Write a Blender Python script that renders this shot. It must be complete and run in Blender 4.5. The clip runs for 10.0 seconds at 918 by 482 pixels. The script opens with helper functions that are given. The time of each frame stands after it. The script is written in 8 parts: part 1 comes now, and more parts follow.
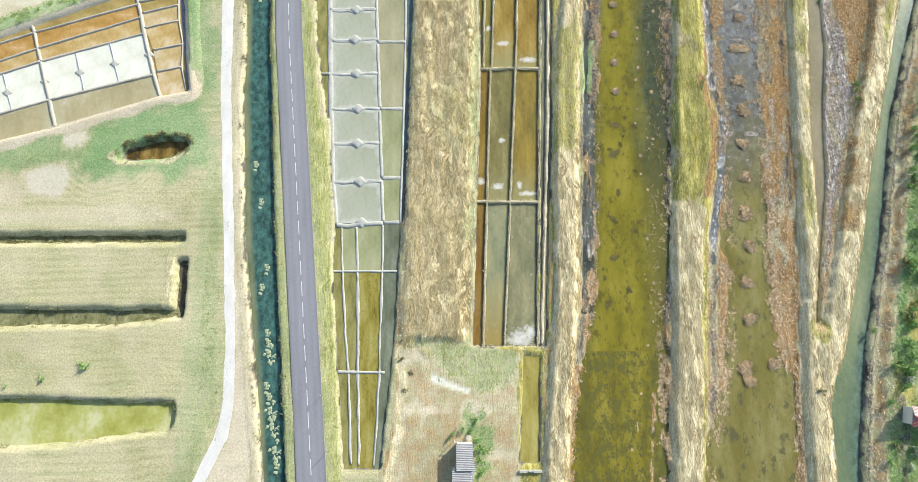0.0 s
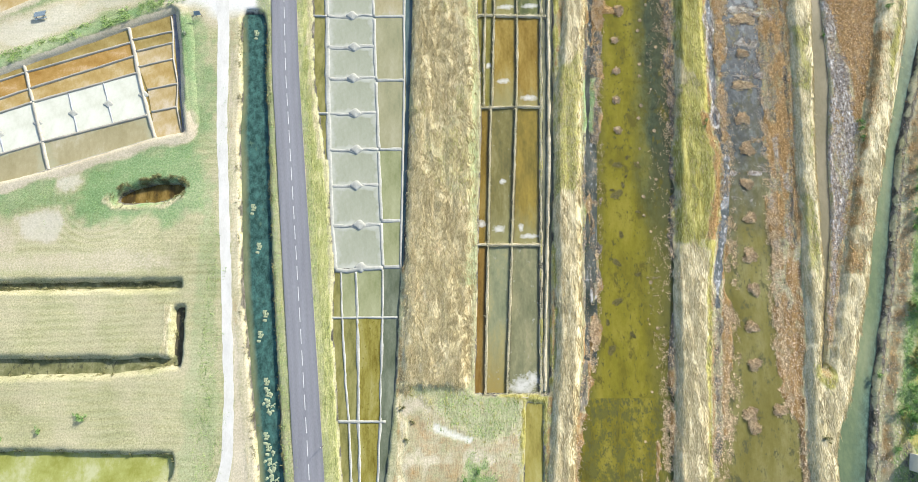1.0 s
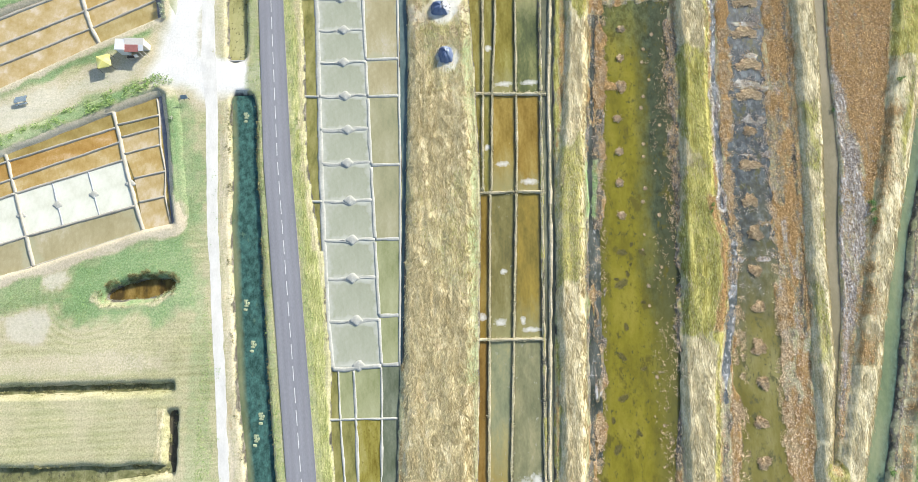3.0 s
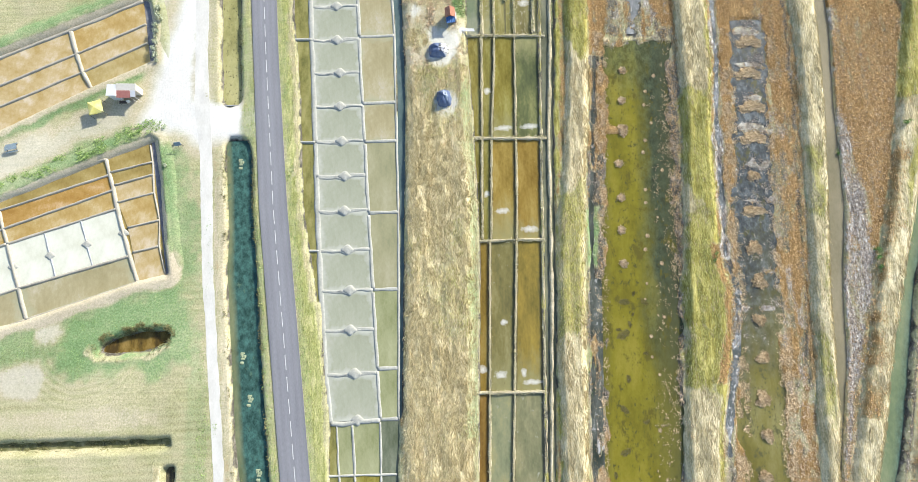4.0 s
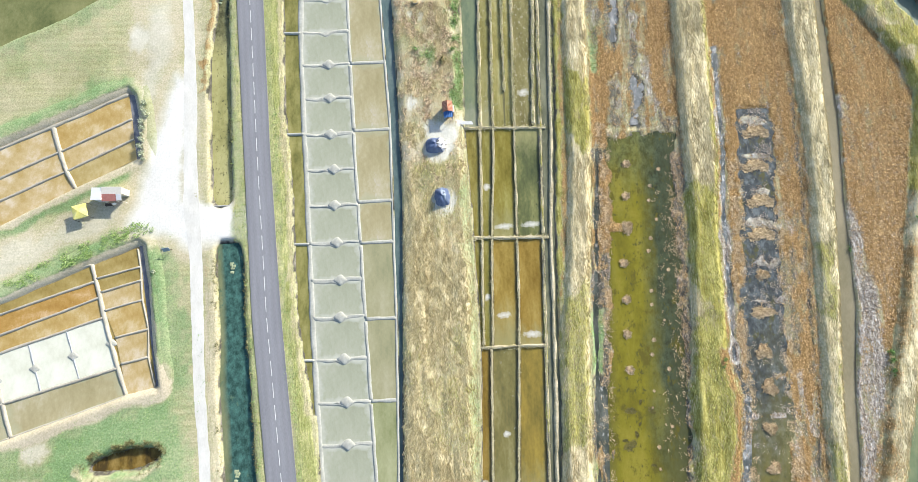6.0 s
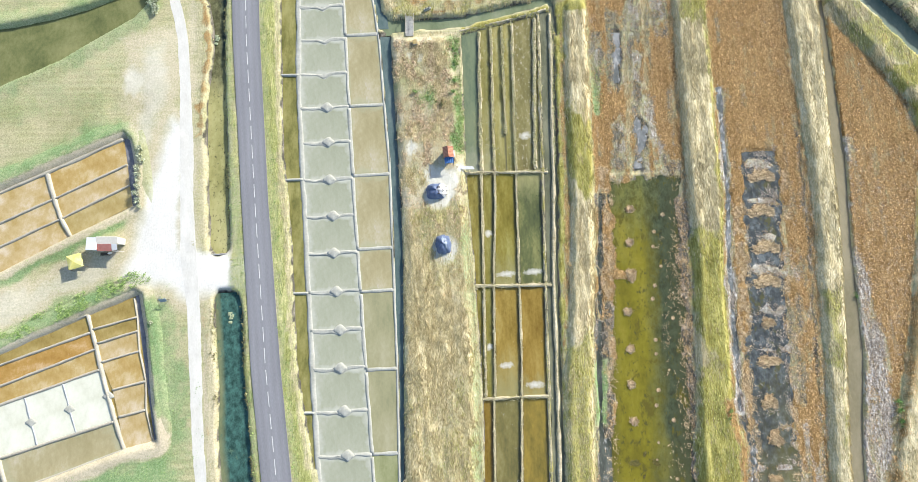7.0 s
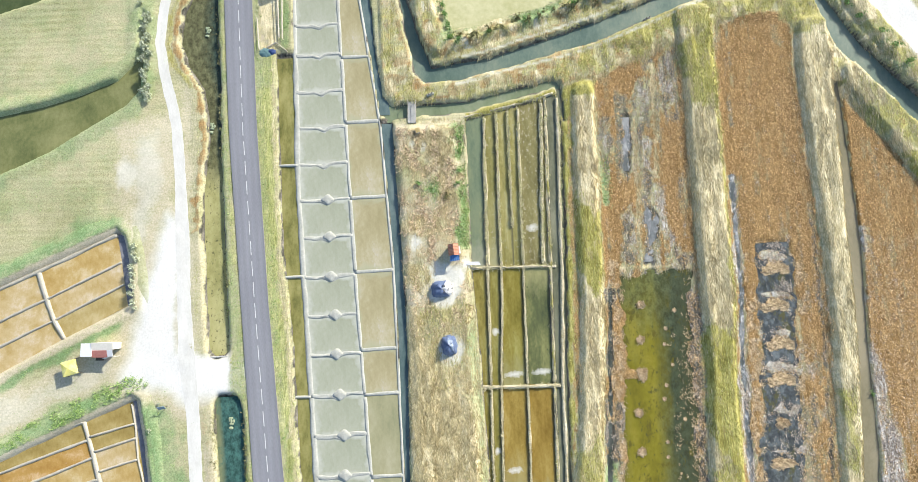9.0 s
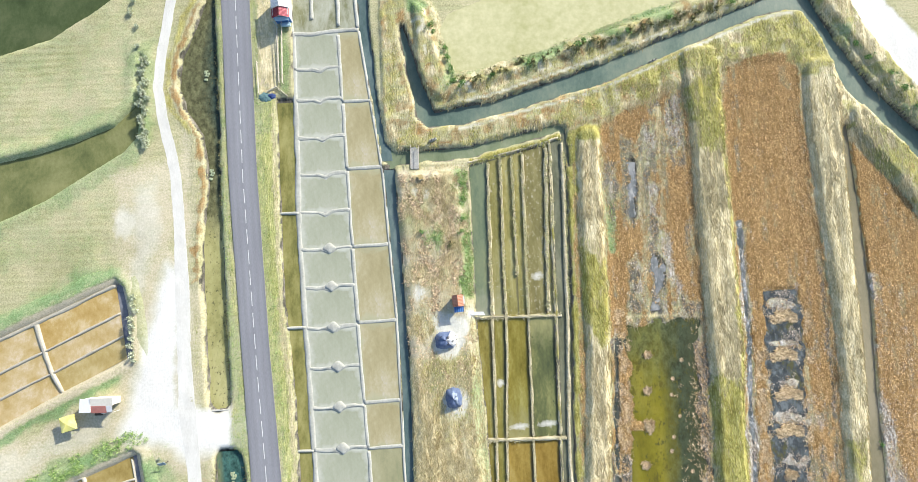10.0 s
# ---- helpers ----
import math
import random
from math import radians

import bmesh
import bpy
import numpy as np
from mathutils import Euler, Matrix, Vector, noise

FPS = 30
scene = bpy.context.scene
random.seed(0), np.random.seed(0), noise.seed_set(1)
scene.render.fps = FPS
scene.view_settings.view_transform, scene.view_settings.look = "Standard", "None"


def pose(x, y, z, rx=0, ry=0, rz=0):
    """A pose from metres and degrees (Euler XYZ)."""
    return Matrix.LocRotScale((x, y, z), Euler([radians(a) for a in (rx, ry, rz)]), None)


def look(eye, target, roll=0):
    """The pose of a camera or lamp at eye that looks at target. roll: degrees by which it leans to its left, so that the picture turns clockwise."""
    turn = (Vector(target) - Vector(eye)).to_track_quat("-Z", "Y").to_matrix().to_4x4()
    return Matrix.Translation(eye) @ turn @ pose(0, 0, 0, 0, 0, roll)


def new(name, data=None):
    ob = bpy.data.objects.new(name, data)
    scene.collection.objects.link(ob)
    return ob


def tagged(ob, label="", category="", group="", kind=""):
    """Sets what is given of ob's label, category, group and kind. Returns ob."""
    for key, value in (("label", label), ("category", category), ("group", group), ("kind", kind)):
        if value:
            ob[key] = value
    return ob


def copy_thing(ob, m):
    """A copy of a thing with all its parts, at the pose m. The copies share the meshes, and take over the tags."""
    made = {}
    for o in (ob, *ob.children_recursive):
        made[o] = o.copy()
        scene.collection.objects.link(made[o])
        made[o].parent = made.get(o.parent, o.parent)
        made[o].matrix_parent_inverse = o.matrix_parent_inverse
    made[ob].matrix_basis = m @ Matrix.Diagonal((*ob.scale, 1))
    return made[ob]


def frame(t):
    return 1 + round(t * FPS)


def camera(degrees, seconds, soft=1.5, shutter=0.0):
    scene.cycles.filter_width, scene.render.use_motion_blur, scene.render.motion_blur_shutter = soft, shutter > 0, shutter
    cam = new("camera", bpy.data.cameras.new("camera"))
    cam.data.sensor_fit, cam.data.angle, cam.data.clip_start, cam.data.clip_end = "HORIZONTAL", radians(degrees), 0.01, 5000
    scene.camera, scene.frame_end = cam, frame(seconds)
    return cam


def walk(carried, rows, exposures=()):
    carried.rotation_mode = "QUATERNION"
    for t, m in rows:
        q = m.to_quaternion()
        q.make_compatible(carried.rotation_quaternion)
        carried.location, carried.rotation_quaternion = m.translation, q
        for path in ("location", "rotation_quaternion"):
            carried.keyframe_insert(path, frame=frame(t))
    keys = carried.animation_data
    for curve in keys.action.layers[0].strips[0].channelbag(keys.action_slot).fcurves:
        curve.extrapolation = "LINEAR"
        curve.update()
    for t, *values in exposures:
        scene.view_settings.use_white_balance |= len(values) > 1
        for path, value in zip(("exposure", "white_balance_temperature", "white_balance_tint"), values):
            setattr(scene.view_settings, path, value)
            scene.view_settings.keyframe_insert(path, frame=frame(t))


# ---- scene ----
cam = camera(85, 10.0, soft=0.85)
PATH = [
    (0, pose(0.000, 0.000, 103.941, 11.046, -0.021, 0.000)),
    (0.5, pose(-0.229, 5.066, 104.254, 10.794, -0.045, -0.256)),
    (1, pose(-0.488, 10.220, 104.382, 10.631, -0.126, -0.384)),
    (1.5, pose(-0.651, 15.686, 104.511, 10.409, -0.150, -0.637)),
    (2, pose(-0.750, 21.217, 104.617, 10.183, -0.201, -0.836)),
    (2.5, pose(-0.632, 26.546, 104.752, 9.914, -0.147, -1.050)),
    (4, pose(-0.089, 43.615, 104.988, 9.055, -0.130, -1.497)),
    (4.5, pose(-0.017, 49.450, 104.926, 8.966, -0.209, -1.651)),
    (5, pose(0.078, 54.669, 104.933, 8.890, -0.231, -1.789)),
    (5.5, pose(0.115, 60.578, 104.871, 8.865, -0.276, -1.992)),
    (7, pose(0.221, 77.811, 104.895, 8.169, -0.325, -2.383)),
    (7.5, pose(0.170, 83.369, 104.999, 7.862, -0.358, -2.406)),
    (8, pose(0.006, 89.251, 104.956, 7.643, -0.413, -2.582)),
    (8.5, pose(-0.195, 94.737, 104.930, 7.319, -0.459, -2.725)),
    (9, pose(-0.409, 100.479, 104.729, 7.121, -0.499, -2.873)),
    (9.5, pose(-0.703, 106.129, 104.525, 6.961, -0.548, -2.974)),
    (10, pose(-0.913, 111.568, 104.473, 6.742, -0.608, -3.089)),
]
walk(cam, PATH)

# ---- world, sun, exposure ----
SUN_TO = Vector((0.72, 0.70, 0.50)).normalized()
world = bpy.data.worlds.new("world")
scene.world = world
world.use_nodes = True
wn = world.node_tree.nodes
sky = wn.new("ShaderNodeTexSky")
sky.sky_type, sky.sun_disc = "NISHITA", False
sky.sun_elevation = math.asin(SUN_TO.z)
sky.sun_rotation = math.atan2(SUN_TO.x, SUN_TO.y)
world.node_tree.links.new(sky.outputs[0], wn["Background"].inputs[0])
wn["Background"].inputs[1].default_value = 0.15
sun = new("sun", bpy.data.lights.new("sun", "SUN"))
sun.data.energy, sun.data.angle, sun.data.color = 5.0, radians(0.6), (1.0, 0.965, 0.88)
sun.matrix_world = look(SUN_TO * 300, (0, 0, 0))
scene.view_settings.exposure = 0.38


# ---- materials ----
def shade(name):
    m = bpy.data.materials.new(name)
    m.use_nodes = True
    return m, m.node_tree, m.node_tree.nodes["Principled BSDF"]


def put(nt, kind, at=None, **values):
    n = nt.nodes.new(kind)
    for key, v in values.items():
        n.inputs[key.replace("_", " ")].default_value = v
    if at is not None:
        nt.links.new(at[0], n.inputs[at[1]])
    return n


def where(nt, sx=1.0, sy=1.0, sz=1.0, turn=0.0, space="Object"):
    """World-size texture coordinates, stretched and turned."""
    tc = nt.nodes.new("ShaderNodeTexCoord")
    mp = put(nt, "ShaderNodeMapping", (tc.outputs[space], "Vector"))
    mp.inputs["Scale"].default_value = (sx, sy, sz)
    mp.inputs["Rotation"].default_value = (0, 0, radians(turn))
    return mp.outputs[0]


def noise_at(nt, co, scale, detail=4.0, rough=0.6):
    n = put(nt, "ShaderNodeTexNoise", (co, "Vector"), Scale=scale, Detail=detail, Roughness=rough)
    return n.outputs["Fac"]


def ramp(nt, fac, *stops):
    r = nt.nodes.new("ShaderNodeValToRGB")
    nt.links.new(fac, r.inputs[0])
    el = r.color_ramp.elements
    while len(el) < len(stops):
        el.new(0.5)
    for e, (p, c) in zip(el, stops):
        e.position = p
        e.color = (*c, 1) if len(c) == 3 else c
    return r.outputs[0]


def blend(nt, fac, a, b, mode="MIX"):
    n = nt.nodes.new("ShaderNodeMix")
    n.data_type, n.blend_type = "RGBA", mode
    for v, i in ((fac, 0), (a, 6), (b, 7)):
        if isinstance(v, (int, float)):
            n.inputs[i].default_value = v
        elif isinstance(v, tuple):
            n.inputs[i].default_value = (*v, 1)
        else:
            nt.links.new(v, n.inputs[i])
    return n.outputs[2]


def calc(nt, op, a, b, clamp=False):
    n = nt.nodes.new("ShaderNodeMath")
    n.operation, n.use_clamp = op, clamp
    for i, v in enumerate((a, b)):
        if isinstance(v, (int, float)):
            n.inputs[i].default_value = v
        else:
            nt.links.new(v, n.inputs[i])
    return n.outputs[0]


def bump(nt, bsdf, height, strength, distance):
    b = put(nt, "ShaderNodeBump", (height, "Height"), Strength=strength, Distance=distance)
    nt.links.new(b.outputs[0], bsdf.inputs["Normal"])


def speckled(name, dark, light, scale=3.0, rough=0.9, stretch=(1, 1, 1), bumped=0.4, depth=0.1, island=0.0, tint=None, metal=0.0, span=0.2):
    """A rough surface with grain at two scales, and per-piece variation for joined tufts."""
    m, nt, b = shade(name)
    co = where(nt, *stretch)
    big, small = noise_at(nt, co, scale * 0.13, 3), noise_at(nt, co, scale, 6, 0.7)
    mixed = calc(nt, "ADD", calc(nt, "MULTIPLY", big, 0.5), calc(nt, "MULTIPLY", small, 0.5))
    if island:
        geo = nt.nodes.new("ShaderNodeNewGeometry")
        mixed = calc(nt, "ADD", calc(nt, "MULTIPLY", mixed, 1 - island), calc(nt, "MULTIPLY", geo.outputs["Random Per Island"], island))
    mean = tuple((p + q) / 2 for p, q in zip(dark, light))
    col = ramp(nt, mixed, (0.5 - span, dark), (0.5, tint or mean), (0.5 + span, light))
    nt.links.new(col, b.inputs["Base Color"])
    b.inputs["Roughness"].default_value = rough
    b.inputs["Metallic"].default_value = metal
    b.inputs["Specular IOR Level"].default_value = 0.25
    if bumped:
        bump(nt, b, small, bumped, depth)
    return m


def pool(name, deep, mid, pale, scale=0.12, stretch=(1, 0.35, 1), rough=0.12, across=None, flecks=None, onward=None, rim=None, gloss=0.35, spots=(), sides=None, ends=None):
    """Shallow still water over a coloured bed; across, onward: another colour towards one bank or end (by the strip's u, v)."""
    m, nt, b = shade(name)
    co = where(nt, *stretch)
    bed = put(nt, "ShaderNodeTexNoise", (co, "Vector"), Scale=scale, Detail=7.0, Roughness=0.62, Distortion=0.25)
    n = calc(nt, "ADD", calc(nt, "MULTIPLY", bed.outputs["Fac"], 0.72), calc(nt, "MULTIPLY", noise_at(nt, where(nt, 1, 0.6, 1), 1.3, 5, 0.75), 0.28))
    col = ramp(nt, n, (0.38, deep), (0.5, mid), (0.62, pale))
    for axis, blendto in ((1, onward), (0, across)):
        if not blendto:
            continue
        tc = nt.nodes.new("ShaderNodeUVMap")
        sep = put(nt, "ShaderNodeSeparateXYZ", (tc.outputs[0], "Vector"))
        u = calc(nt, "ADD", sep.outputs[axis], calc(nt, "MULTIPLY", calc(nt, "SUBTRACT", noise_at(nt, co, 0.25, 5), 0.5), blendto[3] if len(blendto) > 3 else 0.5))
        start, end, other = blendto[:3]
        bright = blendto[4] if len(blendto) > 4 else 1.6
        f = ramp(nt, u, (start, (0, 0, 0)), (end, (1, 1, 1)))
        if len(blendto) > 5:
            v = calc(nt, "ADD", sep.outputs[1], calc(nt, "MULTIPLY", calc(nt, "SUBTRACT", noise_at(nt, co, 0.25, 5), 0.5), 0.2))
            f = calc(nt, "MULTIPLY", f, ramp(nt, v, (blendto[5][0], (0, 0, 0)), (blendto[5][1], (1, 1, 1))))
        dim, lit = (tuple(c * k for c in other) for k in (0.55, bright))
        col = blend(nt, f, col, ramp(nt, noise_at(nt, where(nt, 1, 0.7, 1), 0.9, 7, 0.75), (0.38, dim), (0.5, other), (0.64, lit)))
    if rim:
        uvn = nt.nodes.new("ShaderNodeUVMap")
        sep = put(nt, "ShaderNodeSeparateXYZ", (uvn.outputs[0], "Vector"))
        nearest = [calc(nt, "MINIMUM", sep.outputs[k], calc(nt, "SUBTRACT", 1.0, sep.outputs[k])) for k in (0, 1)]
        edge = calc(nt, "ADD", calc(nt, "MINIMUM", *nearest), calc(nt, "MULTIPLY", calc(nt, "SUBTRACT", noise_at(nt, where(nt), 0.35, 4, 0.6), 0.5), rim[1]))
        col = blend(nt, ramp(nt, edge, (0.02, (0.8, 0.8, 0.8)), (rim[0], (0, 0, 0))), col, rim[2])
    if sides or ends or spots:
        uvn = nt.nodes.new("ShaderNodeUVMap")
        sep = put(nt, "ShaderNodeSeparateXYZ", (uvn.outputs[0], "Vector"))
        loose = calc(nt, "SUBTRACT", noise_at(nt, where(nt, 1, 0.5, 1), 0.55, 6, 0.65), 0.5)
        if ends:
            far_end = calc(nt, "ADD", calc(nt, "SUBTRACT", 1.0, sep.outputs[1]) if ends[0] > 0 else sep.outputs[1], calc(nt, "MULTIPLY", loose, 0.5))
            col = blend(nt, ramp(nt, far_end, (1 - abs(ends[0]), (0, 0, 0)), (1.0, (0.9, 0.9, 0.9))), col, ends[1])
        # darker along both edges, wider east; in the basins this paints the walls' shade
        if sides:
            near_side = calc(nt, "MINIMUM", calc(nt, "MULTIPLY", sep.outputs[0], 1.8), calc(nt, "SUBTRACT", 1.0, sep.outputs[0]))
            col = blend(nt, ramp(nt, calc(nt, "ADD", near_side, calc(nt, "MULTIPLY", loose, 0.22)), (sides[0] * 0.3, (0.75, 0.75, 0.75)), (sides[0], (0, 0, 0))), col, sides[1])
        for su, sv, ru, rv in spots:
            du = calc(nt, "DIVIDE", calc(nt, "SUBTRACT", sep.outputs[0], su), ru)
            dv = calc(nt, "DIVIDE", calc(nt, "SUBTRACT", sep.outputs[1], sv), rv)
            reach = calc(nt, "SQRT", calc(nt, "ADD", calc(nt, "MULTIPLY", du, du), calc(nt, "MULTIPLY", dv, dv)), 0.0)
            reach = calc(nt, "ADD", reach, calc(nt, "MULTIPLY", calc(nt, "SUBTRACT", noise_at(nt, where(nt), 1.1, 6, 0.7), 0.5), 2.4))
            col = blend(nt, ramp(nt, reach, (0.2, (0.95, 0.95, 0.95)), (0.9, (0.35, 0.35, 0.35)), (1.6, (0, 0, 0))), col, (0.66, 0.64, 0.57))
    for amount, size, tone in ((flecks,) if flecks and not isinstance(flecks[0], tuple) else flecks or ()):
        f = ramp(nt, noise_at(nt, where(nt, 1, 0.6, 1), size, 5, 0.75), (amount, (0, 0, 0)), (amount + 0.07, (1, 1, 1)))
        col = blend(nt, f, col, tone)
    nt.links.new(col, b.inputs["Base Color"])
    b.inputs["Roughness"].default_value = rough
    b.inputs["IOR"].default_value = 1.33
    b.inputs["Specular IOR Level"].default_value = gloss
    bump(nt, b, noise_at(nt, where(nt), 1.2, 3), 0.04, 0.05)
    return m


def ground_material():
    """Meadow, dry grass, earth, gravel, glasswort, salt and mud, laid out by the sheet's own cover weights."""
    m, nt, b = shade("land")
    co, along = where(nt), where(nt, 1.0, 0.15, 1.0)
    fine, grain = noise_at(nt, co, 2.2, 6, 0.7), noise_at(nt, along, 1.6, 7, 0.75)
    wide, mottled = noise_at(nt, co, 0.045, 4), noise_at(nt, co, 0.35, 5, 0.65)
    mow = noise_at(nt, where(nt, 0.05, 1.0, 1.0, 6), 1.1, 3)
    half = calc(nt, "ADD", calc(nt, "MULTIPLY", fine, 0.5), calc(nt, "MULTIPLY", wide, 0.5))
    col = ramp(nt, half, (0.39, (0.29, 0.285, 0.13)), (0.5, (0.48, 0.455, 0.245)), (0.61, (0.66, 0.60, 0.38)))
    rows = noise_at(nt, where(nt, 0.12, 2.2, 1.0, 3), 1.0, 4, 0.7)
    col = blend(nt, ramp(nt, mow, (0.42, (0, 0, 0)), (0.62, (0.6, 0.6, 0.6))), col, (0.36, 0.37, 0.19))
    col = blend(nt, ramp(nt, rows, (0.45, (0, 0, 0)), (0.62, (0.32, 0.32, 0.32))), col, (0.27, 0.26, 0.14))
    col = blend(nt, ramp(nt, noise_at(nt, co, 0.11, 5, 0.6), (0.42, (0, 0, 0)), (0.6, (0.5, 0.5, 0.5))), col, (0.56, 0.49, 0.33))
    # swaths left by the mower
    tcs = nt.nodes.new("ShaderNodeTexCoord")
    swath = put(nt, "ShaderNodeTexWave", (tcs.outputs["Object"], "Vector"), Scale=0.2, Distortion=14.0, Detail=3.0)
    swath.bands_direction = "Y"
    swath.inputs["Detail Scale"].default_value = 0.12
    patchy = ramp(nt, noise_at(nt, co, 0.06, 4, 0.6), (0.4, (0.1, 0.1, 0.1)), (0.6, (0.55, 0.55, 0.55)))
    col = blend(nt, calc(nt, "MULTIPLY", patchy, swath.outputs["Fac"]), col, (0.56, 0.53, 0.32))
    # wheel marks that turn round the eye-shaped pond
    tc = nt.nodes.new("ShaderNodeTexCoord")
    near = put(nt, "ShaderNodeMapping", (tc.outputs["Object"], "Vector"))
    near.inputs["Location"].default_value = (77.0, -41.5, 0)
    arcs = put(nt, "ShaderNodeTexWave", (near.outputs[0], "Vector"), Scale=0.23, Distortion=1.6, Detail=3.0)
    arcs.wave_type, arcs.rings_direction = "RINGS", "Z"
    reach = put(nt, "ShaderNodeVectorMath", (near.outputs[0], 0))
    reach.operation = "LENGTH"
    spread_ = ramp(nt, calc(nt, "DIVIDE", reach.outputs["Value"], 30.0), (0.18, (0, 0, 0)), (0.3, (1, 1, 1)), (0.62, (0, 0, 0)))
    col = blend(nt, calc(nt, "MULTIPLY", spread_, calc(nt, "MULTIPLY", arcs.outputs["Fac"], 0.6)), col, (0.62, 0.56, 0.37))
    streak = calc(nt, "ADD", calc(nt, "MULTIPLY", grain, 0.6), calc(nt, "MULTIPLY", mottled, 0.4))
    covers = {
        "green": ramp(nt, half, (0.38, (0.14, 0.24, 0.09)), (0.5, (0.24, 0.36, 0.16)), (0.62, (0.43, 0.49, 0.27))),
        "dirt": ramp(nt, half, (0.36, (0.47, 0.40, 0.275)), (0.5, (0.62, 0.54, 0.39)), (0.64, (0.75, 0.67, 0.51))),
        "straw": ramp(nt, streak, (0.33, (0.36, 0.285, 0.14)), (0.46, (0.61, 0.515, 0.295)), (0.59, (0.84, 0.745, 0.50))),
        "olive": ramp(nt, streak, (0.36, (0.15, 0.135, 0.03)), (0.48, (0.36, 0.32, 0.085)), (0.6, (0.58, 0.525, 0.20))),
        "brown": ramp(nt, streak, (0.34, (0.14, 0.08, 0.032)), (0.5, (0.335, 0.205, 0.08)), (0.66, (0.55, 0.365, 0.165))),
        "mud": ramp(nt, calc(nt, "ADD", calc(nt, "MULTIPLY", grain, 0.6), calc(nt, "MULTIPLY", mottled, 0.4)), (0.36, (0.05, 0.05, 0.04)), (0.5, (0.125, 0.115, 0.09)), (0.62, (0.30, 0.27, 0.225))),
        "salt": ramp(nt, noise_at(nt, where(nt, 1.0, 0.3, 1.0), 2.6, 5, 0.7), (0.40, (0.22, 0.19, 0.155)), (0.5, (0.50, 0.46, 0.415)), (0.6, (0.86, 0.84, 0.81))),
        "verge": ramp(nt, streak, (0.36, (0.27, 0.29, 0.09)), (0.48, (0.46, 0.47, 0.18)), (0.6, (0.66, 0.62, 0.31))),
        "sand": ramp(nt, half, (0.36, (0.67, 0.645, 0.59)), (0.6, (0.85, 0.835, 0.79))),
    }
    ragged = calc(nt, "SUBTRACT", calc(nt, "ADD", calc(nt, "MULTIPLY", fine, 0.5), calc(nt, "MULTIPLY", mottled, 0.6)), 0.55)
    for key, tone in covers.items():
        at = nt.nodes.new("ShaderNodeAttribute")
        at.attribute_name = key
        f = calc(nt, "ADD", at.outputs["Fac"], calc(nt, "MULTIPLY", ragged, 0.35 if key == "sand" else 1.3))
        lo, hi = (0.15, 0.95) if key in ("green", "dirt", "sand") else (0.32, 0.68)
        sharp = ramp(nt, calc(nt, "MULTIPLY", f, calc(nt, "GREATER_THAN", at.outputs["Fac"], 0.01)), (lo, (0, 0, 0)), (hi, (1, 1, 1)))
        col = blend(nt, sharp, col, tone)
    grit = ramp(nt, noise_at(nt, where(nt, 1.0, 0.8, 1.0), 3.4, 4, 0.75), (0.36, (0.72, 0.73, 0.70)), (0.5, (1.0, 1.0, 1.0)), (0.64, (1.2, 1.19, 1.2)))
    bare, soil = nt.nodes.new("ShaderNodeAttribute"), nt.nodes.new("ShaderNodeAttribute")
    bare.attribute_name, soil.attribute_name = "sand", "dirt"
    smooth = calc(nt, "ADD", calc(nt, "MULTIPLY", bare.outputs["Fac"], 1.6), calc(nt, "MULTIPLY", soil.outputs["Fac"], 0.55))
    col = blend(nt, calc(nt, "SUBTRACT", 1.0, smooth, clamp=True), col, grit, "MULTIPLY")
    nt.links.new(col, b.inputs["Base Color"])
    b.inputs["Roughness"].default_value = 0.95
    b.inputs["Specular IOR Level"].default_value = 0.15
    tall = calc(nt, "ADD", 0.22, 0.0)
    for key in ("straw", "olive", "brown", "mud", "salt", "verge"):
        at = nt.nodes.new("ShaderNodeAttribute")
        at.attribute_name = key
        tall = calc(nt, "ADD", tall, at.outputs["Fac"], clamp=True)
    bump(nt, b, calc(nt, "MULTIPLY", tall, calc(nt, "ADD", streak, calc(nt, "MULTIPLY", noise_at(nt, along, 4.5, 3, 0.7), 0.6))), 0.75, 0.22)
    return m


LAND = ground_material()


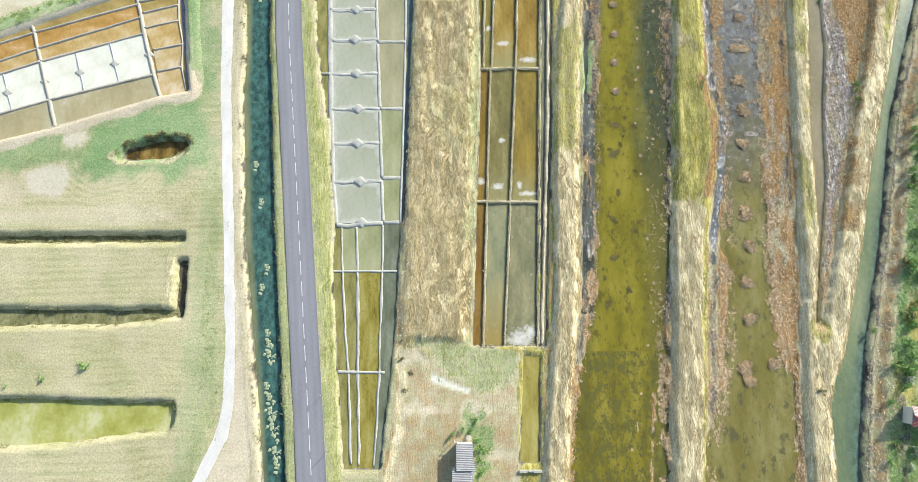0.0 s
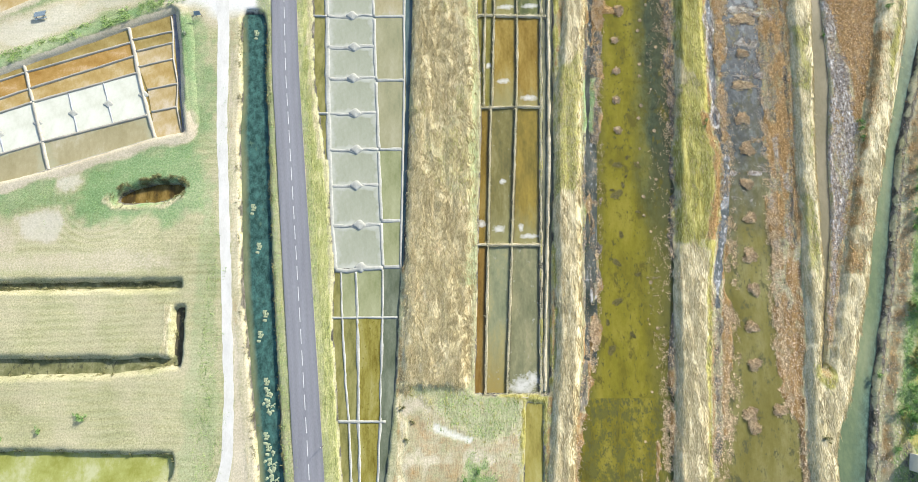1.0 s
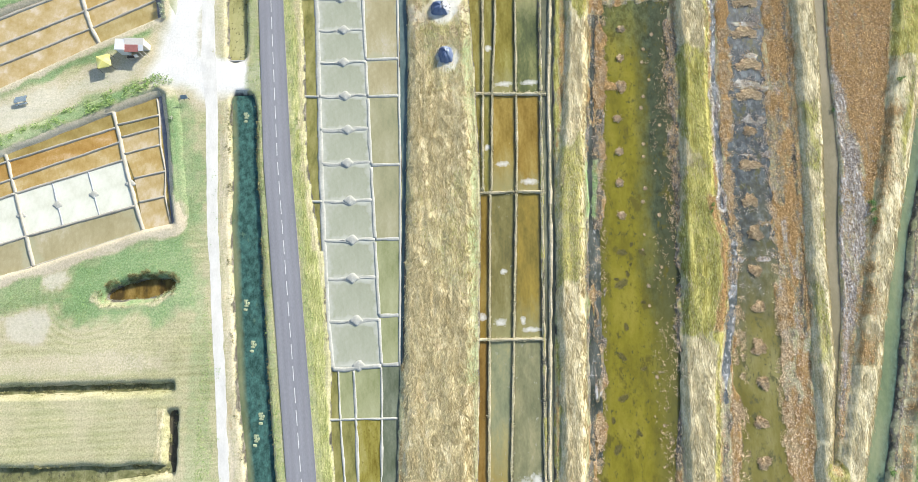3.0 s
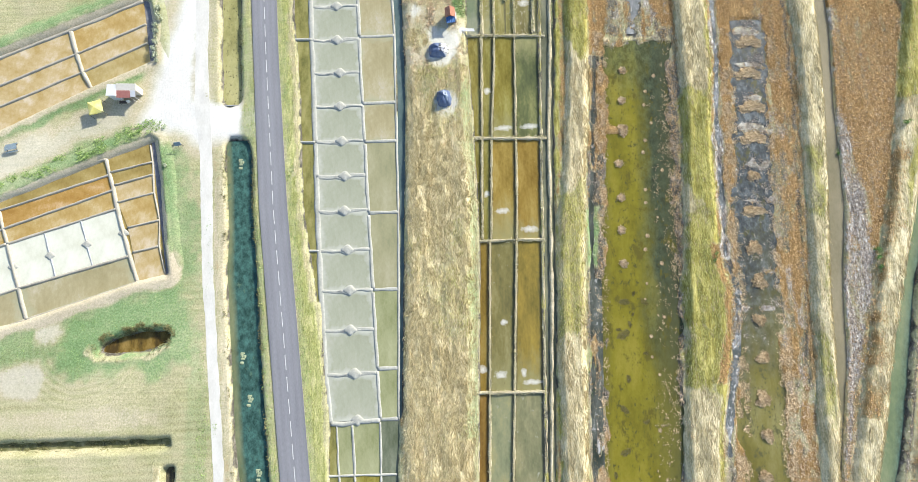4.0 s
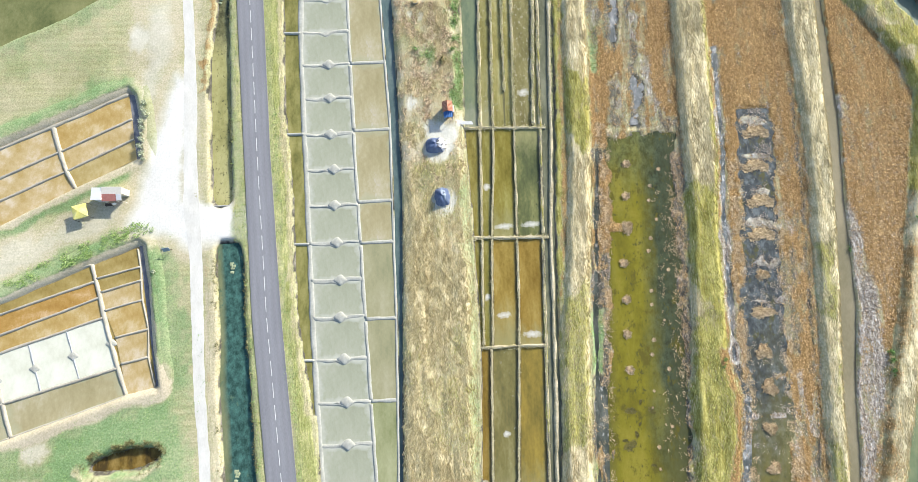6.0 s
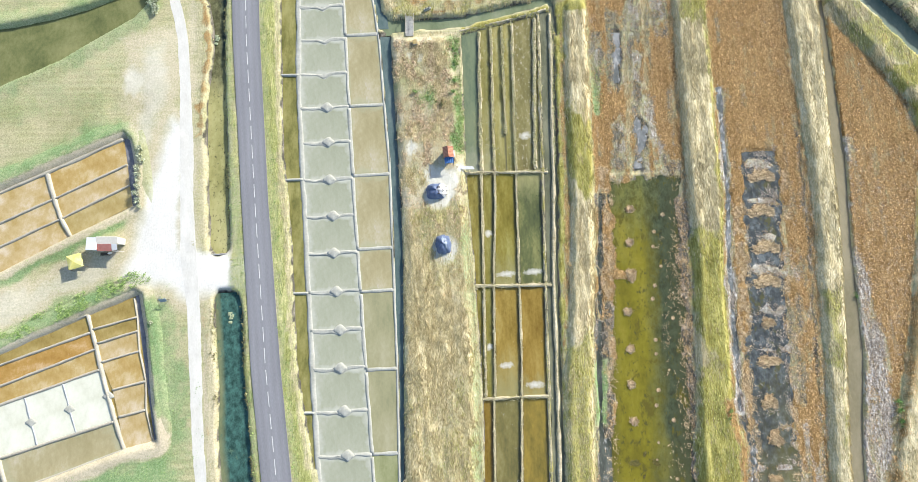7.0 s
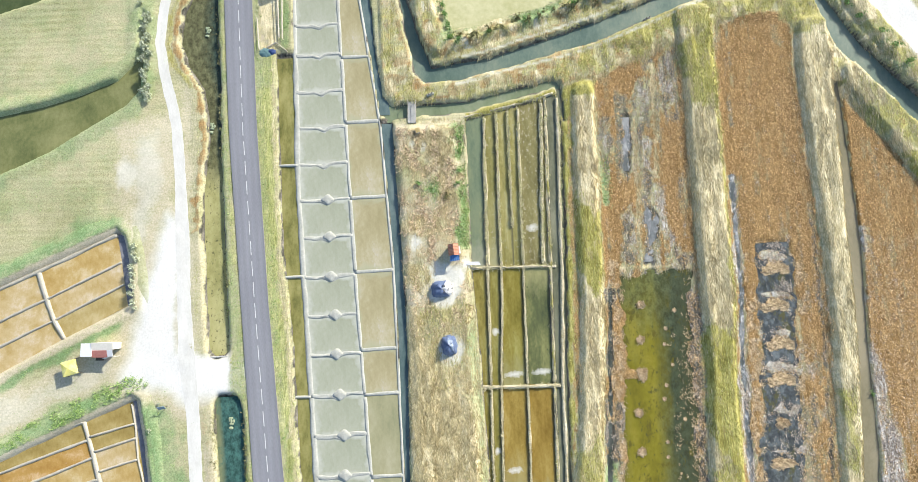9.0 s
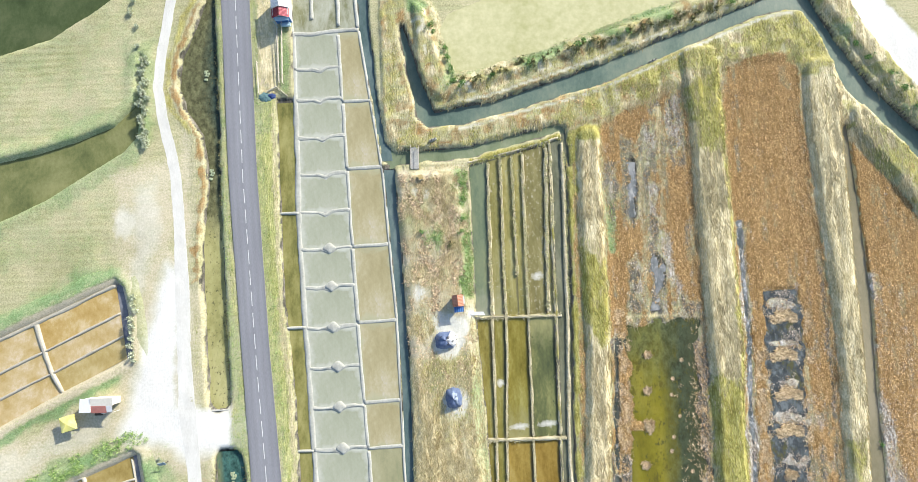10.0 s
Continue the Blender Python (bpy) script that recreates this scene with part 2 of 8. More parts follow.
def asphalt():
    """Worn asphalt: paler wheel paths, a darker crown between them, fine chippings."""
    m, nt, b = shade("asphalt")
    chips = noise_at(nt, where(nt, 1, 0.25, 1), 6, 6, 0.7)
    col = ramp(nt, calc(nt, "ADD", calc(nt, "MULTIPLY", chips, 0.6), calc(nt, "MULTIPLY", noise_at(nt, where(nt, 1, 0.1, 1), 0.5, 3), 0.4)), (0.3, (0.195, 0.195, 0.215)), (0.7, (0.305, 0.305, 0.325)))
    uvn = nt.nodes.new("ShaderNodeUVMap")
    sep = put(nt, "ShaderNodeSeparateXYZ", (uvn.outputs[0], "Vector"))
    u = calc(nt, "ADD", sep.outputs[0], calc(nt, "MULTIPLY", calc(nt, "SUBTRACT", noise_at(nt, where(nt, 0.2, 0.05, 1), 1.0, 2), 0.5), 0.06))
    worn = ramp(nt, u, (0.02, (0.86, 0.86, 0.86)), (0.14, (1.04, 1.04, 1.04)), (0.24, (0.96, 0.96, 0.96)), (0.38, (1.1, 1.1, 1.1)), (0.5, (0.98, 0.98, 0.98)), (0.62, (1.1, 1.1, 1.1)), (0.76, (0.96, 0.96, 0.96)), (0.86, (1.04, 1.04, 1.04)), (0.98, (0.86, 0.86, 0.86)))
    nt.links.new(blend(nt, 1.0, col, worn, "MULTIPLY"), b.inputs["Base Color"])
    b.inputs["Roughness"].default_value = 0.85
    bump(nt, b, chips, 0.2, 0.01)
    return m


ASPHALT = asphalt()
PAINT = speckled("road_paint", (0.62, 0.62, 0.60), (0.82, 0.82, 0.80), 5, 0.7, bumped=0)
GRAVEL = speckled("white_gravel", (0.60, 0.575, 0.515), (0.80, 0.78, 0.73), 4, 0.95, (1, 0.4, 1), 0.3, 0.02)
CLAY = speckled("pale_clay", (0.36, 0.36, 0.315), (0.545, 0.54, 0.48), 2.0, 0.85, bumped=0.5, depth=0.08, span=0.14)
EARTH = speckled("earth_bund", (0.34, 0.315, 0.25), (0.58, 0.54, 0.45), 2.5, 0.9, bumped=0.5, depth=0.08)
TURF = speckled("turf_bund", (0.30, 0.26, 0.16), (0.76, 0.68, 0.52), 1.6, 0.95, bumped=0.9, depth=0.18, tint=(0.54, 0.475, 0.32), span=0.15)
PAN_WATER = pool("pan_water", (0.335, 0.35, 0.25), (0.40, 0.41, 0.31), (0.465, 0.465, 0.375), rim=(0.13, 0.35, (0.56, 0.565, 0.49)))
BEIGE_WATER = pool("beige_water", (0.34, 0.295, 0.155), (0.425, 0.37, 0.215), (0.53, 0.48, 0.335), flecks=(0.60, 0.12, (0.53, 0.49, 0.38)), rim=(0.10, 0.3, (0.42, 0.41, 0.27)))
OLIVE_WATER = pool("olive_water", (0.13, 0.13, 0.04), (0.26, 0.24, 0.08), (0.36, 0.33, 0.13), 0.3)
EYE_WATER = pool("eye_pond_water", (0.08, 0.055, 0.02), (0.19, 0.125, 0.03), (0.32, 0.22, 0.07), 0.45)
ORANGE_WATER = pool("orange_water", (0.42, 0.275, 0.085), (0.51, 0.365, 0.15), (0.63, 0.51, 0.31), 0.2, (1, 1, 1), flecks=(0.66, 0.35, (0.70, 0.60, 0.44)))
WHITE_WATER = pool("white_pan", (0.64, 0.635, 0.50), (0.73, 0.725, 0.60), (0.80, 0.79, 0.68), 0.2, (1, 1, 1))
MARSH_WATER = pool("marsh_water", (0.145, 0.127, 0.018), (0.21, 0.184, 0.022), (0.265, 0.228, 0.036), 0.2,
                   across=(0.46, 0.68, (0.058, 0.073, 0.042), 0.3, 1.6, (0.16, 0.5)), sides=(0.4, (0.075, 0.08, 0.04)), flecks=((0.56, 0.3, (0.12, 0.105, 0.022)), (0.585, 1.0, (0.09, 0.088, 0.028))), onward=(0.84, 1.0, (0.12, 0.13, 0.05), 0.3))
GREY_WATER = pool("grey_marsh_water", (0.15, 0.13, 0.03), (0.20, 0.175, 0.05), (0.26, 0.235, 0.09), 0.2, flecks=((0.55, 0.4, (0.11, 0.105, 0.045)), (0.60, 1.2, (0.085, 0.085, 0.045))),
                  onward=(0.48, 0.70, (0.08, 0.09, 0.092), 0.3, 2.4), rough=0.3, gloss=0.46)
STREAKY_WATER = pool("streaky_marsh_water", (0.10, 0.09, 0.02), (0.20, 0.17, 0.022), (0.27, 0.23, 0.04), 0.3, (1, 0.25, 1),
                     flecks=((0.50, 0.45, (0.125, 0.12, 0.03)), (0.53, 1.7, (0.10, 0.10, 0.035))), across=(0.72, 0.92, (0.10, 0.105, 0.035), 0.3))
FURROW_WATER = pool("furrow_water", (0.06, 0.075, 0.07), (0.13, 0.145, 0.145), (0.30, 0.31, 0.31), 0.5, flecks=((0.54, 0.5, (0.34, 0.34, 0.34)), (0.55, 1.3, (0.68, 0.68, 0.67))), rough=0.3, gloss=0.46)
FURROW_DARK = pool("dark_furrow_water", (0.035, 0.045, 0.035), (0.075, 0.085, 0.07), (0.15, 0.16, 0.14), 0.4, flecks=((0.60, 0.3, (0.62, 0.62, 0.61)), (0.60, 1.2, (0.45, 0.45, 0.43))), rough=0.3)
PUDDLE_WATER = pool("puddle_water", (0.10, 0.11, 0.10), (0.19, 0.20, 0.20), (0.33, 0.33, 0.32), 0.5, flecks=(0.54, 1.0, (0.45, 0.44, 0.42)), rough=0.3, gloss=0.46)
# the upper reach turns dark eastward: bank shade painted into the water
CHANNEL_WATER = pool("upper_channel_water", (0.30, 0.285, 0.11), (0.41, 0.385, 0.165), (0.50, 0.465, 0.22), 0.25, onward=(0.30, 0.38, (0.13, 0.13, 0.065), 0.2), across=(0.5, 0.8, (0.05, 0.07, 0.05), 0.3, 1.6, (0.30, 0.40)), flecks=(0.57, 1.8, (0.12, 0.115, 0.055)))
CANAL_WATER = pool("canal_water", (0.10, 0.15, 0.125), (0.16, 0.215, 0.17), (0.25, 0.285, 0.215), 0.1, across=(0.55, 0.85, (0.085, 0.135, 0.13)), rough=0.35, gloss=0.3)
GREEN_CANAL = pool("green_canal_water", (0.12, 0.165, 0.095), (0.18, 0.23, 0.125), (0.27, 0.30, 0.17), 0.1, across=(0.45, 0.85, (0.095, 0.15, 0.115)), rough=0.35, gloss=0.3)
BROWN_WATER = pool("brown_canal_water", (0.20, 0.18, 0.11), (0.26, 0.23, 0.15), (0.32, 0.28, 0.19), 0.1, rough=0.2, gloss=0.14)
DITCH_WATER = pool("ditch_water", (0.12, 0.15, 0.08), (0.17, 0.20, 0.11), (0.23, 0.25, 0.14), 0.22, across=(0.15, 0.31, (0.05, 0.115, 0.098), 0.14, 1.7), flecks=(0.60, 0.5, (0.10, 0.17, 0.12)))
POND_WATER = pool("pond_water", (0.11, 0.13, 0.05), (0.19, 0.20, 0.08), (0.27, 0.27, 0.12), 0.08, (1, 1, 1))
GREEN_WATER = pool("green_pond_water", (0.31, 0.32, 0.07), (0.41, 0.42, 0.13), (0.55, 0.55, 0.30), 0.13, (1, 1, 1), flecks=(0.66, 0.12, (0.20, 0.20, 0.07)))
OLIVE_PALE = pool("pale_olive_water", (0.24, 0.26, 0.12), (0.33, 0.34, 0.18), (0.41, 0.41, 0.24), 0.2)
BEIGE_OLIVE = pool("beige_olive_water", (0.28, 0.28, 0.16), (0.36, 0.34, 0.20), (0.43, 0.40, 0.26), 0.2)
CLOUDY = pool("cloudy_water", (0.22, 0.22, 0.12), (0.36, 0.36, 0.26), (0.47, 0.47, 0.37), 0.3)
WEEDY_WATER = pool("weedy_water", (0.14, 0.145, 0.06), (0.22, 0.22, 0.10), (0.36, 0.35, 0.19), 0.5, (1, 1, 1), flecks=((0.56, 0.9, (0.11, 0.11, 0.06)), (0.63, 0.4, (0.19, 0.26, 0.10))))
# brown ditch water, coloured darker for the shade that fills the ditch
BLACK_WATER = pool("black_ditch_water", (0.05, 0.045, 0.03), (0.085, 0.075, 0.05), (0.14, 0.12, 0.08), 0.5)
DITCH_PALE = pool("pale_ditch_water", (0.10, 0.12, 0.07), (0.16, 0.18, 0.12), (0.24, 0.26, 0.18), 0.3)
# dark basin margins: wet mud with the walls' shade put into the colour
WET_SHADE = (0.095, 0.09, 0.06)
SILT = (0.30, 0.28, 0.13)
B0_GOLD = pool("pale_gold_basin_water", (0.24, 0.20, 0.05), (0.35, 0.30, 0.08), (0.43, 0.38, 0.14), 0.3, (1, 0.3, 1), sides=(0.14, WET_SHADE), flecks=(0.61, 0.7, (0.20, 0.15, 0.04)))
B1_BROWN = pool("brown_basin_water", (0.13, 0.075, 0.02), (0.235, 0.14, 0.035), (0.33, 0.22, 0.07), 0.3, (1, 0.16, 1), sides=(0.3, WET_SHADE))
B1_GREEN = pool("green_basin_water", (0.18, 0.20, 0.115), (0.27, 0.275, 0.155), (0.38, 0.34, 0.16), 0.25, (1, 0.3, 1), sides=(0.16, WET_SHADE), ends=(0.45, (0.34, 0.25, 0.07)), flecks=((0.60, 0.9, (0.37, 0.37, 0.27)), (0.62, 0.5, (0.13, 0.12, 0.05))))
B1_CLOUD = pool("clouded_basin_water", (0.16, 0.165, 0.09), (0.235, 0.23, 0.125), (0.34, 0.31, 0.17), 0.3, (1, 0.3, 1), sides=(0.16, WET_SHADE), spots=((0.45, 0.05, 0.4, 0.07), (0.75, 0.1, 0.2, 0.05)), flecks=(0.60, 0.8, (0.40, 0.39, 0.30)))
B2_RUST = pool("rust_basin_water", (0.12, 0.08, 0.02), (0.25, 0.165, 0.035), (0.34, 0.25, 0.08), 0.3, (1, 0.14, 1), sides=(0.34, WET_SHADE), spots=((0.4, 0.15, 0.35, 0.03),))
B2_MURK = pool("murky_basin_water", (0.13, 0.12, 0.05), (0.20, 0.175, 0.065), (0.28, 0.25, 0.11), 0.35, (1, 0.2, 1), sides=(0.17, WET_SHADE), ends=(0.3, SILT), spots=((0.45, 0.11, 0.3, 0.025), (0.55, 0.45, 0.14, 0.02)), flecks=((0.62, 0.9, (0.38, 0.36, 0.27)), (0.62, 0.4, (0.13, 0.12, 0.05))))
B2_GOLD = pool("golden_basin_water", (0.15, 0.125, 0.035), (0.255, 0.19, 0.045), (0.34, 0.25, 0.055), 0.35, (1, 0.2, 1), sides=(0.2, WET_SHADE), ends=(0.3, SILT), spots=((0.6, 0.06, 0.35, 0.018), (0.3, 0.12, 0.1, 0.03)), flecks=(0.62, 0.6, (0.15, 0.14, 0.06)))
B3_THIN = pool("thin_basin_water", (0.15, 0.13, 0.03), (0.25, 0.22, 0.06), (0.36, 0.33, 0.13), 0.4, (1, 0.2, 1), sides=(0.34, WET_SHADE), spots=((0.5, 0.45, 0.35, 0.035),))
B3_GOLD = pool("amber_basin_water", (0.21, 0.14, 0.03), (0.32, 0.225, 0.055), (0.42, 0.32, 0.11), 0.3, (1, 0.22, 1), sides=(0.15, WET_SHADE), ends=(0.42, SILT), spots=((0.45, 0.28, 0.28, 0.03),), flecks=(0.64, 1.2, (0.40, 0.34, 0.16)))
B3_AMBER = pool("deep_amber_basin_water", (0.19, 0.12, 0.025), (0.29, 0.195, 0.045), (0.38, 0.275, 0.08), 0.3, (1, 0.22, 1), sides=(0.17, WET_SHADE), ends=(0.22, SILT), spots=((0.5, 0.1, 0.36, 0.035),), flecks=(0.64, 0.9, (0.38, 0.31, 0.15)))
B4_THIN = pool("olive_basin_water", (0.15, 0.125, 0.03), (0.27, 0.225, 0.06), (0.36, 0.33, 0.13), 0.35, (1, 0.25, 1), sides=(0.3, WET_SHADE), flecks=(0.62, 1.0, (0.34, 0.34, 0.20)))
B4_OLIVE = pool("mossy_basin_water", (0.15, 0.125, 0.025), (0.245, 0.205, 0.045), (0.34, 0.31, 0.10), 0.3, (1, 0.25, 1), sides=(0.17, WET_SHADE), ends=(0.3, SILT), spots=((0.5, 0.09, 0.4, 0.03),), flecks=(0.60, 0.5, (0.16, 0.135, 0.035)))
B4_GREEN = pool("weed_green_basin_water", (0.075, 0.09, 0.045), (0.125, 0.14, 0.06), (0.25, 0.25, 0.10), 0.25, (1, 0.3, 1), sides=(0.15, WET_SHADE), ends=(-0.3, (0.36, 0.34, 0.16)), spots=((0.55, 0.1, 0.4, 0.03),), flecks=((0.60, 0.8, (0.07, 0.085, 0.045)), (0.63, 0.7, (0.34, 0.33, 0.18))))
B5_YELLOW = pool("yellow_scum_basin_water", (0.20, 0.18, 0.06), (0.32, 0.285, 0.105), (0.45, 0.41, 0.20), 0.4, (1, 0.25, 1), sides=(0.16, WET_SHADE), flecks=((0.60, 0.9, (0.40, 0.39, 0.29)), (0.62, 0.5, (0.17, 0.15, 0.05))))
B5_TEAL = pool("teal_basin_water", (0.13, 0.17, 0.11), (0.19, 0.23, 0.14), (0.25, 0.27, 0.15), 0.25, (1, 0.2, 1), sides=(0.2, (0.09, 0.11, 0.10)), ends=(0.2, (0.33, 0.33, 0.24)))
B5_SCUM = pool("scum_basin_water", (0.17, 0.155, 0.05), (0.27, 0.245, 0.09), (0.38, 0.35, 0.17), 0.3, (1, 0.2, 1), sides=(0.3, WET_SHADE), ends=(0.25, (0.36, 0.34, 0.19)), flecks=((0.59, 1.1, (0.45, 0.42, 0.31)), (0.62, 0.5, (0.17, 0.15, 0.05))))
B5_MUD = pool("muddy_basin_water", (0.16, 0.14, 0.06), (0.23, 0.205, 0.085), (0.32, 0.28, 0.13), 0.3, (1, 0.3, 1), sides=(0.16, WET_SHADE), spots=((0.5, 0.22, 0.3, 0.03),), flecks=((0.555, 1.3, (0.42, 0.38, 0.26)), (0.62, 0.6, (0.16, 0.13, 0.04))))
GREY_DITCH = pool("grey_ditch_water", (0.11, 0.115, 0.07), (0.17, 0.175, 0.115), (0.25, 0.25, 0.17), 0.3)
GREY_GREEN = pool("grey_green_water", (0.17, 0.21, 0.12), (0.23, 0.27, 0.16), (0.29, 0.32, 0.21), 0.2)
BROWN_ORANGE = pool("brown_orange_water", (0.28, 0.20, 0.06), (0.38, 0.285, 0.10), (0.48, 0.38, 0.17), 0.2, (1, 1, 1))
RUST_WATER = pool("rust_water", (0.36, 0.20, 0.05), (0.46, 0.28, 0.085), (0.62, 0.44, 0.25), 0.25, (0.5, 1, 1), flecks=(0.60, 0.25, (0.66, 0.50, 0.34)))
ORANGE_PALE = pool("pale_orange_water", (0.45, 0.32, 0.12), (0.54, 0.41, 0.21), (0.66, 0.56, 0.40), 0.18, (1, 1, 1), flecks=(0.66, 0.3, (0.72, 0.63, 0.49)))
BEIGE_ORANGE = pool("beige_orange_water", (0.38, 0.28, 0.10), (0.46, 0.36, 0.16), (0.55, 0.45, 0.25), 0.2, (1, 1, 1))
SLATE_WATER = pool("slate_water", (0.16, 0.17, 0.19), (0.23, 0.23, 0.25), (0.32, 0.31, 0.32), 0.4, (1, 1, 1))
GREY_CLAY = speckled("grey_clay", (0.30, 0.32, 0.33), (0.50, 0.52, 0.52), 2.5, 0.8)
MUD = speckled("mud", (0.10, 0.095, 0.07), (0.24, 0.22, 0.17), 2.5, 0.8)
STRAW_BLADE = speckled("straw_blades", (0.40, 0.31, 0.15), (0.90, 0.77, 0.47), 1.8, 0.85, (1, 0.14, 1), bumped=0, island=0.4, tint=(0.70, 0.585, 0.325), span=0.19)
ROUGH_BLADE = speckled("rough_straw_blades", (0.44, 0.35, 0.17), (0.92, 0.80, 0.48), 3.2, 0.85, (1, 0.3, 1), bumped=0, island=0.5, tint=(0.68, 0.57, 0.305), span=0.24)
OLIVE_BLADE = speckled("olive_blades", (0.25, 0.25, 0.05), (0.72, 0.68, 0.24), 0.8, 0.85, (1, 0.3, 1), bumped=0, island=0.35, tint=(0.53, 0.48, 0.145), span=0.15)
VERGE_BLADE = speckled("verge_blades", (0.34, 0.38, 0.09), (0.76, 0.74, 0.36), 0.6, 0.85, (1, 0.2, 1), bumped=0, island=0.4)
GREEN_BLADE = speckled("green_blades", (0.14, 0.27, 0.06), (0.44, 0.55, 0.20), 0.5, 0.85, bumped=0, island=0.45)
RUST_PLANT = speckled("rust_plants", (0.37, 0.225, 0.085), (0.80, 0.56, 0.29), 1.2, 0.9, (1, 0.16, 1), bumped=0, island=0.35, tint=(0.65, 0.425, 0.185), span=0.18)
SANDY_PLANT = speckled("sandy_plants", (0.42, 0.31, 0.19), (0.80, 0.64, 0.45), 0.8, 0.9, bumped=0, island=0.45, tint=(0.66, 0.49, 0.31), span=0.2)
PALE_PLANT = speckled("pale_plants", (0.32, 0.25, 0.18), (0.84, 0.75, 0.64), 0.9, 0.9, bumped=0, island=0.45)
DROWNED = speckled("drowned_weed", (0.10, 0.09, 0.025), (0.19, 0.16, 0.045), 0.6, 0.8, bumped=0, island=0.4)
TUFT_PLANT = speckled("tuft_plants", (0.44, 0.31, 0.16), (0.82, 0.66, 0.43), 0.4, 0.9, bumped=0, island=0.45)
WHITEWASH = speckled("whitewash", (0.58, 0.57, 0.53), (0.76, 0.75, 0.71), 2, 0.9)
PLAIN_WHITE = speckled("white_paint", (0.70, 0.71, 0.71), (0.80, 0.80, 0.79), 2, 0.5, bumped=0.05, depth=0.01)
CREAM = speckled("cream_sheet", (0.62, 0.58, 0.50), (0.78, 0.74, 0.66), 2, 0.6, bumped=0.05, depth=0.01)
FIBRE = speckled("grey_fibre_sheet", (0.24, 0.24, 0.24), (0.44, 0.44, 0.43), 2.5, 0.85, bumped=0.2, depth=0.02)
TILE_RED = speckled("red_tiles", (0.36, 0.12, 0.10), (0.56, 0.26, 0.22), 3, 0.85)
TILE_PALE = speckled("pale_tiles", (0.52, 0.40, 0.34), (0.74, 0.64, 0.58), 3, 0.85)
TILE_ORANGE = speckled("orange_roof", (0.44, 0.16, 0.09), (0.66, 0.36, 0.25), 1.6, 0.85)
MAROON = speckled("maroon_sheet", (0.22, 0.03, 0.04), (0.34, 0.07, 0.08), 2.5, 0.7)
ROSE = speckled("rose_sheet", (0.48, 0.12, 0.14), (0.62, 0.24, 0.25), 2.5, 0.7)
RED_CLOTH = speckled("faded_red_cloth", (0.52, 0.17, 0.13), (0.66, 0.30, 0.25), 1.5, 0.9, bumped=0.1, depth=0.02)
YELLOW_CLOTH = speckled("yellow_cloth", (0.78, 0.68, 0.10), (0.88, 0.84, 0.45), 1.2, 0.8, bumped=0.1, depth=0.02)
BLUE_PAINT = speckled("blue_paint", (0.05, 0.14, 0.38), (0.12, 0.27, 0.55), 2, 0.6, bumped=0.1, depth=0.01)
BLUE_DARK = speckled("dark_blue_paint", (0.02, 0.04, 0.13), (0.05, 0.09, 0.24), 2, 0.6, bumped=0.1, depth=0.01)
BLUE_PALE = speckled("pale_blue_paint", (0.28, 0.46, 0.58), (0.46, 0.62, 0.70), 2, 0.7, bumped=0.1, depth=0.01)
GREY_BLUE = speckled("grey_blue_boards", (0.20, 0.27, 0.33), (0.34, 0.42, 0.46), 3, 0.8, bumped=0.2, depth=0.01)
TARP = speckled("blue_tarpaulin", (0.06, 0.09, 0.18), (0.20, 0.26, 0.40), 1.6, 0.45, bumped=0.5, depth=0.08)
LIT_TARP = speckled("lit_grey_sheet", (0.18, 0.23, 0.33), (0.42, 0.48, 0.57), 1.6, 0.5, bumped=0.5, depth=0.08)
RUBBER = speckled("black_rubber", (0.02, 0.02, 0.022), (0.06, 0.06, 0.065), 3, 0.8)
SALT = speckled("salt", (0.66, 0.66, 0.67), (0.80, 0.80, 0.80), 2, 0.9)
NET = speckled("net", (0.07, 0.15, 0.16), (0.20, 0.32, 0.32), 4, 0.9, bumped=0.6)
WOOD = speckled("brown_wood", (0.16, 0.10, 0.05), (0.32, 0.22, 0.13), 4, 0.8, (1, 0.2, 1), 0.3, 0.02)
DARK_WOOD = speckled("dark_wood", (0.07, 0.055, 0.04), (0.16, 0.13, 0.10), 4, 0.8, (1, 0.2, 1), 0.3, 0.02)
PALE_WOOD = speckled("pale_wood", (0.48, 0.42, 0.33), (0.70, 0.64, 0.53), 4, 0.85, (1, 0.2, 1), 0.3, 0.02)
GREY_WOOD = speckled("grey_wood", (0.36, 0.35, 0.32), (0.58, 0.57, 0.54), 4, 0.85, (0.3, 1, 1), 0.3, 0.02)
LEAF_PALE = speckled("pale_leaves", (0.36, 0.40, 0.26), (0.66, 0.69, 0.52), 0.6, 0.8, bumped=0, island=0.45)
LEAF_GREEN = speckled("green_leaves", (0.09, 0.22, 0.05), (0.32, 0.48, 0.16), 0.6, 0.8, bumped=0, island=0.45)
LEAF_OLIVE = speckled("olive_leaves", (0.14, 0.14, 0.05), (0.36, 0.34, 0.16), 0.6, 0.8, bumped=0, island=0.45)
WEED = speckled("floating_weed", (0.22, 0.28, 0.14), (0.50, 0.54, 0.37), 1.0, 0.8, bumped=0, island=0.45)
WALL_GRASS = speckled("wall_grass_blades", (0.36, 0.35, 0.14), (0.78, 0.72, 0.42), 0.9, 0.85, bumped=0, island=0.5)
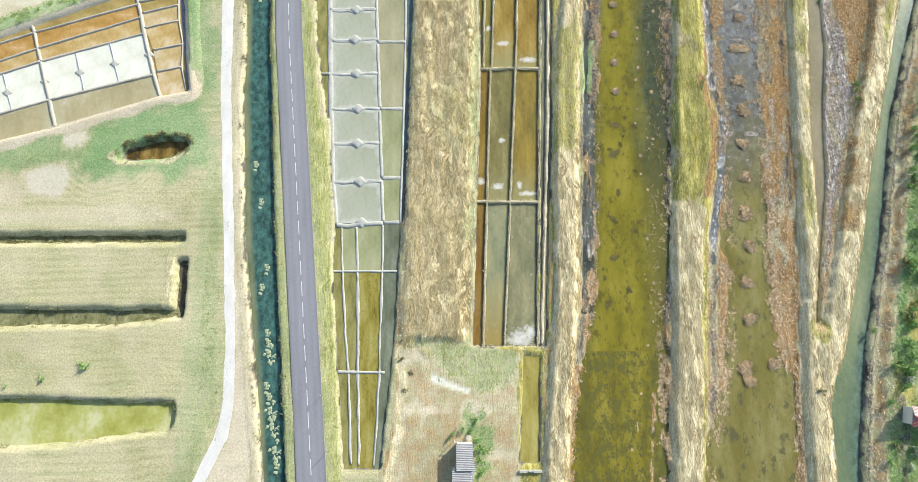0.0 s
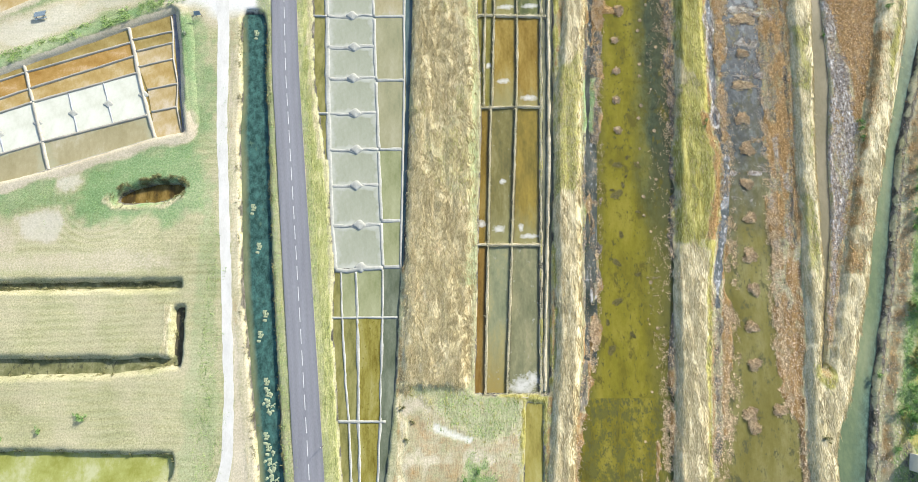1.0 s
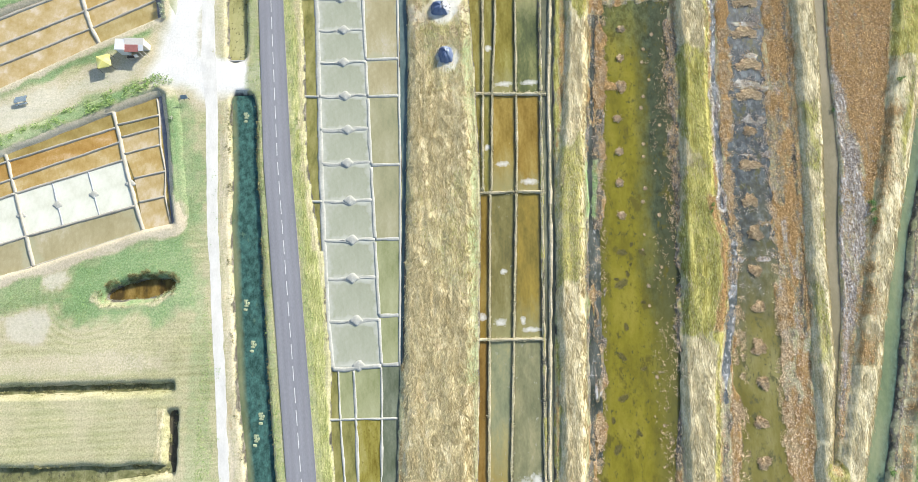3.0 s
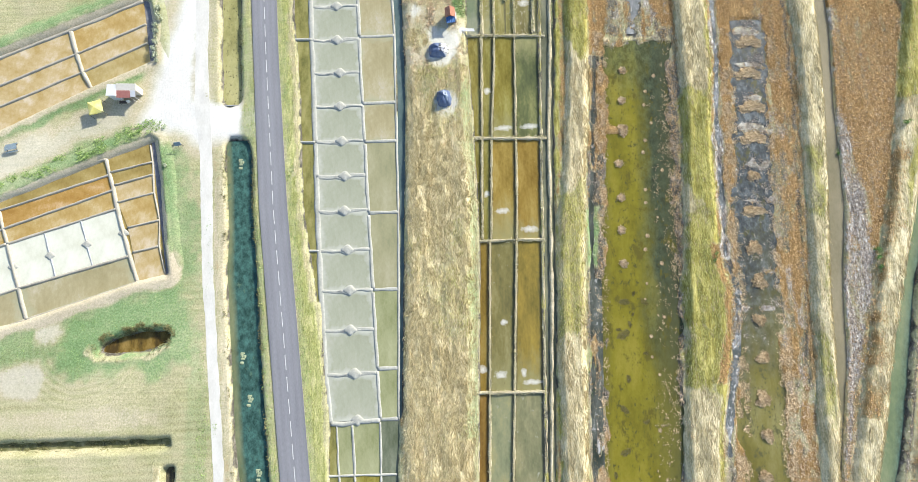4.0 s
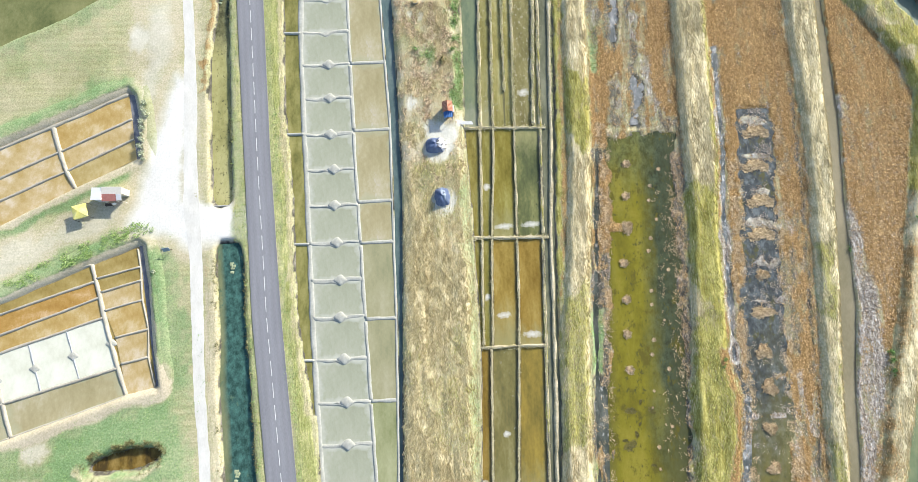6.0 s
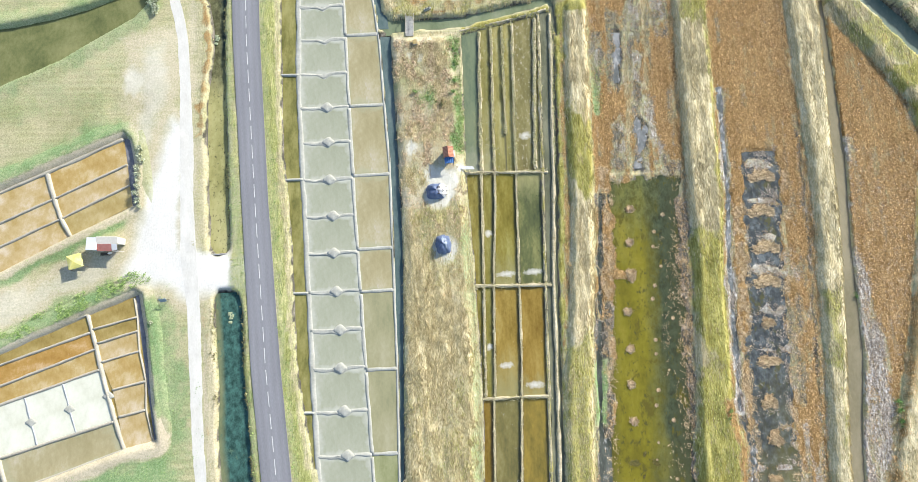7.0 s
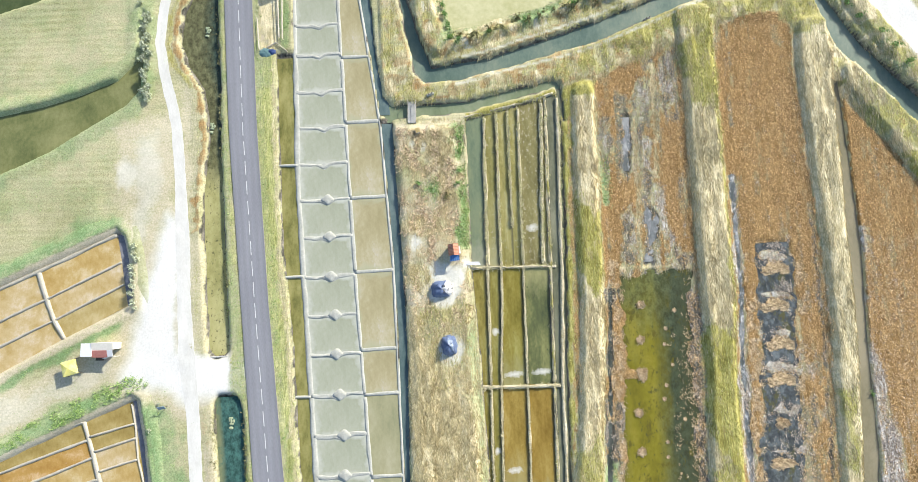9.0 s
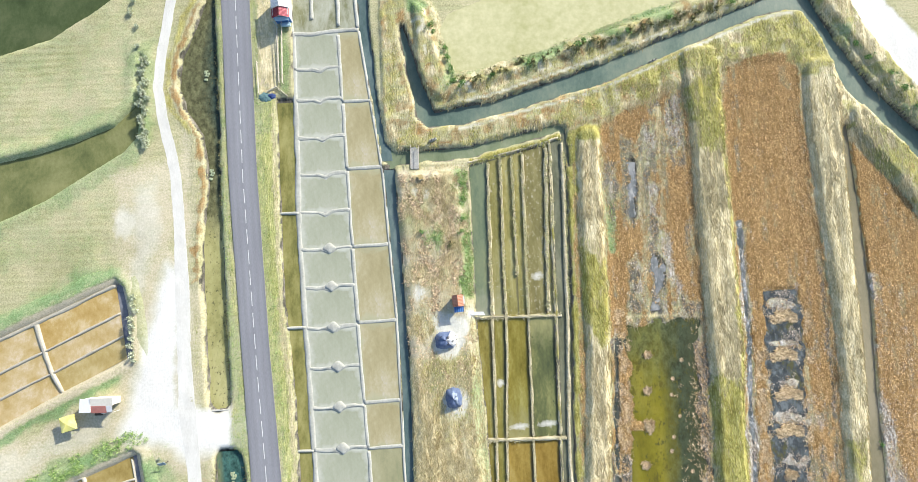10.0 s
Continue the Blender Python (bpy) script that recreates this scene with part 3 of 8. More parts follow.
TURF_TUFT = speckled("turf_tufts", (0.40, 0.36, 0.19), (0.82, 0.74, 0.50), 0.8, 0.9, bumped=0, island=0.45)
RES_GOLD = pool("reservoir_gold_water", (0.16, 0.125, 0.02), (0.29, 0.25, 0.055), (0.38, 0.34, 0.12), 0.5, (1, 0.2, 1), flecks=(0.58, 1.4, (0.16, 0.12, 0.02)))
DARK_POND = pool("dark_pond_water", (0.05, 0.07, 0.028), (0.075, 0.10, 0.04), (0.11, 0.13, 0.06), 0.1, (1, 1, 1))
PAN_DITCH = pool("pan_ditch_water", (0.08, 0.125, 0.12), (0.125, 0.175, 0.17), (0.18, 0.23, 0.215), 0.3)
YELLOW_WOOD = speckled("yellow_wood", (0.50, 0.36, 0.14), (0.68, 0.52, 0.25), 4, 0.8, (1, 0.2, 1), 0.3, 0.02)


# ---- plan: edges that run with the road, as (x, y) stations ----
road_l = [(-28.5, -60), (-31.6, -24.7), (-42.0, 68.7), (-47.2, 140.4), (-48.8, 180.3), (-50, 240)]
road_r = [(-22.4, -60), (-25.8, -24.7), (-36.0, 68.5), (-38.9, 103.3), (-41.2, 140.1), (-42.6, 180.0), (-44, 240)]
track_l = [(-75, -60), (-51.7, -27.2), (-48.1, -19.3), (-47.0, -13.8), (-47.3, -2.4), (-53.6, 56.7), (-55.3, 80.3), (-57.2, 92.8),
           (-58.5, 128.5), (-59.5, 141.0), (-62.5, 154.1), (-63.4, 160.7), (-63.0, 167.4), (-60.9, 180.9), (-56, 210)]
track_r = [(-72, -60), (-49.1, -27.2), (-45.5, -19.3), (-44.8, -13.8), (-45.3, -2.4), (-51.3, 56.6), (-52.6, 80.2), (-55.0, 104.2),
           (-55.2, 116.1), (-57.2, 140.9), (-60.2, 154.1), (-61.3, 160.6), (-60.9, 167.3), (-58.7, 180.8), (-54, 210)]
chan1_l = [(-34.8, -60), (-38.3, -24.7), (-45.5, 21.8), (-48.7, 56.5), (-48.6, 62.6), (-50.2, 84.6)]
chan1_r = [(-30.7, -60), (-33.9, -24.7), (-39.1, 21.0), (-43.6, 68.8), (-44.1, 79.2), (-45.1, 84.5)]
chan2_l = [(-51.3, 92.4), (-53.0, 125.1), (-51.7, 140.6), (-53.0, 149.7), (-56.6, 155.4), (-58.2, 160.5), (-57.6, 167.1), (-52.7, 180.5), (-52.5, 215)]
chan2_r = [(-47.0, 92.2), (-48.7, 125.6), (-50.5, 180.4), (-51.4, 215)]
vditch_l = [(-29.6, 48.4), (-31.2, 58.0), (-32.9, 68.5), (-34.1, 93.1), (-35.1, 105.0), (-36.1, 115.0), (-37.2, 156.8)]
pan_l = [(-26.2, 24.2), (-27.4, 33.6), (-29.0, 56.0), (-32.5, 125.0), (-33.2, 172.0)]
pan_m = [(-16.2, 24.3), (-20.6, 100.7), (-23.4, 171.1)]
pan_r = [(-12.5, 24.9), (-12.3, 65.0), (-12.9, 108.5), (-14.7, 139.7), (-18.8, 171.3), (-21, 215)]
low_l = [(-22.7, -25.0), (-26.6, 13.1), (-26.7, 23.1)]
low_r = [(-15.1, -23.6), (-13.0, -2.4), (-12.1, 24.4)]
rough_l = [(-12.7, -0.1), (-11.4, 65.0), (-10.9, 92.1), (-11.2, 105.0), (-12.5, 139.9)]
rough_r = [(1.9, -0.7), (3.7, 45.0), (4.3, 65.0), (3.5, 101.0), (3.5, 118.0), (2.4, 139.1)]
gold_l = [(2.5, -1.4), (4.8, 59.7), (4.1, 89.3), (3.2, 107.2), (3.6, 140.0)]
gold_1 = [(5.0, -1.4), (7.2, 59.7), (6.6, 76.4), (6.6, 90.0), (6.9, 123.4), (7.9, 140.9)]
gold_2 = [(9.4, -1.4), (13.3, 67.1), (15.4, 142.6)]
gold_r = [(16.2, -1.4), (21.5, 144.3)]
gditch = [(17.2, -1.3), (20.1, 48.4), (21.3, 83.8), (22.6, 103.0), (24.5, 144.5)]
bank_h_l = [(12, -60), (16.1, -24.7), (19.6, 9.4), (19.9, 34.8), (21.6, 64.8), (23.6, 77.2), (25.4, 99.8), (25.8, 122.7), (27.0, 143.1), (27, 150)]
bank_h_r = [(17, -60), (21.4, -24.7), (25.0, 9.4), (27.9, 64.7), (29.9, 88.0), (30.9, 99.5), (32.7, 146.7), (32.9, 154)]
pond_i_l = [(18, -60), (21.5, -24.7), (22.6, -13.8), (25.2, -4.7), (27.9, 9.4), (34.4, 105.6)]
pond_i_r = [(37, -60), (40.4, -24.7), (41.2, -8.2), (42.2, -2.4), (42.5, 9.4), (44.1, 21.8), (45.8, 48.4), (48.1, 98.5), (49.1, 105.0)]
bank_j_l = [(38, -60), (41.1, -24.7), (50.4, 86.7), (52.0, 148.4), (51.1, 157.8)]
bank_j_r = [(45, -60), (48.3, -24.7), (52.8, 21.8), (55.6, 34.8), (57.4, 48.4), (55.7, 55.4), (57.0, 86.3), (58.4, 100.0), (59.2, 125.0), (60.2, 163.0)]
pond_k_l = [(46, -60), (49.1, -24.7), (55.4, -2.4), (59.4, 48.4), (59.6, 65.8), (61.4, 77.0), (63.6, 111.2)]
pond_k_r = [(63, -60), (66.1, -24.7), (67.6, -8.2), (64.2, -2.4), (64.4, 9.4), (71.3, 110.9)]
bank_l_l = [(64, -60), (67.6, -24.7), (68.5, -8.2), (70.8, 9.4), (76.8, 88.0), (77.6, 107.2), (77.4, 147.1), (78.4, 160.5)]
bank_l_r = [(72.7, -1.3), (76.6, 21.8), (78.4, 48.4), (82.7, 86.9), (85.8, 146.7), (86.2, 152)]
canal_n_r = [(73.0, -1.3), (80.0, 34.8), (81.2, 48.4), (84.0, 65.2), (85.0, 88.0), (86.7, 108.4), (87.0, 145.3)]
bank_m_l = [(73.0, -1.3), (95.9, 77.7), (103.9, 112.0), (102.5, 120.0), (87.0, 145.0)]
bank_m_r = [(70, -60), (73.3, -24.7), (73.8, -13.8), (75.3, -8.2), (78.2, -2.4), (85.7, 21.8), (89.0, 34.8), (102.8, 77.7), (111.0, 112.0), (112.0, 122.0)]
canal_r_r = [(76, -60), (78.9, -24.7), (83.5, -2.4), (90.6, 21.8), (97.0, 48.4), (107.5, 77.7), (117.5, 112.0), (118, 124)]

# bare pale spots in the rough strip: x, y, radius
BARE = ((-2.7, 103.3, 2.7), (0.6, 105.8, 1.6), (-1.8, 91.6, 2.4), (-5.4, 134.3, 1.3), (-8.2, 114.2, 1.4), (-7.6, 134.5, 0.8), (-4.5, 107.0, 1.6), (2.8, 108.3, 1.0), (-2.0, 106.6, 1.3), (-0.4, 104.2, 1.3), (-2.6, 105.4, 1.4))

# outlines of what lies across
pond_low = [(-130.0, -10.8), (-93.8, -11.1), (-82.1, -11.0), (-68.1, -11.7), (-56.6, -11.8), (-55.7, -13.8), (-55.9, -16.4), (-57.1, -18.2), (-67.0, -19.5), (-78.3, -20.8), (-130.0, -24.5)]
ditch_top = [(-130, 22.3), (-72.5, 22.3), (-58.1, 22.3), (-57.6, 20.3), (-59.8, 19.6), (-130, 19.3)]
ditch_end = [(-59.5, 16.6), (-56.9, 16.6), (-56.4, 9.4), (-56.6, 4.0), (-59.0, 3.7), (-59.3, 9.4)]
ditch_mid = [(-130, 7.0), (-70.5, 6.8), (-58.4, 6.6), (-57.4, 4.0), (-69.9, 2.2), (-130, 1.0)]
pond_eye = [(-75.6, 39.2), (-74.2, 41.2), (-71.3, 43.0), (-65.3, 44.3), (-60.2, 43.9), (-58.8, 42.6), (-59.3, 40.6), (-63.4, 38.4), (-68.9, 37.7), (-74.2, 37.9)]
basin_a = [(-66.4, 84.9), (-65.2, 84.0), (-63.6, 75.5), (-61.9, 62.9), (-60.3, 54.6), (-67.2, 53.2), (-89.9, 45.8), (-134.0, 34.0), (-134.0, 57.0), (-96.5, 72.3)]
basin_b = [(-70.7, 119.3), (-69.1, 117.6), (-67.5, 112.0), (-66.6, 103.4), (-80.7, 96.9), (-92.5, 91.0), (-134.0, 70.0), (-134.0, 93.0), (-93.5, 109.4)]
pond_bend = [(-134, 139), (-100.3, 145.9), (-88.1, 147.9), (-79.6, 150.4), (-72.2, 153.3), (-67.4, 158.0), (-67.0, 168.9), (-65.6, 168.8), (-65.7, 158.2), (-66.2, 150.1), (-69.0, 146.4), (-76.8, 141.9), (-85.2, 136.7), (-134, 115)]
pond_far = [(-134, 215), (-70.0, 215.0), (-72.4, 181.4), (-76.7, 178.2), (-85.4, 172.5), (-134.0, 157.0)]
yard = [(-59.9, 122.0), (-55.5, 118.5), (-54.6, 99.5), (-52.6, 92.5), (-43.8, 91.8), (-42.6, 90.0), (-42.4, 86.0), (-43.1, 84.6), (-52.5, 84.8), (-55.6, 83.4), (-57.7, 86.0), (-68.3, 88.3), (-66.2, 93.2), (-64.4, 104.7), (-62.6, 111.7)]
apron = [(-71.2, 141.6), (-59.4, 144.8), (-57.5, 118.6), (-59.8, 109.2), (-64.9, 100.1), (-67.0, 107.3), (-69.7, 119.3)]
moat = [(-19.5, 215), (-17.5, 215), (-16.2, 171.2), (-15.0, 158.3), (-13.6, 146.5), (-12.0, 144.4), (3.8, 144.6), (23.8, 149.0), (25.6, 147.6), (26.2, 138.5), (25.0, 137.5), (23.6, 146.0), (3.8, 141.2), (-8.8, 140.8), (-13.0, 140.2), (-15.0, 142.0), (-18.0, 165.0), (-19.0, 172.0)]
canal_west = [(-10.4, 172.2), (-9.6, 173.4), (-8.4, 172.9), (-5.6, 161.9), (-2.5, 153.1), (11.0, 155.0), (30.7, 161.0), (56.4, 170.1), (74.9, 177.0), (75, 215), (83, 215), (82.9, 175.5), (87.4, 165.5), (93.7, 154.3), (105.8, 140.4), (118, 124), (111.5, 122), (104.3, 131.4), (91.4, 147.7), (87.0, 153.3), (83.4, 165.0), (80.1, 171.5), (77.1, 171.9), (69.6, 170.3), (55.8, 165.0), (32.8, 156.0), (17.2, 152.1), (3.0, 148.8), (-4.9, 148.3), (-7.3, 151.3), (-9.1, 162.0)]
flat_field = [(-1.7, 169.8), (1.1, 174.5), (12.5, 178.8), (30, 215), (66, 215), (64.4, 179.0), (31.2, 166.9), (11.3, 161.0), (2.2, 159.1), (-1.1, 163.7)]
far_track = [(86.0, 181), (80, 215), (90, 215), (98.1, 174.8), (112.7, 153.7), (135, 130), (133, 122), (106.5, 145.0)]
earth_yard = [(-13.3, -0.1), (-10.3, 0.2), (1.9, -1.0), (12.0, -2.7), (11.4, -27.2), (8, -60), (-19, -60), (-15.1, -27.2), (-14.2, -20.4), (-13.0, -13.8)]


# ---- the sheet of land ----
def spread(lo, hi, step, reach):
    """Even stations from lo to hi, widening out to the horizon."""
    inner = np.arange(lo, hi + step / 2, step)
    out = np.cumsum(step * 1.45 ** np.arange(1, 40))
    out = out[out < reach]
    return np.concatenate([(lo - out)[::-1], inner, hi + out])


gx, gy = spread(-112, 116, 0.42, 1600), spread(-34, 192, 0.62, 1600)
GX, GY = np.meshgrid(gx, gy)


def wobble(x, y, size, seed, stretch=1.0):
    """Smooth value noise in -1..1 with cells of the given size in metres."""
    u, v = x / size + 1000.3, y / (size * stretch) + 1000.7
    i, j = np.floor(u).astype(np.int64), np.floor(v).astype(np.int64)
    fu, fv = u - i, v - j
    fu, fv = fu * fu * (3 - 2 * fu), fv * fv * (3 - 2 * fv)

    def cell(a, b):
        h = (a * 374761393 + b * 668265263 + seed * 974634721) & 0x7FFFFFFF
        h = ((h ^ (h >> 13)) * 1274126177) & 0x7FFFFFFF
        return ((h ^ (h >> 16)) & 0xFFFF) / 32767.5 - 1

    return (cell(i, j) * (1 - fu) + cell(i + 1, j) * fu) * (1 - fv) + (cell(i, j + 1) * (1 - fu) + cell(i + 1, j + 1) * fu) * fv


def at_y(edge, y):
    e = np.array(edge)
    return np.interp(y, e[:, 1], e[:, 0])


def shifted_edge(edge, by):
    return [(x + by, y) for x, y in edge]


def strip(left, right, y0=-1e4, y1=1e4, x=None, y=None, bend=0.0):
    """How far inside the strip between two edges a place lies (negative outside)."""
    x, y = (GX, GY) if x is None else (x, y)
    d, e = np.minimum(x - at_y(left, y), at_y(right, y) - x), np.minimum(y - y0, y1 - y)
    corner = bend - np.hypot(np.maximum(bend - d, 0), np.maximum(bend - e, 0))
    return np.where((d < bend) & (e < bend), corner, np.minimum(d, e)) if bend else np.minimum(d, e)


def inside(outline, x=None, y=None):
    """How far inside an outline a place lies (negative outside)."""
    x, y = (GX, GY) if x is None else (x, y)
    best, odd = np.full(x.shape, 1e9), np.zeros(x.shape, bool)
    for (ax, ay), (bx, by) in zip(outline, outline[1:] + outline[:1]):
        ex, ey = bx - ax, by - ay
        k = np.clip(((x - ax) * ex + (y - ay) * ey) / (ex * ex + ey * ey + 1e-12), 0, 1)
        best = np.minimum(best, np.hypot(x - ax - k * ex, y - ay - k * ey))
        odd ^= ((ay > y) != (by > y)) & (x < ex * (y - ay) / (ey + 1e-12) + ax)
    return np.where(odd, best, -best)


def ease(d, w):
    k = np.clip(d / w, 0, 1)
    return k * k * (3 - 2 * k)


shore = 0.35 * wobble(GX, GY, 1.6, 3) + 0.3 * wobble(GX, GY, 4.5, 4)
HEIGHT = 0.10 * wobble(GX, GY, 9, 1) + 0.05 * wobble(GX, GY, 2.2, 2)
ragged = 0.5 * wobble(GX, GY, 0.9, 5) + 0.5 * wobble(GX, GY, 2.3, 6) + 0.4 * wobble(GX, GY, 5.5, 7)
COVER = {k: np.zeros(GX.shape) for k in ("green", "dirt", "straw", "olive", "brown", "mud", "salt", "sand", "verge")}


def carve(d, depth, bank, rough=1.0, mud=0.9):
    """Sink the land by depth, with a sloping bank; the sunk part is muddy."""
    global HEIGHT
    d = d + rough * shore
    HEIGHT = np.minimum(HEIGHT, HEIGHT * (1 - ease(d, bank)) - depth * ease(d, bank))
    if mud:
        lay("mud", d - bank * 0.35, 0.5, mud)


def heap(d, tall, bank, rough=1.0):
    global HEIGHT
    rise = tall * ease(d + rough * shore, bank)
    HEIGHT = HEIGHT + rise if tall < 0.5 else np.maximum(HEIGHT, 0.5 * LOWLAND + rise)


def lay(key, d, soft=1.0, amount=1.0, rag=1.0):
    """Cover an area; what lay there before gives way."""
    k = ease(d + rag * ragged * max(0.5, 0.45 * soft) + soft / 2, soft) * amount
    for other in COVER:
        COVER[other] = COVER[other] * (1 - k) if other != key else np.maximum(COVER[other], k)


# meadow tints and bare ground west of the road
w5, w14 = wobble(GX, GY, 5, 11), wobble(GX, GY, 14, 12)
west = strip([(-400, 0), (-400, 1)], track_l)
lay("green", np.minimum(np.minimum(inside(basin_a) + 9 + 4 * w14, west - 1.0), GY - 30 + 4 * w5), 8, 0.75)
lay("green", np.minimum(np.minimum(inside(pond_eye) + 7 + 3 * w5, west - 2), GY - 35 + 2 * w5), 5, 0.95)
lay("green", np.minimum(inside(basin_b) + 4 + 2 * w5, west - 8), 4, 0.7)
lay("green", inside(pond_bend) + 3 + 2 * w5, 5, 0.6)
lay("green", np.minimum(np.minimum(-64 - GX, GY - 122) * 0.5, 2) + 2 * w14, 6, 0.3)
for px_, py_, r in ((-89.8, 33.5, 6.0), (-84.2, 43.1, 2.4), (-97, 30.8, 5.0), (-69.5, 133.0, 3.0)):
    lay("dirt", r * 0.8 - np.hypot(GX - px_, (GY - py_) * 1.3) + 1.5 * w5, 4, 0.8)
lay("dirt", 4.5 - np.abs((GY - 88.5) - (GX + 80) * 0.42) + np.minimum(0, -66 - GX) + 2 * w5, 3.0, 0.75)
lay("sand", 3.0 - np.abs((GY - 88.0) - (GX + 80) * 0.42) + np.minimum(0, -66 - GX) + 2 * w5, 3.0, 0.34)
for px_, py_, r in ((-89.8, 33.5, 6.0), (-84.2, 43.1, 2.4)):
    lay("sand", r * 0.7 - np.hypot(GX - px_, (GY - py_) * 1.3) + 1.5 * w5, 3, 0.4)
for outline in (basin_a, basin_b):
    lay("green", np.minimum(np.minimum(inside(outline) + 3.4, -inside(outline)), (GX * -0.35 + GY - (89 if outline is basin_a else 124) - (28 if outline is basin_a else 26) + 30)) + 1.2 * w5, 1.6, 0.9)
lay("straw", np.minimum(0.5 - np.abs(inside(pond_eye) + 0.35), (40.2 - GY)) + 0.2 * w5, 0.7, 0.5)
lay("dirt", np.minimum(1.9 - np.abs(GY - 25.9 - 0.02 * (GX + 75)), -60 - GX) + 0.6 * w5, 2.5, 0.6)
lay("straw", np.minimum(1.0 - np.abs(GX + 60.4), np.minimum(GY - 5, 17 - GY)) + 0.4 * w5, 1.0, 0.6)
lay("green", np.minimum(strip([(-55.8, 0), (-55.8, 1)], shifted_edge(track_l, -1.0), -30, 34), 3.0) + 0.8 * w5, 2.5, 0.4)
lay("dirt", inside(apron) + 1.0 * w5, 5, 0.75)
lay("sand", inside(apron) - 1.5 + 1.5 * w5 + 0.12 * (118 - GY), 5, 0.45, 0.5)
lay("dirt", inside(yard) + 3.5, 4.0, 0.8, 0.5)
lay("sand", inside(yard) + 0.8 + 0.5 * w5, 5.0, 1.0, 0.25)
lay("sand", 2.4 - np.hypot(GX + 69.0, (GY - 131.5) * 0.7) + w5, 3, 0.55)

lay("dirt", np.minimum(inside(basin_a) + 2.2, 56 - GY - (-62 - GX) * 0.33 + 2.5) + 0.5 * w5, 0.9, 0.95)
lay("dirt", np.minimum(inside(basin_b) + 1.6, 105 - GY - (-68 - GX) * 0.45 + 1.5) + 0.4 * w5, 0.9, 0.8)
# strips of rough grass and marsh east of the road
lay("verge", strip(road_r, [(-21, -60), (-22.9, -25), (-26.9, 18), (-27.2, 24), (-29.6, 48.4), (-32.7, 68.5), (-34.1, 93), (-36.1, 115), (-37.3, 157)]) + 0.3 * w5, 1.2, 0.9)
lay("dirt", inside([(-41.3, 159), (-41.6, 184), (-36.6, 184), (-37.2, 159)]) + 0.5 * w5, 1.0, 0.9)
lay("straw", np.minimum(inside([(-41.3, 157), (-41.6, 184), (-37.0, 184), (-37.2, 157)]), 1.5 * w5 + wobble(GX, GY, 1.1, 97) + 0.9), 1.2, 0.7)
lay("green", inside([(-36.0, 158), (-36.0, 175), (-34.4, 175), (-34.4, 158)]) + 0.3 * w5, 0.8, 0.7)
lay("green", np.minimum(strip(road_r, shifted_edge(vditch_l, -0.4), 149, 157.5), 2) + 0.8 * w5, 1.2, 0.42)
lay("verge", strip([(a - 3.0, b) for a, b in road_l], road_l), 1.0, 0.55)
lay("green", np.minimum(strip(shifted_edge(road_l, -3.2), shifted_edge(road_l, -0.4)), 1.0) + 0.8 * w5, 1.0, 0.4)
lay("green", np.minimum(strip(road_r, shifted_edge(road_r, 1.5)), 0.8) + 0.5 * w5, 0.8, 0.42)
lay("straw", np.minimum(strip(shifted_edge(vditch_l, -1.3), vditch_l, 48, 156), 0.8) + 0.4 * w5, 0.8, 0.6)
lay("dirt", strip(track_r, chan1_l, -60, 82), 0.8, 0.9)
lay("straw", np.minimum(strip(track_r, chan1_l, -60, 82), 0.9 - np.abs(GX - at_y(chan1_l, GY) + 1.2) + 0.5 * w5), 0.8, 0.3)
lay("brown", np.minimum(strip(track_r, chan1_l, -60, 82), 0.4 - np.abs(GX - at_y(chan1_l, GY) + 1.9) + 0.6 * w5), 0.7, 0.35)
lay("dirt", strip([(-58, 91), (-57, 182)], [(-51.3, 92.4), (-53.0, 125.1), (-51.7, 140.6), (-53.0, 149.7), (-57.0, 156)], 93, 156), 2, 0.6)
lay("straw", strip([(-55.5, 120), (-55.5, 150)], [(-51.3, 120), (-51.3, 150)], 118, 152) + 0.5 * w5, 1.5, 0.4)
lay("olive", np.minimum(strip(shifted_edge(chan2_l, -3.4), chan2_l, 93, 190), 3.0) + 0.8 * w5, 1.5, np.where(GY > 150, 0.6, 0.25))
lay("dirt", np.minimum(strip(shifted_edge(chan2_l, -1.3), chan2_l, 93, 190), 3.0) + 0.5 * w5, 1.2, 0.5)
lay("brown", np.minimum(strip(shifted_edge(chan2_l, -2.0), chan2_l, 118, 180), 3.0) + 0.9 * wobble(GX, GY, 1.4, 173) - 0.3, 1.2, 0.6)
lay("straw", strip(shifted_edge(rough_l, 0.5), rough_r, -0.5, 140) + 0.4 * shore, 1.0, 1.0)
lay("brown", np.minimum(1.0 - (GX - at_y(rough_l, GY)), strip(rough_l, rough_r, 0, 138) + 0.4) + 0.7 * w5, 1.0, 0.55)
lay("olive", np.minimum(strip(rough_l, rough_r, 20, 110), 5.0 * w14 - 1.5 + (GX - at_y(rough_l, GY)) * 0.12), 2.0, 0.4)
lay("dirt", np.minimum(strip(rough_l, rough_r, 100, 140), 2.5 * w5 + 1.2 * wobble(GX, GY, 1.5, 90) + 0.9), 1.6, 0.8)
lay("brown", np.minimum(strip(rough_l, rough_r, 100, 140), 2.0 * wobble(GX, GY, 1.2, 91) + 0.8 * w5 - 0.5), 1.0, 0.4)
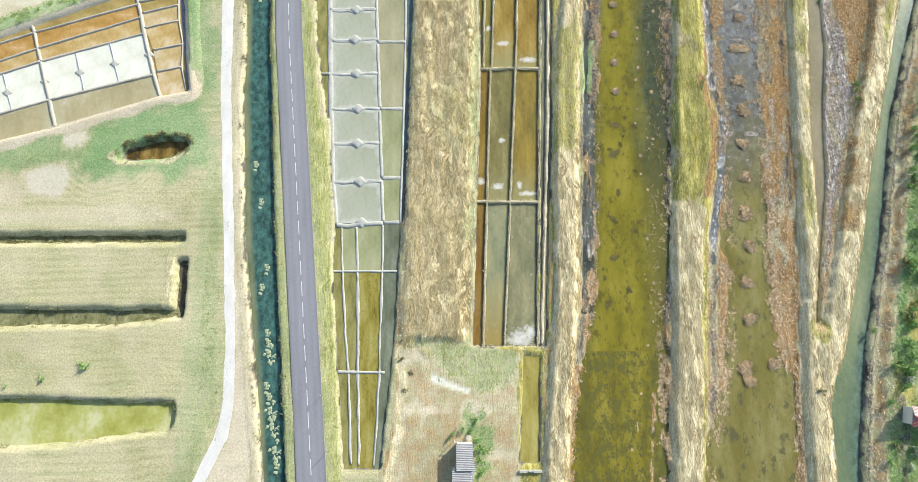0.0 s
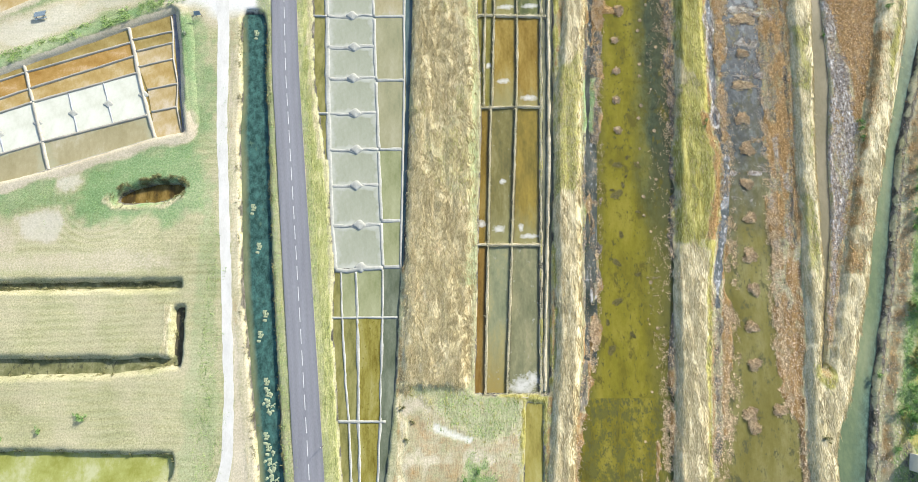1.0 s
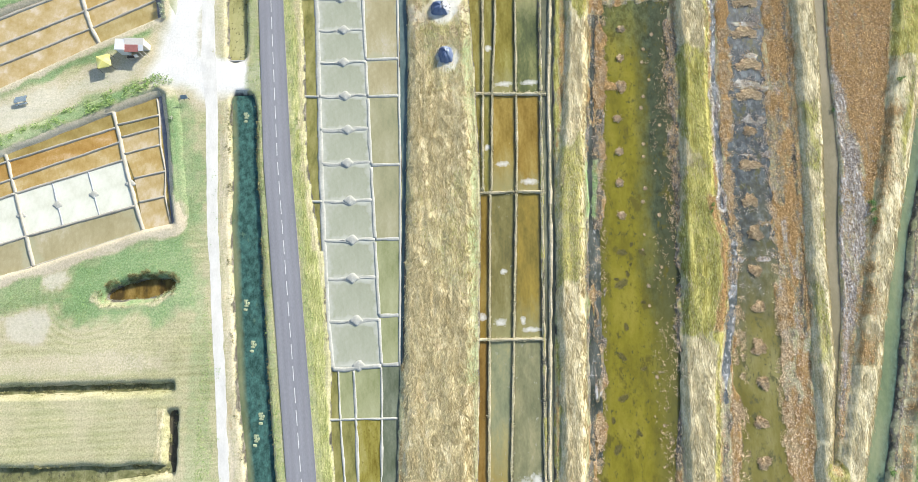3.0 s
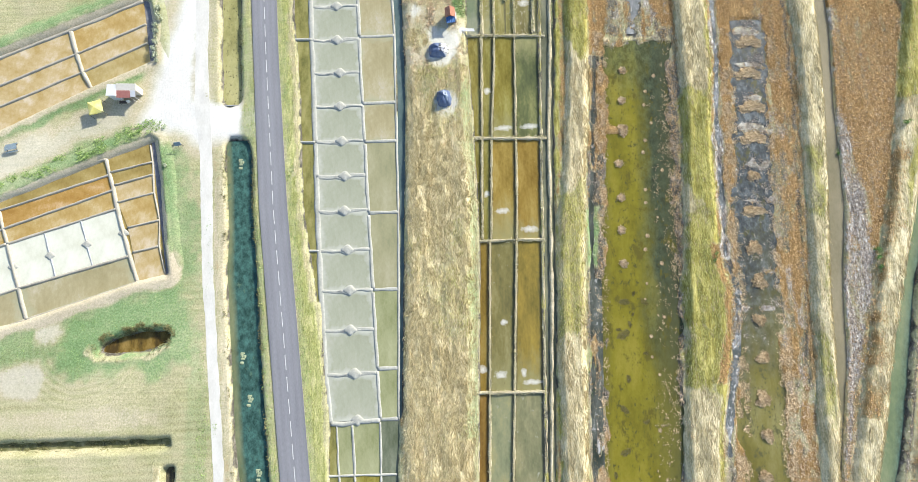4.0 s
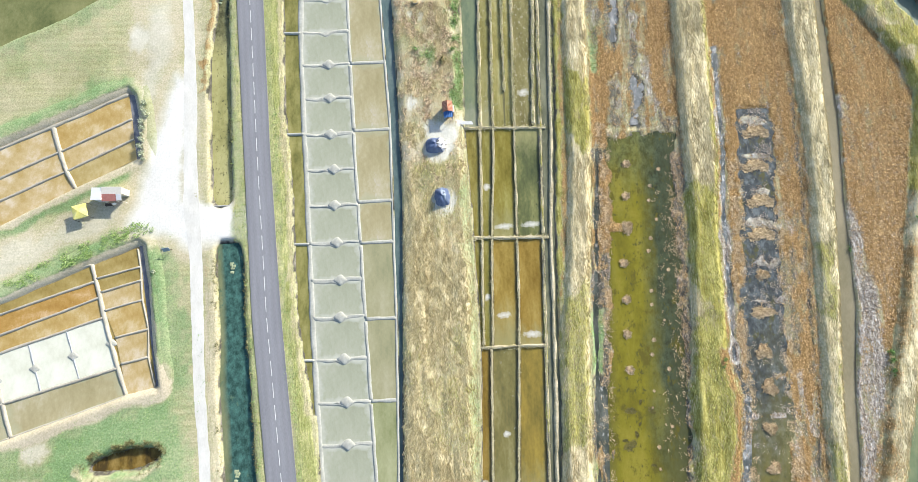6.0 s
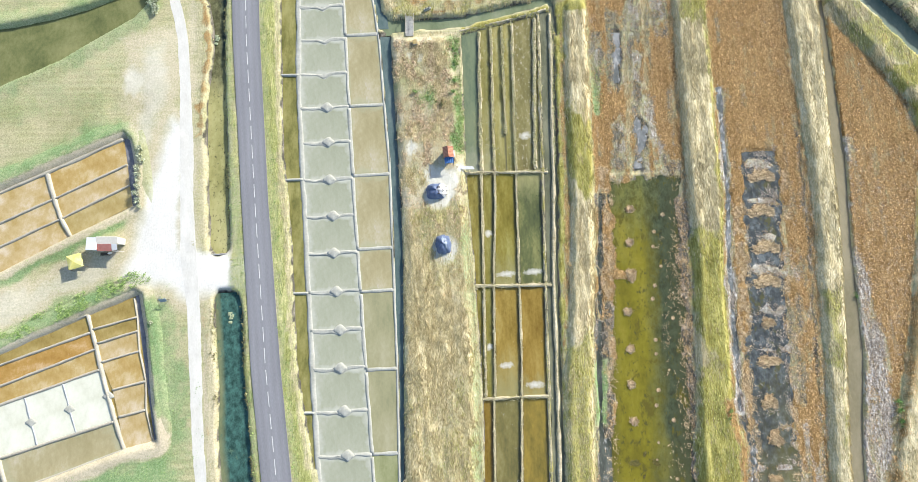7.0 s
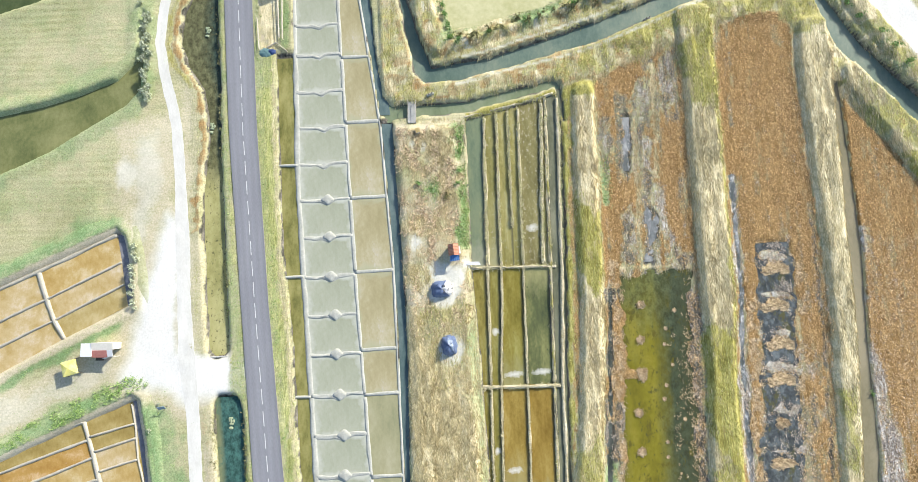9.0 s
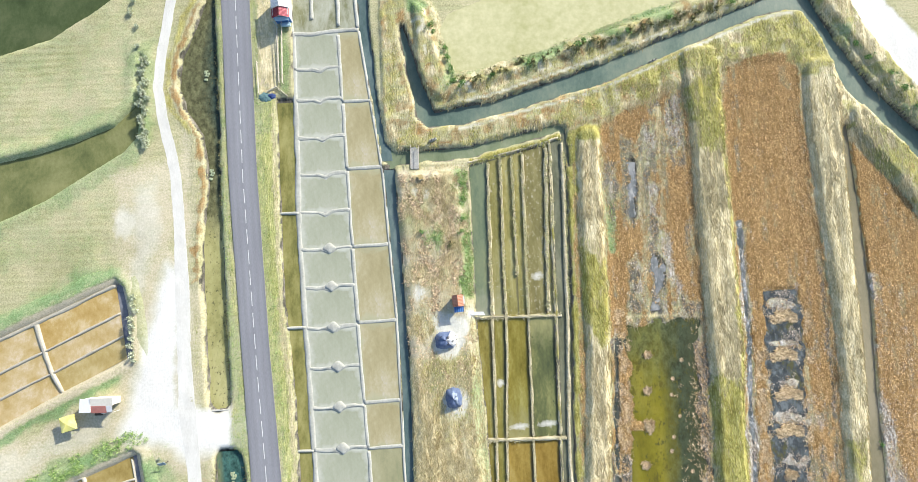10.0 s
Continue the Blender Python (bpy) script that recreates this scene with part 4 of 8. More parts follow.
lay("brown", np.minimum(strip(rough_l, rough_r, 0, 140), 2.2 * wobble(GX, GY, 3.2, 75, 1.6) + wobble(GX, GY, 1.1, 76) - 0.8 + np.clip((GY - 85) * 0.03, 0, 0.4)), 1.2, 0.4)
lay("olive", 2.4 - np.hypot((GX + 2.5) * 0.6, GY - 98.6) + 1.5 * w5 + wobble(GX, GY, 1.2, 92), 1.8, 0.5)
for px_, py_, r in BARE:
    lay("sand", r - np.hypot(GX - px_, (GY - py_) * 0.8) + 0.8 * w5, 1.2, 0.7)
lay("green", np.minimum(1.1 - np.abs(GX - at_y(rough_r, GY) + 0.5), np.minimum(GY - 20, 98 - GY)) + 0.7 * w5, 0.9, 0.5)
lay("green", np.minimum(1.0 - np.abs(GX - at_y(rough_r, GY) + 0.8), np.minimum(GY - 112, 138 - GY)) + 1.3 * wobble(GX, GY, 2.2, 174), 1.0, 0.85)
for px_, py_, r in ((-4.3, 124.5, 1.6), (1.2, 128.6, 1.0)):
    lay("green", r - np.hypot(GX - px_, (GY - py_) * 0.9) + 0.9 * wobble(GX, GY, 1.1, 175), 1.2, 0.8)
lay("dirt", inside(earth_yard), 1.5, 0.95)
lay("sand", np.minimum(0.7 - np.abs(GY + 8.8 + 0.38 * (GX + 1.5) + 0.5 * w5), 3.8 - np.abs(GX + 1.5)), 0.9, 0.75)
lay("green", np.minimum(inside(earth_yard), 2.6 - np.hypot((GX - 3.2) * 0.9, (GY + 20.5) * 0.45) + 1.0 * w5), 1.5, 0.8)
lay("straw", np.minimum(inside(earth_yard), 0.6 - (GX - np.interp(GY, [-27, -13.8, 0], [-15, -13, -12.8])) + w5), 1.5, 0.8)
lay("olive", np.minimum(inside(earth_yard), (GX - 2.5) * 0.4 + (GY + 9) * 0.25 + 2.5 * w5), 3, 0.2)
lay("olive", strip(gold_l, bank_h_r, -60, 150), 1.0, 0.8)
bare = np.minimum(inside(earth_yard), 12.0 - GX)
lay("dirt", bare, 1.5, 0.95)
lay("brown", np.minimum(bare, 1.5 * w5 + 1.0 * wobble(GX, GY, 1.6, 81) + 0.9), 1.6, 0.45)
lay("brown", np.minimum(bare, 1.4 * wobble(GX, GY, 1.0, 88, 3.0) + 0.8 * w5), 1.4, 0.3)
lay("olive", np.minimum(bare, (GX + 1) * 0.15 + (GY + 7) * 0.4 + 1.6 * w5 + 1.2 * wobble(GX, GY, 1.2, 82)), 2.0, 0.4)
lay("green", np.minimum(bare, (GX + 1) * 0.15 + (GY + 7) * 0.4 + 2.0 * w5 + 1.4 * wobble(GX, GY, 1.2, 83) - 0.8), 1.4, 0.36)
lay("green", np.minimum(bare, 2.2 - np.hypot((GX - 3.4) * 0.9, (GY + 20.5) * 0.4) + 1.5 * wobble(GX, GY, 1.3, 89)), 1.2, 0.7)
lay("sand", np.minimum(0.7 - np.abs(GY + 8.8 + 0.38 * (GX + 1.5) + 0.5 * w5), 3.8 - np.abs(GX + 1.5)), 0.9, 0.7)
lay("straw", np.minimum(bare, 2.0 - (GX - np.interp(GY, [-27, -13.8, 0], [-15, -13, -12.8])) + w5), 1.2, 0.8)
lay("brown", np.minimum(bare, 0.7 - (GX - np.interp(GY, [-27, -13.8, 0], [-15, -13, -12.8])) + w5), 1.2, 0.6)
lay("straw", strip(bank_h_l, bank_h_r, -60, 144) + 0.4 * shore, 0.8, 1.0)
lay("olive", np.minimum(strip(bank_h_l, bank_h_r, 28, 82), (17 - np.abs(GY - 58)) * 0.3 + 2.0 * w14 + 2.5 * w5 + 1.6 * wobble(GX, GY, 1.0, 86, 5.0)), 2.5, 0.62)
lay("olive", np.minimum(strip(bank_h_l, bank_h_r, 98, 160), (8.5 - np.abs(GY - 112)) * 0.5 + 1.0 * w5 + 1.4 * wobble(GX, GY, 1.0, 86, 4.0)), 1.8, 0.9)
lay("olive", np.minimum(strip(bank_h_l, bank_h_r, -60, 160), (GY - 145) * 0.4 + 1.8 * w5 + 1.6 * wobble(GX, GY, 1.0, 86, 4.0)), 1.8, 0.7)
lay("brown", strip(bank_h_r, bank_j_l, -60, 158), 0.6, 1.0)
lay("green", np.minimum(strip(bank_h_r, pond_i_l, 28, 38), 1.5 - (GX - at_y(bank_h_r, GY))), 0.6, 0.6)
lay("green", 0.9 - np.abs(GX - at_y(bank_h_r, GY) - 1.2) + np.minimum(0, 8 - np.abs(GY - 128)), 0.8, 0.8)
lay("mud", np.minimum(strip(bank_h_r, pond_i_l, -5, 102), 0.6 + 1.2 * w5 - np.abs(GX - at_y(bank_h_r, GY) - 1.1)), 0.8, 0.9)
lay("salt", np.minimum(strip(bank_h_r, pond_i_l, 2, 104), 0.9 * w5 + 0.6 * w14 - 0.25 - np.abs(GX - at_y(bank_h_r, GY) - 1.1)), 0.8, 0.62)
lay("mud", np.minimum(strip(bank_h_r, shifted_edge(pond_i_l, 1.0), 14, 80), 1.2 * wobble(GX, GY, 1.4, 170, 3.0) + 0.5), 1.0, 0.85)
lay("green", np.minimum(strip(bank_h_r, pond_i_l, 54, 67), 1.9 - (GX - at_y(bank_h_r, GY)) + 0.8), 0.8, 0.9)
lay("mud", np.minimum(strip(pond_i_r, bank_j_l, -60, 106) + 3.0, np.clip((GY - 5) * 0.2, -3, 2.5) + 1.2 + 2.0 * w5), 2.0, 0.8)
lay("mud", np.minimum(strip(bank_h_r, bank_j_l, 104, 154), 2.2 * wobble(GX, GY, 1.1, 21, 9.0) + 1.4 * w5 - 0.6), 1.8, 0.6)
lay("salt", np.minimum(strip(bank_h_r, bank_j_l, 101, 140) - 2, 1.7 * wobble(GX, GY, 1.2, 22, 5.0) + 1.2 * wobble(GX, GY, 4.5, 29, 3.0) - 0.35 - np.abs(GX - 43) * 0.06 - (GY - 105) * 0.03), 1.0, 0.6)
WET_BANDS = (((41.4, 134), (43.5, 147), 1.6, 0.4), ((36.6, 107), (37.6, 117), 1.5, 0.4), ((42.1, 118), (42.6, 133), 1.3, 0.55), ((48.2, 142), (49.2, 152), 2.2, 0.6), ((34.0, 133), (34.4, 139), 0.9, 0.2), ((46.6, 106), (46.9, 109), 1.8, 0.4))
PUDDLES = (((38.2, 128.5), (38.7, 139), 1.2), ((41.3, 105), (42.3, 118), 1.2), ((50.4, 138.6), (50.5, 141.2), 0.6))
for (xa, ya), (xb, yb), half, salty in WET_BANDS:
    d = half - np.abs(GX - xa - (GY - ya) * (xb - xa) / (yb - ya)) + np.minimum(0, np.minimum(GY - ya, yb - GY) * 0.5) + 0.7 * wobble(GX, GY, 1.0, 160, 4.0) + 0.5 * w5
    lay("mud", d, 1.3, 0.66)
    lay("salt", np.minimum(d - 0.2, 1.6 * wobble(GX, GY, 0.8, 161, 2.5) + salty - 0.6), 1.0, 0.6)
PUDDLE = np.full(GX.shape, -9.0)
for (xa, ya), (xb, yb), half in PUDDLES:
    PUDDLE = np.maximum(PUDDLE, half - np.abs(GX - xa - (GY - ya) * (xb - xa) / (yb - ya)) + np.minimum(0, np.minimum(GY - ya, yb - GY) * 0.6) + 0.9 * wobble(GX, GY, 1.1, 162, 2.5))
lay("mud", PUDDLE + 0.7, 1.4, 0.7)
for xa, ya, xb, yb in ((39.1, 107, 41.0, 141), (45.6, 151, 44.3, 121), (34.8, 106.3, 49.4, 105.8)):
    d = 0.45 - (np.abs(GX - xa - (GY - ya) * (xb - xa) / (yb - ya)) - np.minimum(0, np.minimum(GY - min(ya, yb), max(ya, yb) - GY)) if abs(yb - ya) > 2 else np.abs(GY - ya + (GX - xa) * 0.035) - np.minimum(0, np.minimum(GX - xa, xb - GX)))
    lay("straw", d + 0.5 * wobble(GX, GY, 0.9, 164), 0.6, 0.7)
lay("straw", strip(bank_j_l, bank_j_r, -60, 165) + 0.3 * shore, 0.7, 1.0)
lay("olive", np.minimum(strip(bank_j_l, bank_j_r, 26, 85), (22 - np.abs(GY - 50)) * 0.3 + 2.5 * w5 + wobble(GX, GY, 1.2, 87, 4.0)), 2.5, 0.9)
lay("olive", np.minimum(strip(bank_j_l, bank_j_r, 60, 95), 2.5 * w5 + (10 - np.abs(GY - 78)) * 0.3 + wobble(GX, GY, 1.2, 87, 4.0)), 2.5, 0.85)
lay("olive", np.minimum(strip(bank_j_l, bank_j_r, -60, 165), (GY - 142) * 0.4 + 1.4 * w5 + wobble(GX, GY, 1.2, 86, 4.0) + 0.5 * (GX - 56)), 2.0, 0.8)
lay("olive", 0.9 - np.abs(GX - at_y(bank_j_r, GY) + 0.5) + 0.4 * w5, 0.8, 0.8)
lay("brown", np.minimum(strip(shifted_edge(bank_j_r, -2.2), bank_j_r, 30, 58), 2) + 0.8 * w5, 1.0, 0.8)
lay("brown", strip(bank_j_r, bank_l_l, -60, 162), 0.6, 1.0)
lay("mud", np.minimum(strip(bank_j_r, pond_k_l, -60, 125), 1.0 - np.abs(GX - at_y(bank_j_r, GY) - 1.3) + 0.5 * w5), 0.7, 0.8)
lay("salt", np.minimum(strip(bank_j_r, pond_k_l, 55, 125), 0.75 - np.abs(GX - at_y(bank_j_r, GY) - 1.2) + 0.7 * w5), 0.7, 0.9)
lay("salt", np.minimum(strip(pond_k_r, bank_l_l, 20, 88), 1.9 * wobble(GX, GY, 1.3, 23, 3.5) + 0.8 * w14 - 0.9), 0.9, 0.55)
lay("mud", np.minimum(strip(bank_j_r, bank_l_l, 135, 162), 2.0 * wobble(GX, GY, 1.3, 24, 7.0) - 0.9 + 0.25 * (64 - GX)), 1.6, 0.55)
# dark mud below the dike's west side, with the dike's shade painted in
lay("mud", np.minimum(strip(bank_j_r, bank_l_l, 25, 118), 0.55 - np.abs(GX - at_y(bank_l_l, GY) + 0.9) + 0.7 * w5), 0.6, 0.85)
lay("mud", np.minimum(strip(pond_k_r, bank_l_l, 15, 85), 1.8 * wobble(GX, GY, 1.0, 28, 4.0) + 0.8 * w5 - 0.3), 1.2, 0.62)
lay("straw", strip(bank_l_l, bank_l_r, -60, 152) + 0.3 * shore, 0.7, 1.0)
lay("olive", np.minimum(strip(bank_l_l, bank_l_r, 12, 80) - 0.6, 1.5 * w5 + 1.0 * wobble(GX, GY, 1.5, 85, 4.0) + 0.3), 1.6, 0.6)
lay("straw", strip(bank_l_l, bank_m_r, -60, 4) + 0.3 * shore, 0.7, 1.0)
lay("brown", strip(canal_n_r, bank_m_l, -2, 146), 0.6, 1.0)
tri = GX - at_y(canal_n_r, GY)
lay("salt", np.minimum(strip(canal_n_r, bank_m_l, 4, 112), np.clip(1.0 + (88 - GY) * 0.16, 0.4, 10) - tri + 1.0 * wobble(GX, GY, 2.4, 25, 3)), 1.6, 0.95)
lay("brown", np.minimum(strip(canal_n_r, bank_m_l, 4, 112), 1.8 * wobble(GX, GY, 0.9, 30, 3.5) - 0.2), 1.0, 0.4)
lay("straw", strip(bank_m_l, bank_m_r, -2, 148) + 0.3 * shore, 0.7, 1.0)
lay("olive", np.minimum(strip(bank_m_l, bank_m_r, -2, 148), 1.2 * w14 + 0.45 * (GX - at_y(bank_m_r, GY)) + np.clip((GY - 60) * 0.06, -0.5, 3.2)), 1.6, 0.7)
lay("brown", np.minimum(strip(bank_m_l, bank_m_r, 22, 125), 1.5 * w5 + 1.5 - 0.55 * (GX - at_y(bank_m_l, GY))), 1.4, 0.6)

# brown strip at each dike's west foot, standing in for its shade
for edge, y0, y1 in ((bank_h_l, -20, 140), (bank_j_l, 100, 155), (bank_l_l, 5, 155), (bank_m_l, 5, 112)):
    lay("brown", np.minimum(0.45 - np.abs(GX - at_y(edge, GY) + 0.4), np.minimum(GY - y0, y1 - GY)) + 0.35 * w5, 0.5, 0.6)
for edge, y0, y1 in ((bank_l_r, 14, 145), (bank_m_r, -25, 112)):
    lay("straw", np.minimum(0.8 - np.abs(GX - at_y(edge, GY) + 0.7), np.minimum(GY - y0, y1 - GY)), 0.5, 1.0)
    lay("sand", np.minimum(0.22 - np.abs(GX - at_y(edge, GY) + 0.4), np.minimum(GY - y0, y1 - GY)), 0.5, 0.62, 0.4)

lay("olive", np.minimum(strip(bank_m_l, bank_m_r, 90, 150) + 0.3, 1.2 + 1.6 * w5 + 0.8 * wobble(GX, GY, 1.2, 166)), 1.6, 0.9)

lay("olive", 2.2 - np.hypot(GX - 73.6, (GY - 2.2) * 0.7) + 0.5 * w5, 1.2, 0.75)
lay("brown", 1.2 - np.hypot(GX - 73.6, (GY - 2.6) * 0.8) + 0.5 * w5, 1.0, 0.5)
for l, r_ in ((bank_h_r, pond_i_l), (bank_j_r, pond_k_l), (pond_k_r, bank_l_l)):
    lay("dirt", np.minimum(strip(l, r_, -60, 28), 1.4 * wobble(GX, GY, 1.0, 167, 2.0) + 0.2), 1.0, 0.4)

# rim along the northern canal, the flat field, the far bank
rim = np.minimum(inside(canal_west) + 7.5, np.minimum(GY - 128, 230 - GY))
south = np.minimum(rim, np.where(GX > -14, 1.0, -(-14 - GX)))
lay("straw", np.minimum(south, 200 - GY) + 0.3 * shore, 1.2, 0.85)
lay("brown", np.minimum(south - 0.5, 0.9 * w5 + 1.6 * wobble(GX, GY, 1.2, 77) + 0.8 - np.clip((GX - 25) * 0.03, 0, 2)), 1.4, 0.62)
lay("olive", np.minimum(south, 1.4 * wobble(GX, GY, 1.8, 78) - 0.3), 1.4, 0.5)
lay("olive", np.minimum(south, np.clip((GX - 34) * 0.15, -4, 1.2)) + 1.8 * w5 + 1.0 * wobble(GX, GY, 1.4, 95) - 0.4, 1.5, 0.6)
lay("straw", np.minimum(strip(bank_l_l, bank_l_r, 120, 156), 3.0) + 0.6 * w5, 1.0, 0.9)
lay("olive", np.minimum(south, 0.3 - np.abs(inside(canal_west) + 4.5) + 1.0 * w5 + 0.8 * wobble(GX, GY, 1.2, 96)), 1.5, 0.5)
north_side = inside([(-8, 158), (-2, 153), (60, 172), (75, 178), (75, 215), (-8, 215)])
lay("sand", np.minimum(0.3 - np.abs(inside(canal_west) + 0.6 + 0.25 * w5), np.minimum(np.minimum(GX - 2, 78 - GX), -north_side)), 0.5, 0.55, 0.4)
north = np.minimum(inside(canal_west) + 6.5, north_side)
lay("straw", north + 0.3 * w5, 1.0, 0.9)
lay("brown", np.minimum(north, 1.8 * wobble(GX, GY, 2.0, 73) + 0.4), 1.2, 0.6)
lay("olive", np.minimum(north, 1.6 * wobble(GX, GY, 1.6, 172) - 0.1), 1.2, 0.5)
lay("green", np.minimum(north, 1.8 * w5 - 0.2 - 0.5 * (inside(canal_west) + 4.5)), 1.2, 0.8)
lay("sand", np.minimum(north, 1.4 * wobble(GX, GY, 1.3, 74) - 1.0), 0.8, 0.5)
beyond = np.minimum(inside(canal_west) + 8.0, (GX - 84) + (GY - 175) * 0.6 + 2)
lay("straw", beyond + 0.3 * w5, 1.0, 0.9)
lay("olive", np.minimum(beyond, 1.5 * w5 + wobble(GX, GY, 1.3, 98) + 0.2), 1.0, 0.6)
lay("green", np.minimum(beyond, 1.8 * w5 - 0.4), 1.2, 0.6)
lay("sand", inside(far_track), 1.0, 1.0)
far = strip(canal_r_r, [(400, 0), (400, 1)], -60, 130)
lay("straw", np.minimum(far, 4.2 - far), 1.0, 0.6)
lay("mud", np.minimum(far, 1.2 - far + 0.6 * w5), 1.0, 0.7)
lay("dirt", np.minimum(far - 1.2, 3.6 - far + 0.8 * w5), 1.0, 0.9)
lay("brown", np.minimum(far - 1.2, 3.6 - far + 0.8 * w5), 1.0, 0.55)
lay("mud", np.minimum(far - 0.5, np.minimum(3.6 - far, 1.5 * wobble(GX, GY, 1.2, 84))), 1.0, 0.3)
lay("olive", far - 4.0, 1.5, 0.9)
lay("green", np.minimum(far - 3.6, 2.0 * wobble(GX, GY, 3.5, 26, 4.0) + 0.9), 1.5, 0.9)
lay("mud", np.minimum(far - 4.0, 1.6 * wobble(GX, GY, 1.6, 27, 6.0) - 0.7), 1.2, 0.7)
lay("dirt", np.minimum(far - 9, 2.2 * w5 - 0.8), 1.5, 0.6)

for l, r_, a, b in ((bank_h_r, bank_j_l, 100, 156), (bank_j_r, bank_l_l, 60, 160), (canal_n_r, bank_m_l, 40, 145)):
    lay("mud", np.minimum(strip(l, r_, a, b) - 0.5, 2.0 * wobble(GX, GY, 0.9, 93, 9.0) + 0.9 * w5 - 1.0), 1.0, 0.42)
    lay("straw", np.minimum(strip(l, r_, a, b) - 0.5, 2.0 * wobble(GX, GY, 0.8, 94, 9.0) + 0.9 * w14 - 1.2), 1.0, 0.3)

# bars of salt crust between the plant islands of the grey pond
BARS = [(67.6, 104.6), (66.6, 96.9), (66.7, 89.0), (66.0, 81.8), (65.0, 73.1), (64.2, 65.3), (63.5, 50.2), (62.6, 42.2)]
bars = np.full(GX.shape, -9.0)
for bx, by in BARS:
    bars = np.maximum(bars, np.minimum((0.8 if by < 70 else 1.2) - np.abs(GY - by - 2.3 + 0.05 * (GX - bx)), 3.9 - np.abs(GX - bx)) + 0.9 * wobble(GX, GY, 1.4, 61) + 0.8 * wobble(GX, GY, 3.0, 65))
lay("salt", bars + 0.8 * wobble(GX, GY, 0.8, 64) - 0.1, 1.6, 0.85)
lay("sand", np.minimum(bars - 0.7 + 0.9 * wobble(GX, GY, 0.9, 69), (GY - 74) * 0.2), 0.9, 0.45, 0.5)

# raised banks
LOWLAND = HEIGHT.copy()
for l, r, a, b, tall in ((rough_l, rough_r, -1, 140, 0.8), (bank_h_l, bank_h_r, -60, 148, 1.0), (bank_j_l, bank_j_r, -60, 165, 1.1),
                         (bank_l_l, bank_l_r, -1, 161, 1.1), (bank_l_l, bank_m_r, -60, 3, 1.05), (bank_m_l, bank_m_r, -1, 150, 1.1)):
    heap(strip(l, r, a, b, bend=0.0 if l is rough_l else 2.4), tall, 2.2 if l is rough_l else 1.5, 0.5)
heap(np.minimum(south, 196 - GY), 1.1, 2.8, 0.6)
heap(np.minimum(far - 1, 14 - far), 0.9, 3.0)
heap(north - 0.6, 1.2, 1.8, 0.8)
heap(beyond - 0.6, 1.2, 1.8, 0.8)
for l, r, a, b in ((bank_h_r, bank_j_l, -60, 156), (bank_j_r, bank_l_l, -60, 161), (canal_n_r, bank_m_l, 2, 145)):
    heap(strip(l, r, a, b), -0.25, 1.0)

for outline in (basin_a, basin_b, pond_bend, pond_far):
    heap(inside(outline) + 3.2, 0.35, 2.6, 0.3)
# sunk waters: (where, depth, width of the bank)
carve(strip(shifted_edge(chan1_l, -0.5), shifted_edge(chan1_r, 0.5), -60, 85.0, bend=2.2), 1.5, 1.1, 0.22)
carve(strip(chan2_l, chan2_r, 92.0, 215, bend=2.2) + 0.6, 1.5, 1.3, 0.5)
carve(strip(vditch_l, pan_l, 48, 157.5), 0.7, 0.5, 0.12)
carve(strip(pan_l, pan_r, 24.0, 230) + 0.3, 0.75, 0.5, 0.0)
carve(strip(low_l, low_r, -25.0, 24.6), 0.75, 0.5, 0.3)
carve(strip(pan_r, shifted_edge(rough_l, 0.75), 24, 141), 0.8, 0.6, 0.1)
carve(strip(gold_l, gold_r, -1.8, 140), 0.7, 0.5, 0.1)
carve(inside([(3.0, 134), (3.6, 140.3), (23.5, 145.0), (21.0, 134)]), 0.7, 0.5, 0.1)
carve(strip(gold_r, [(a + 0.9, b) for a, b in gditch], -1.8, 145), 0.8, 0.5, 0.2)
carve(inside([(13.0, -2.8), (16.9, -3.0), (16.0, -24.3), (11.6, -24.1)]), 0.7, 0.5, 0.2)
carve(strip(pond_i_l, shifted_edge(pond_i_r, 0.9), -60, 104.8), 0.55, 1.0, 2.4, 0.0)
carve(PUDDLE + 0.5 * wobble(GX, GY, 0.6, 163), 0.6, 0.9, 0.3, 0.0)
carve(strip([(a - (1.4 if b < 60 else 0.4), b) for a, b in pond_k_l], shifted_edge(pond_k_r, 0.6), -60, 111), 0.55, 1.0, 2.0, 0.0)
carve(strip([(a + 0.6, b) for a, b in bank_j_r], [(a + 2.0, b) for a, b in bank_j_r], 15, 125), 0.5, 0.5, 0.8, 0.0)
carve(np.minimum(strip([(a + 0.5, b) for a, b in bank_h_r], [(a + 1.8, b) for a, b in bank_h_r], 5, 102), 0.9 + 1.2 * w5), 0.55, 0.5, 0.5, 0.0)
carve(np.minimum(strip(shifted_edge(bank_h_r, 0.5), shifted_edge(pond_i_l, 0.8), 14, 53), 0.7 + 1.3 * wobble(GX, GY, 1.3, 171, 4.0)), 0.55, 0.6, 0.4, 0.0)
carve(strip(bank_l_r, canal_n_r, 3, 145.5) + 0.45, 1.0, 0.7, 0.1, 0.2)
carve(strip(bank_m_r, canal_r_r, -60, 123), 1.2, 1.2, 0.3)
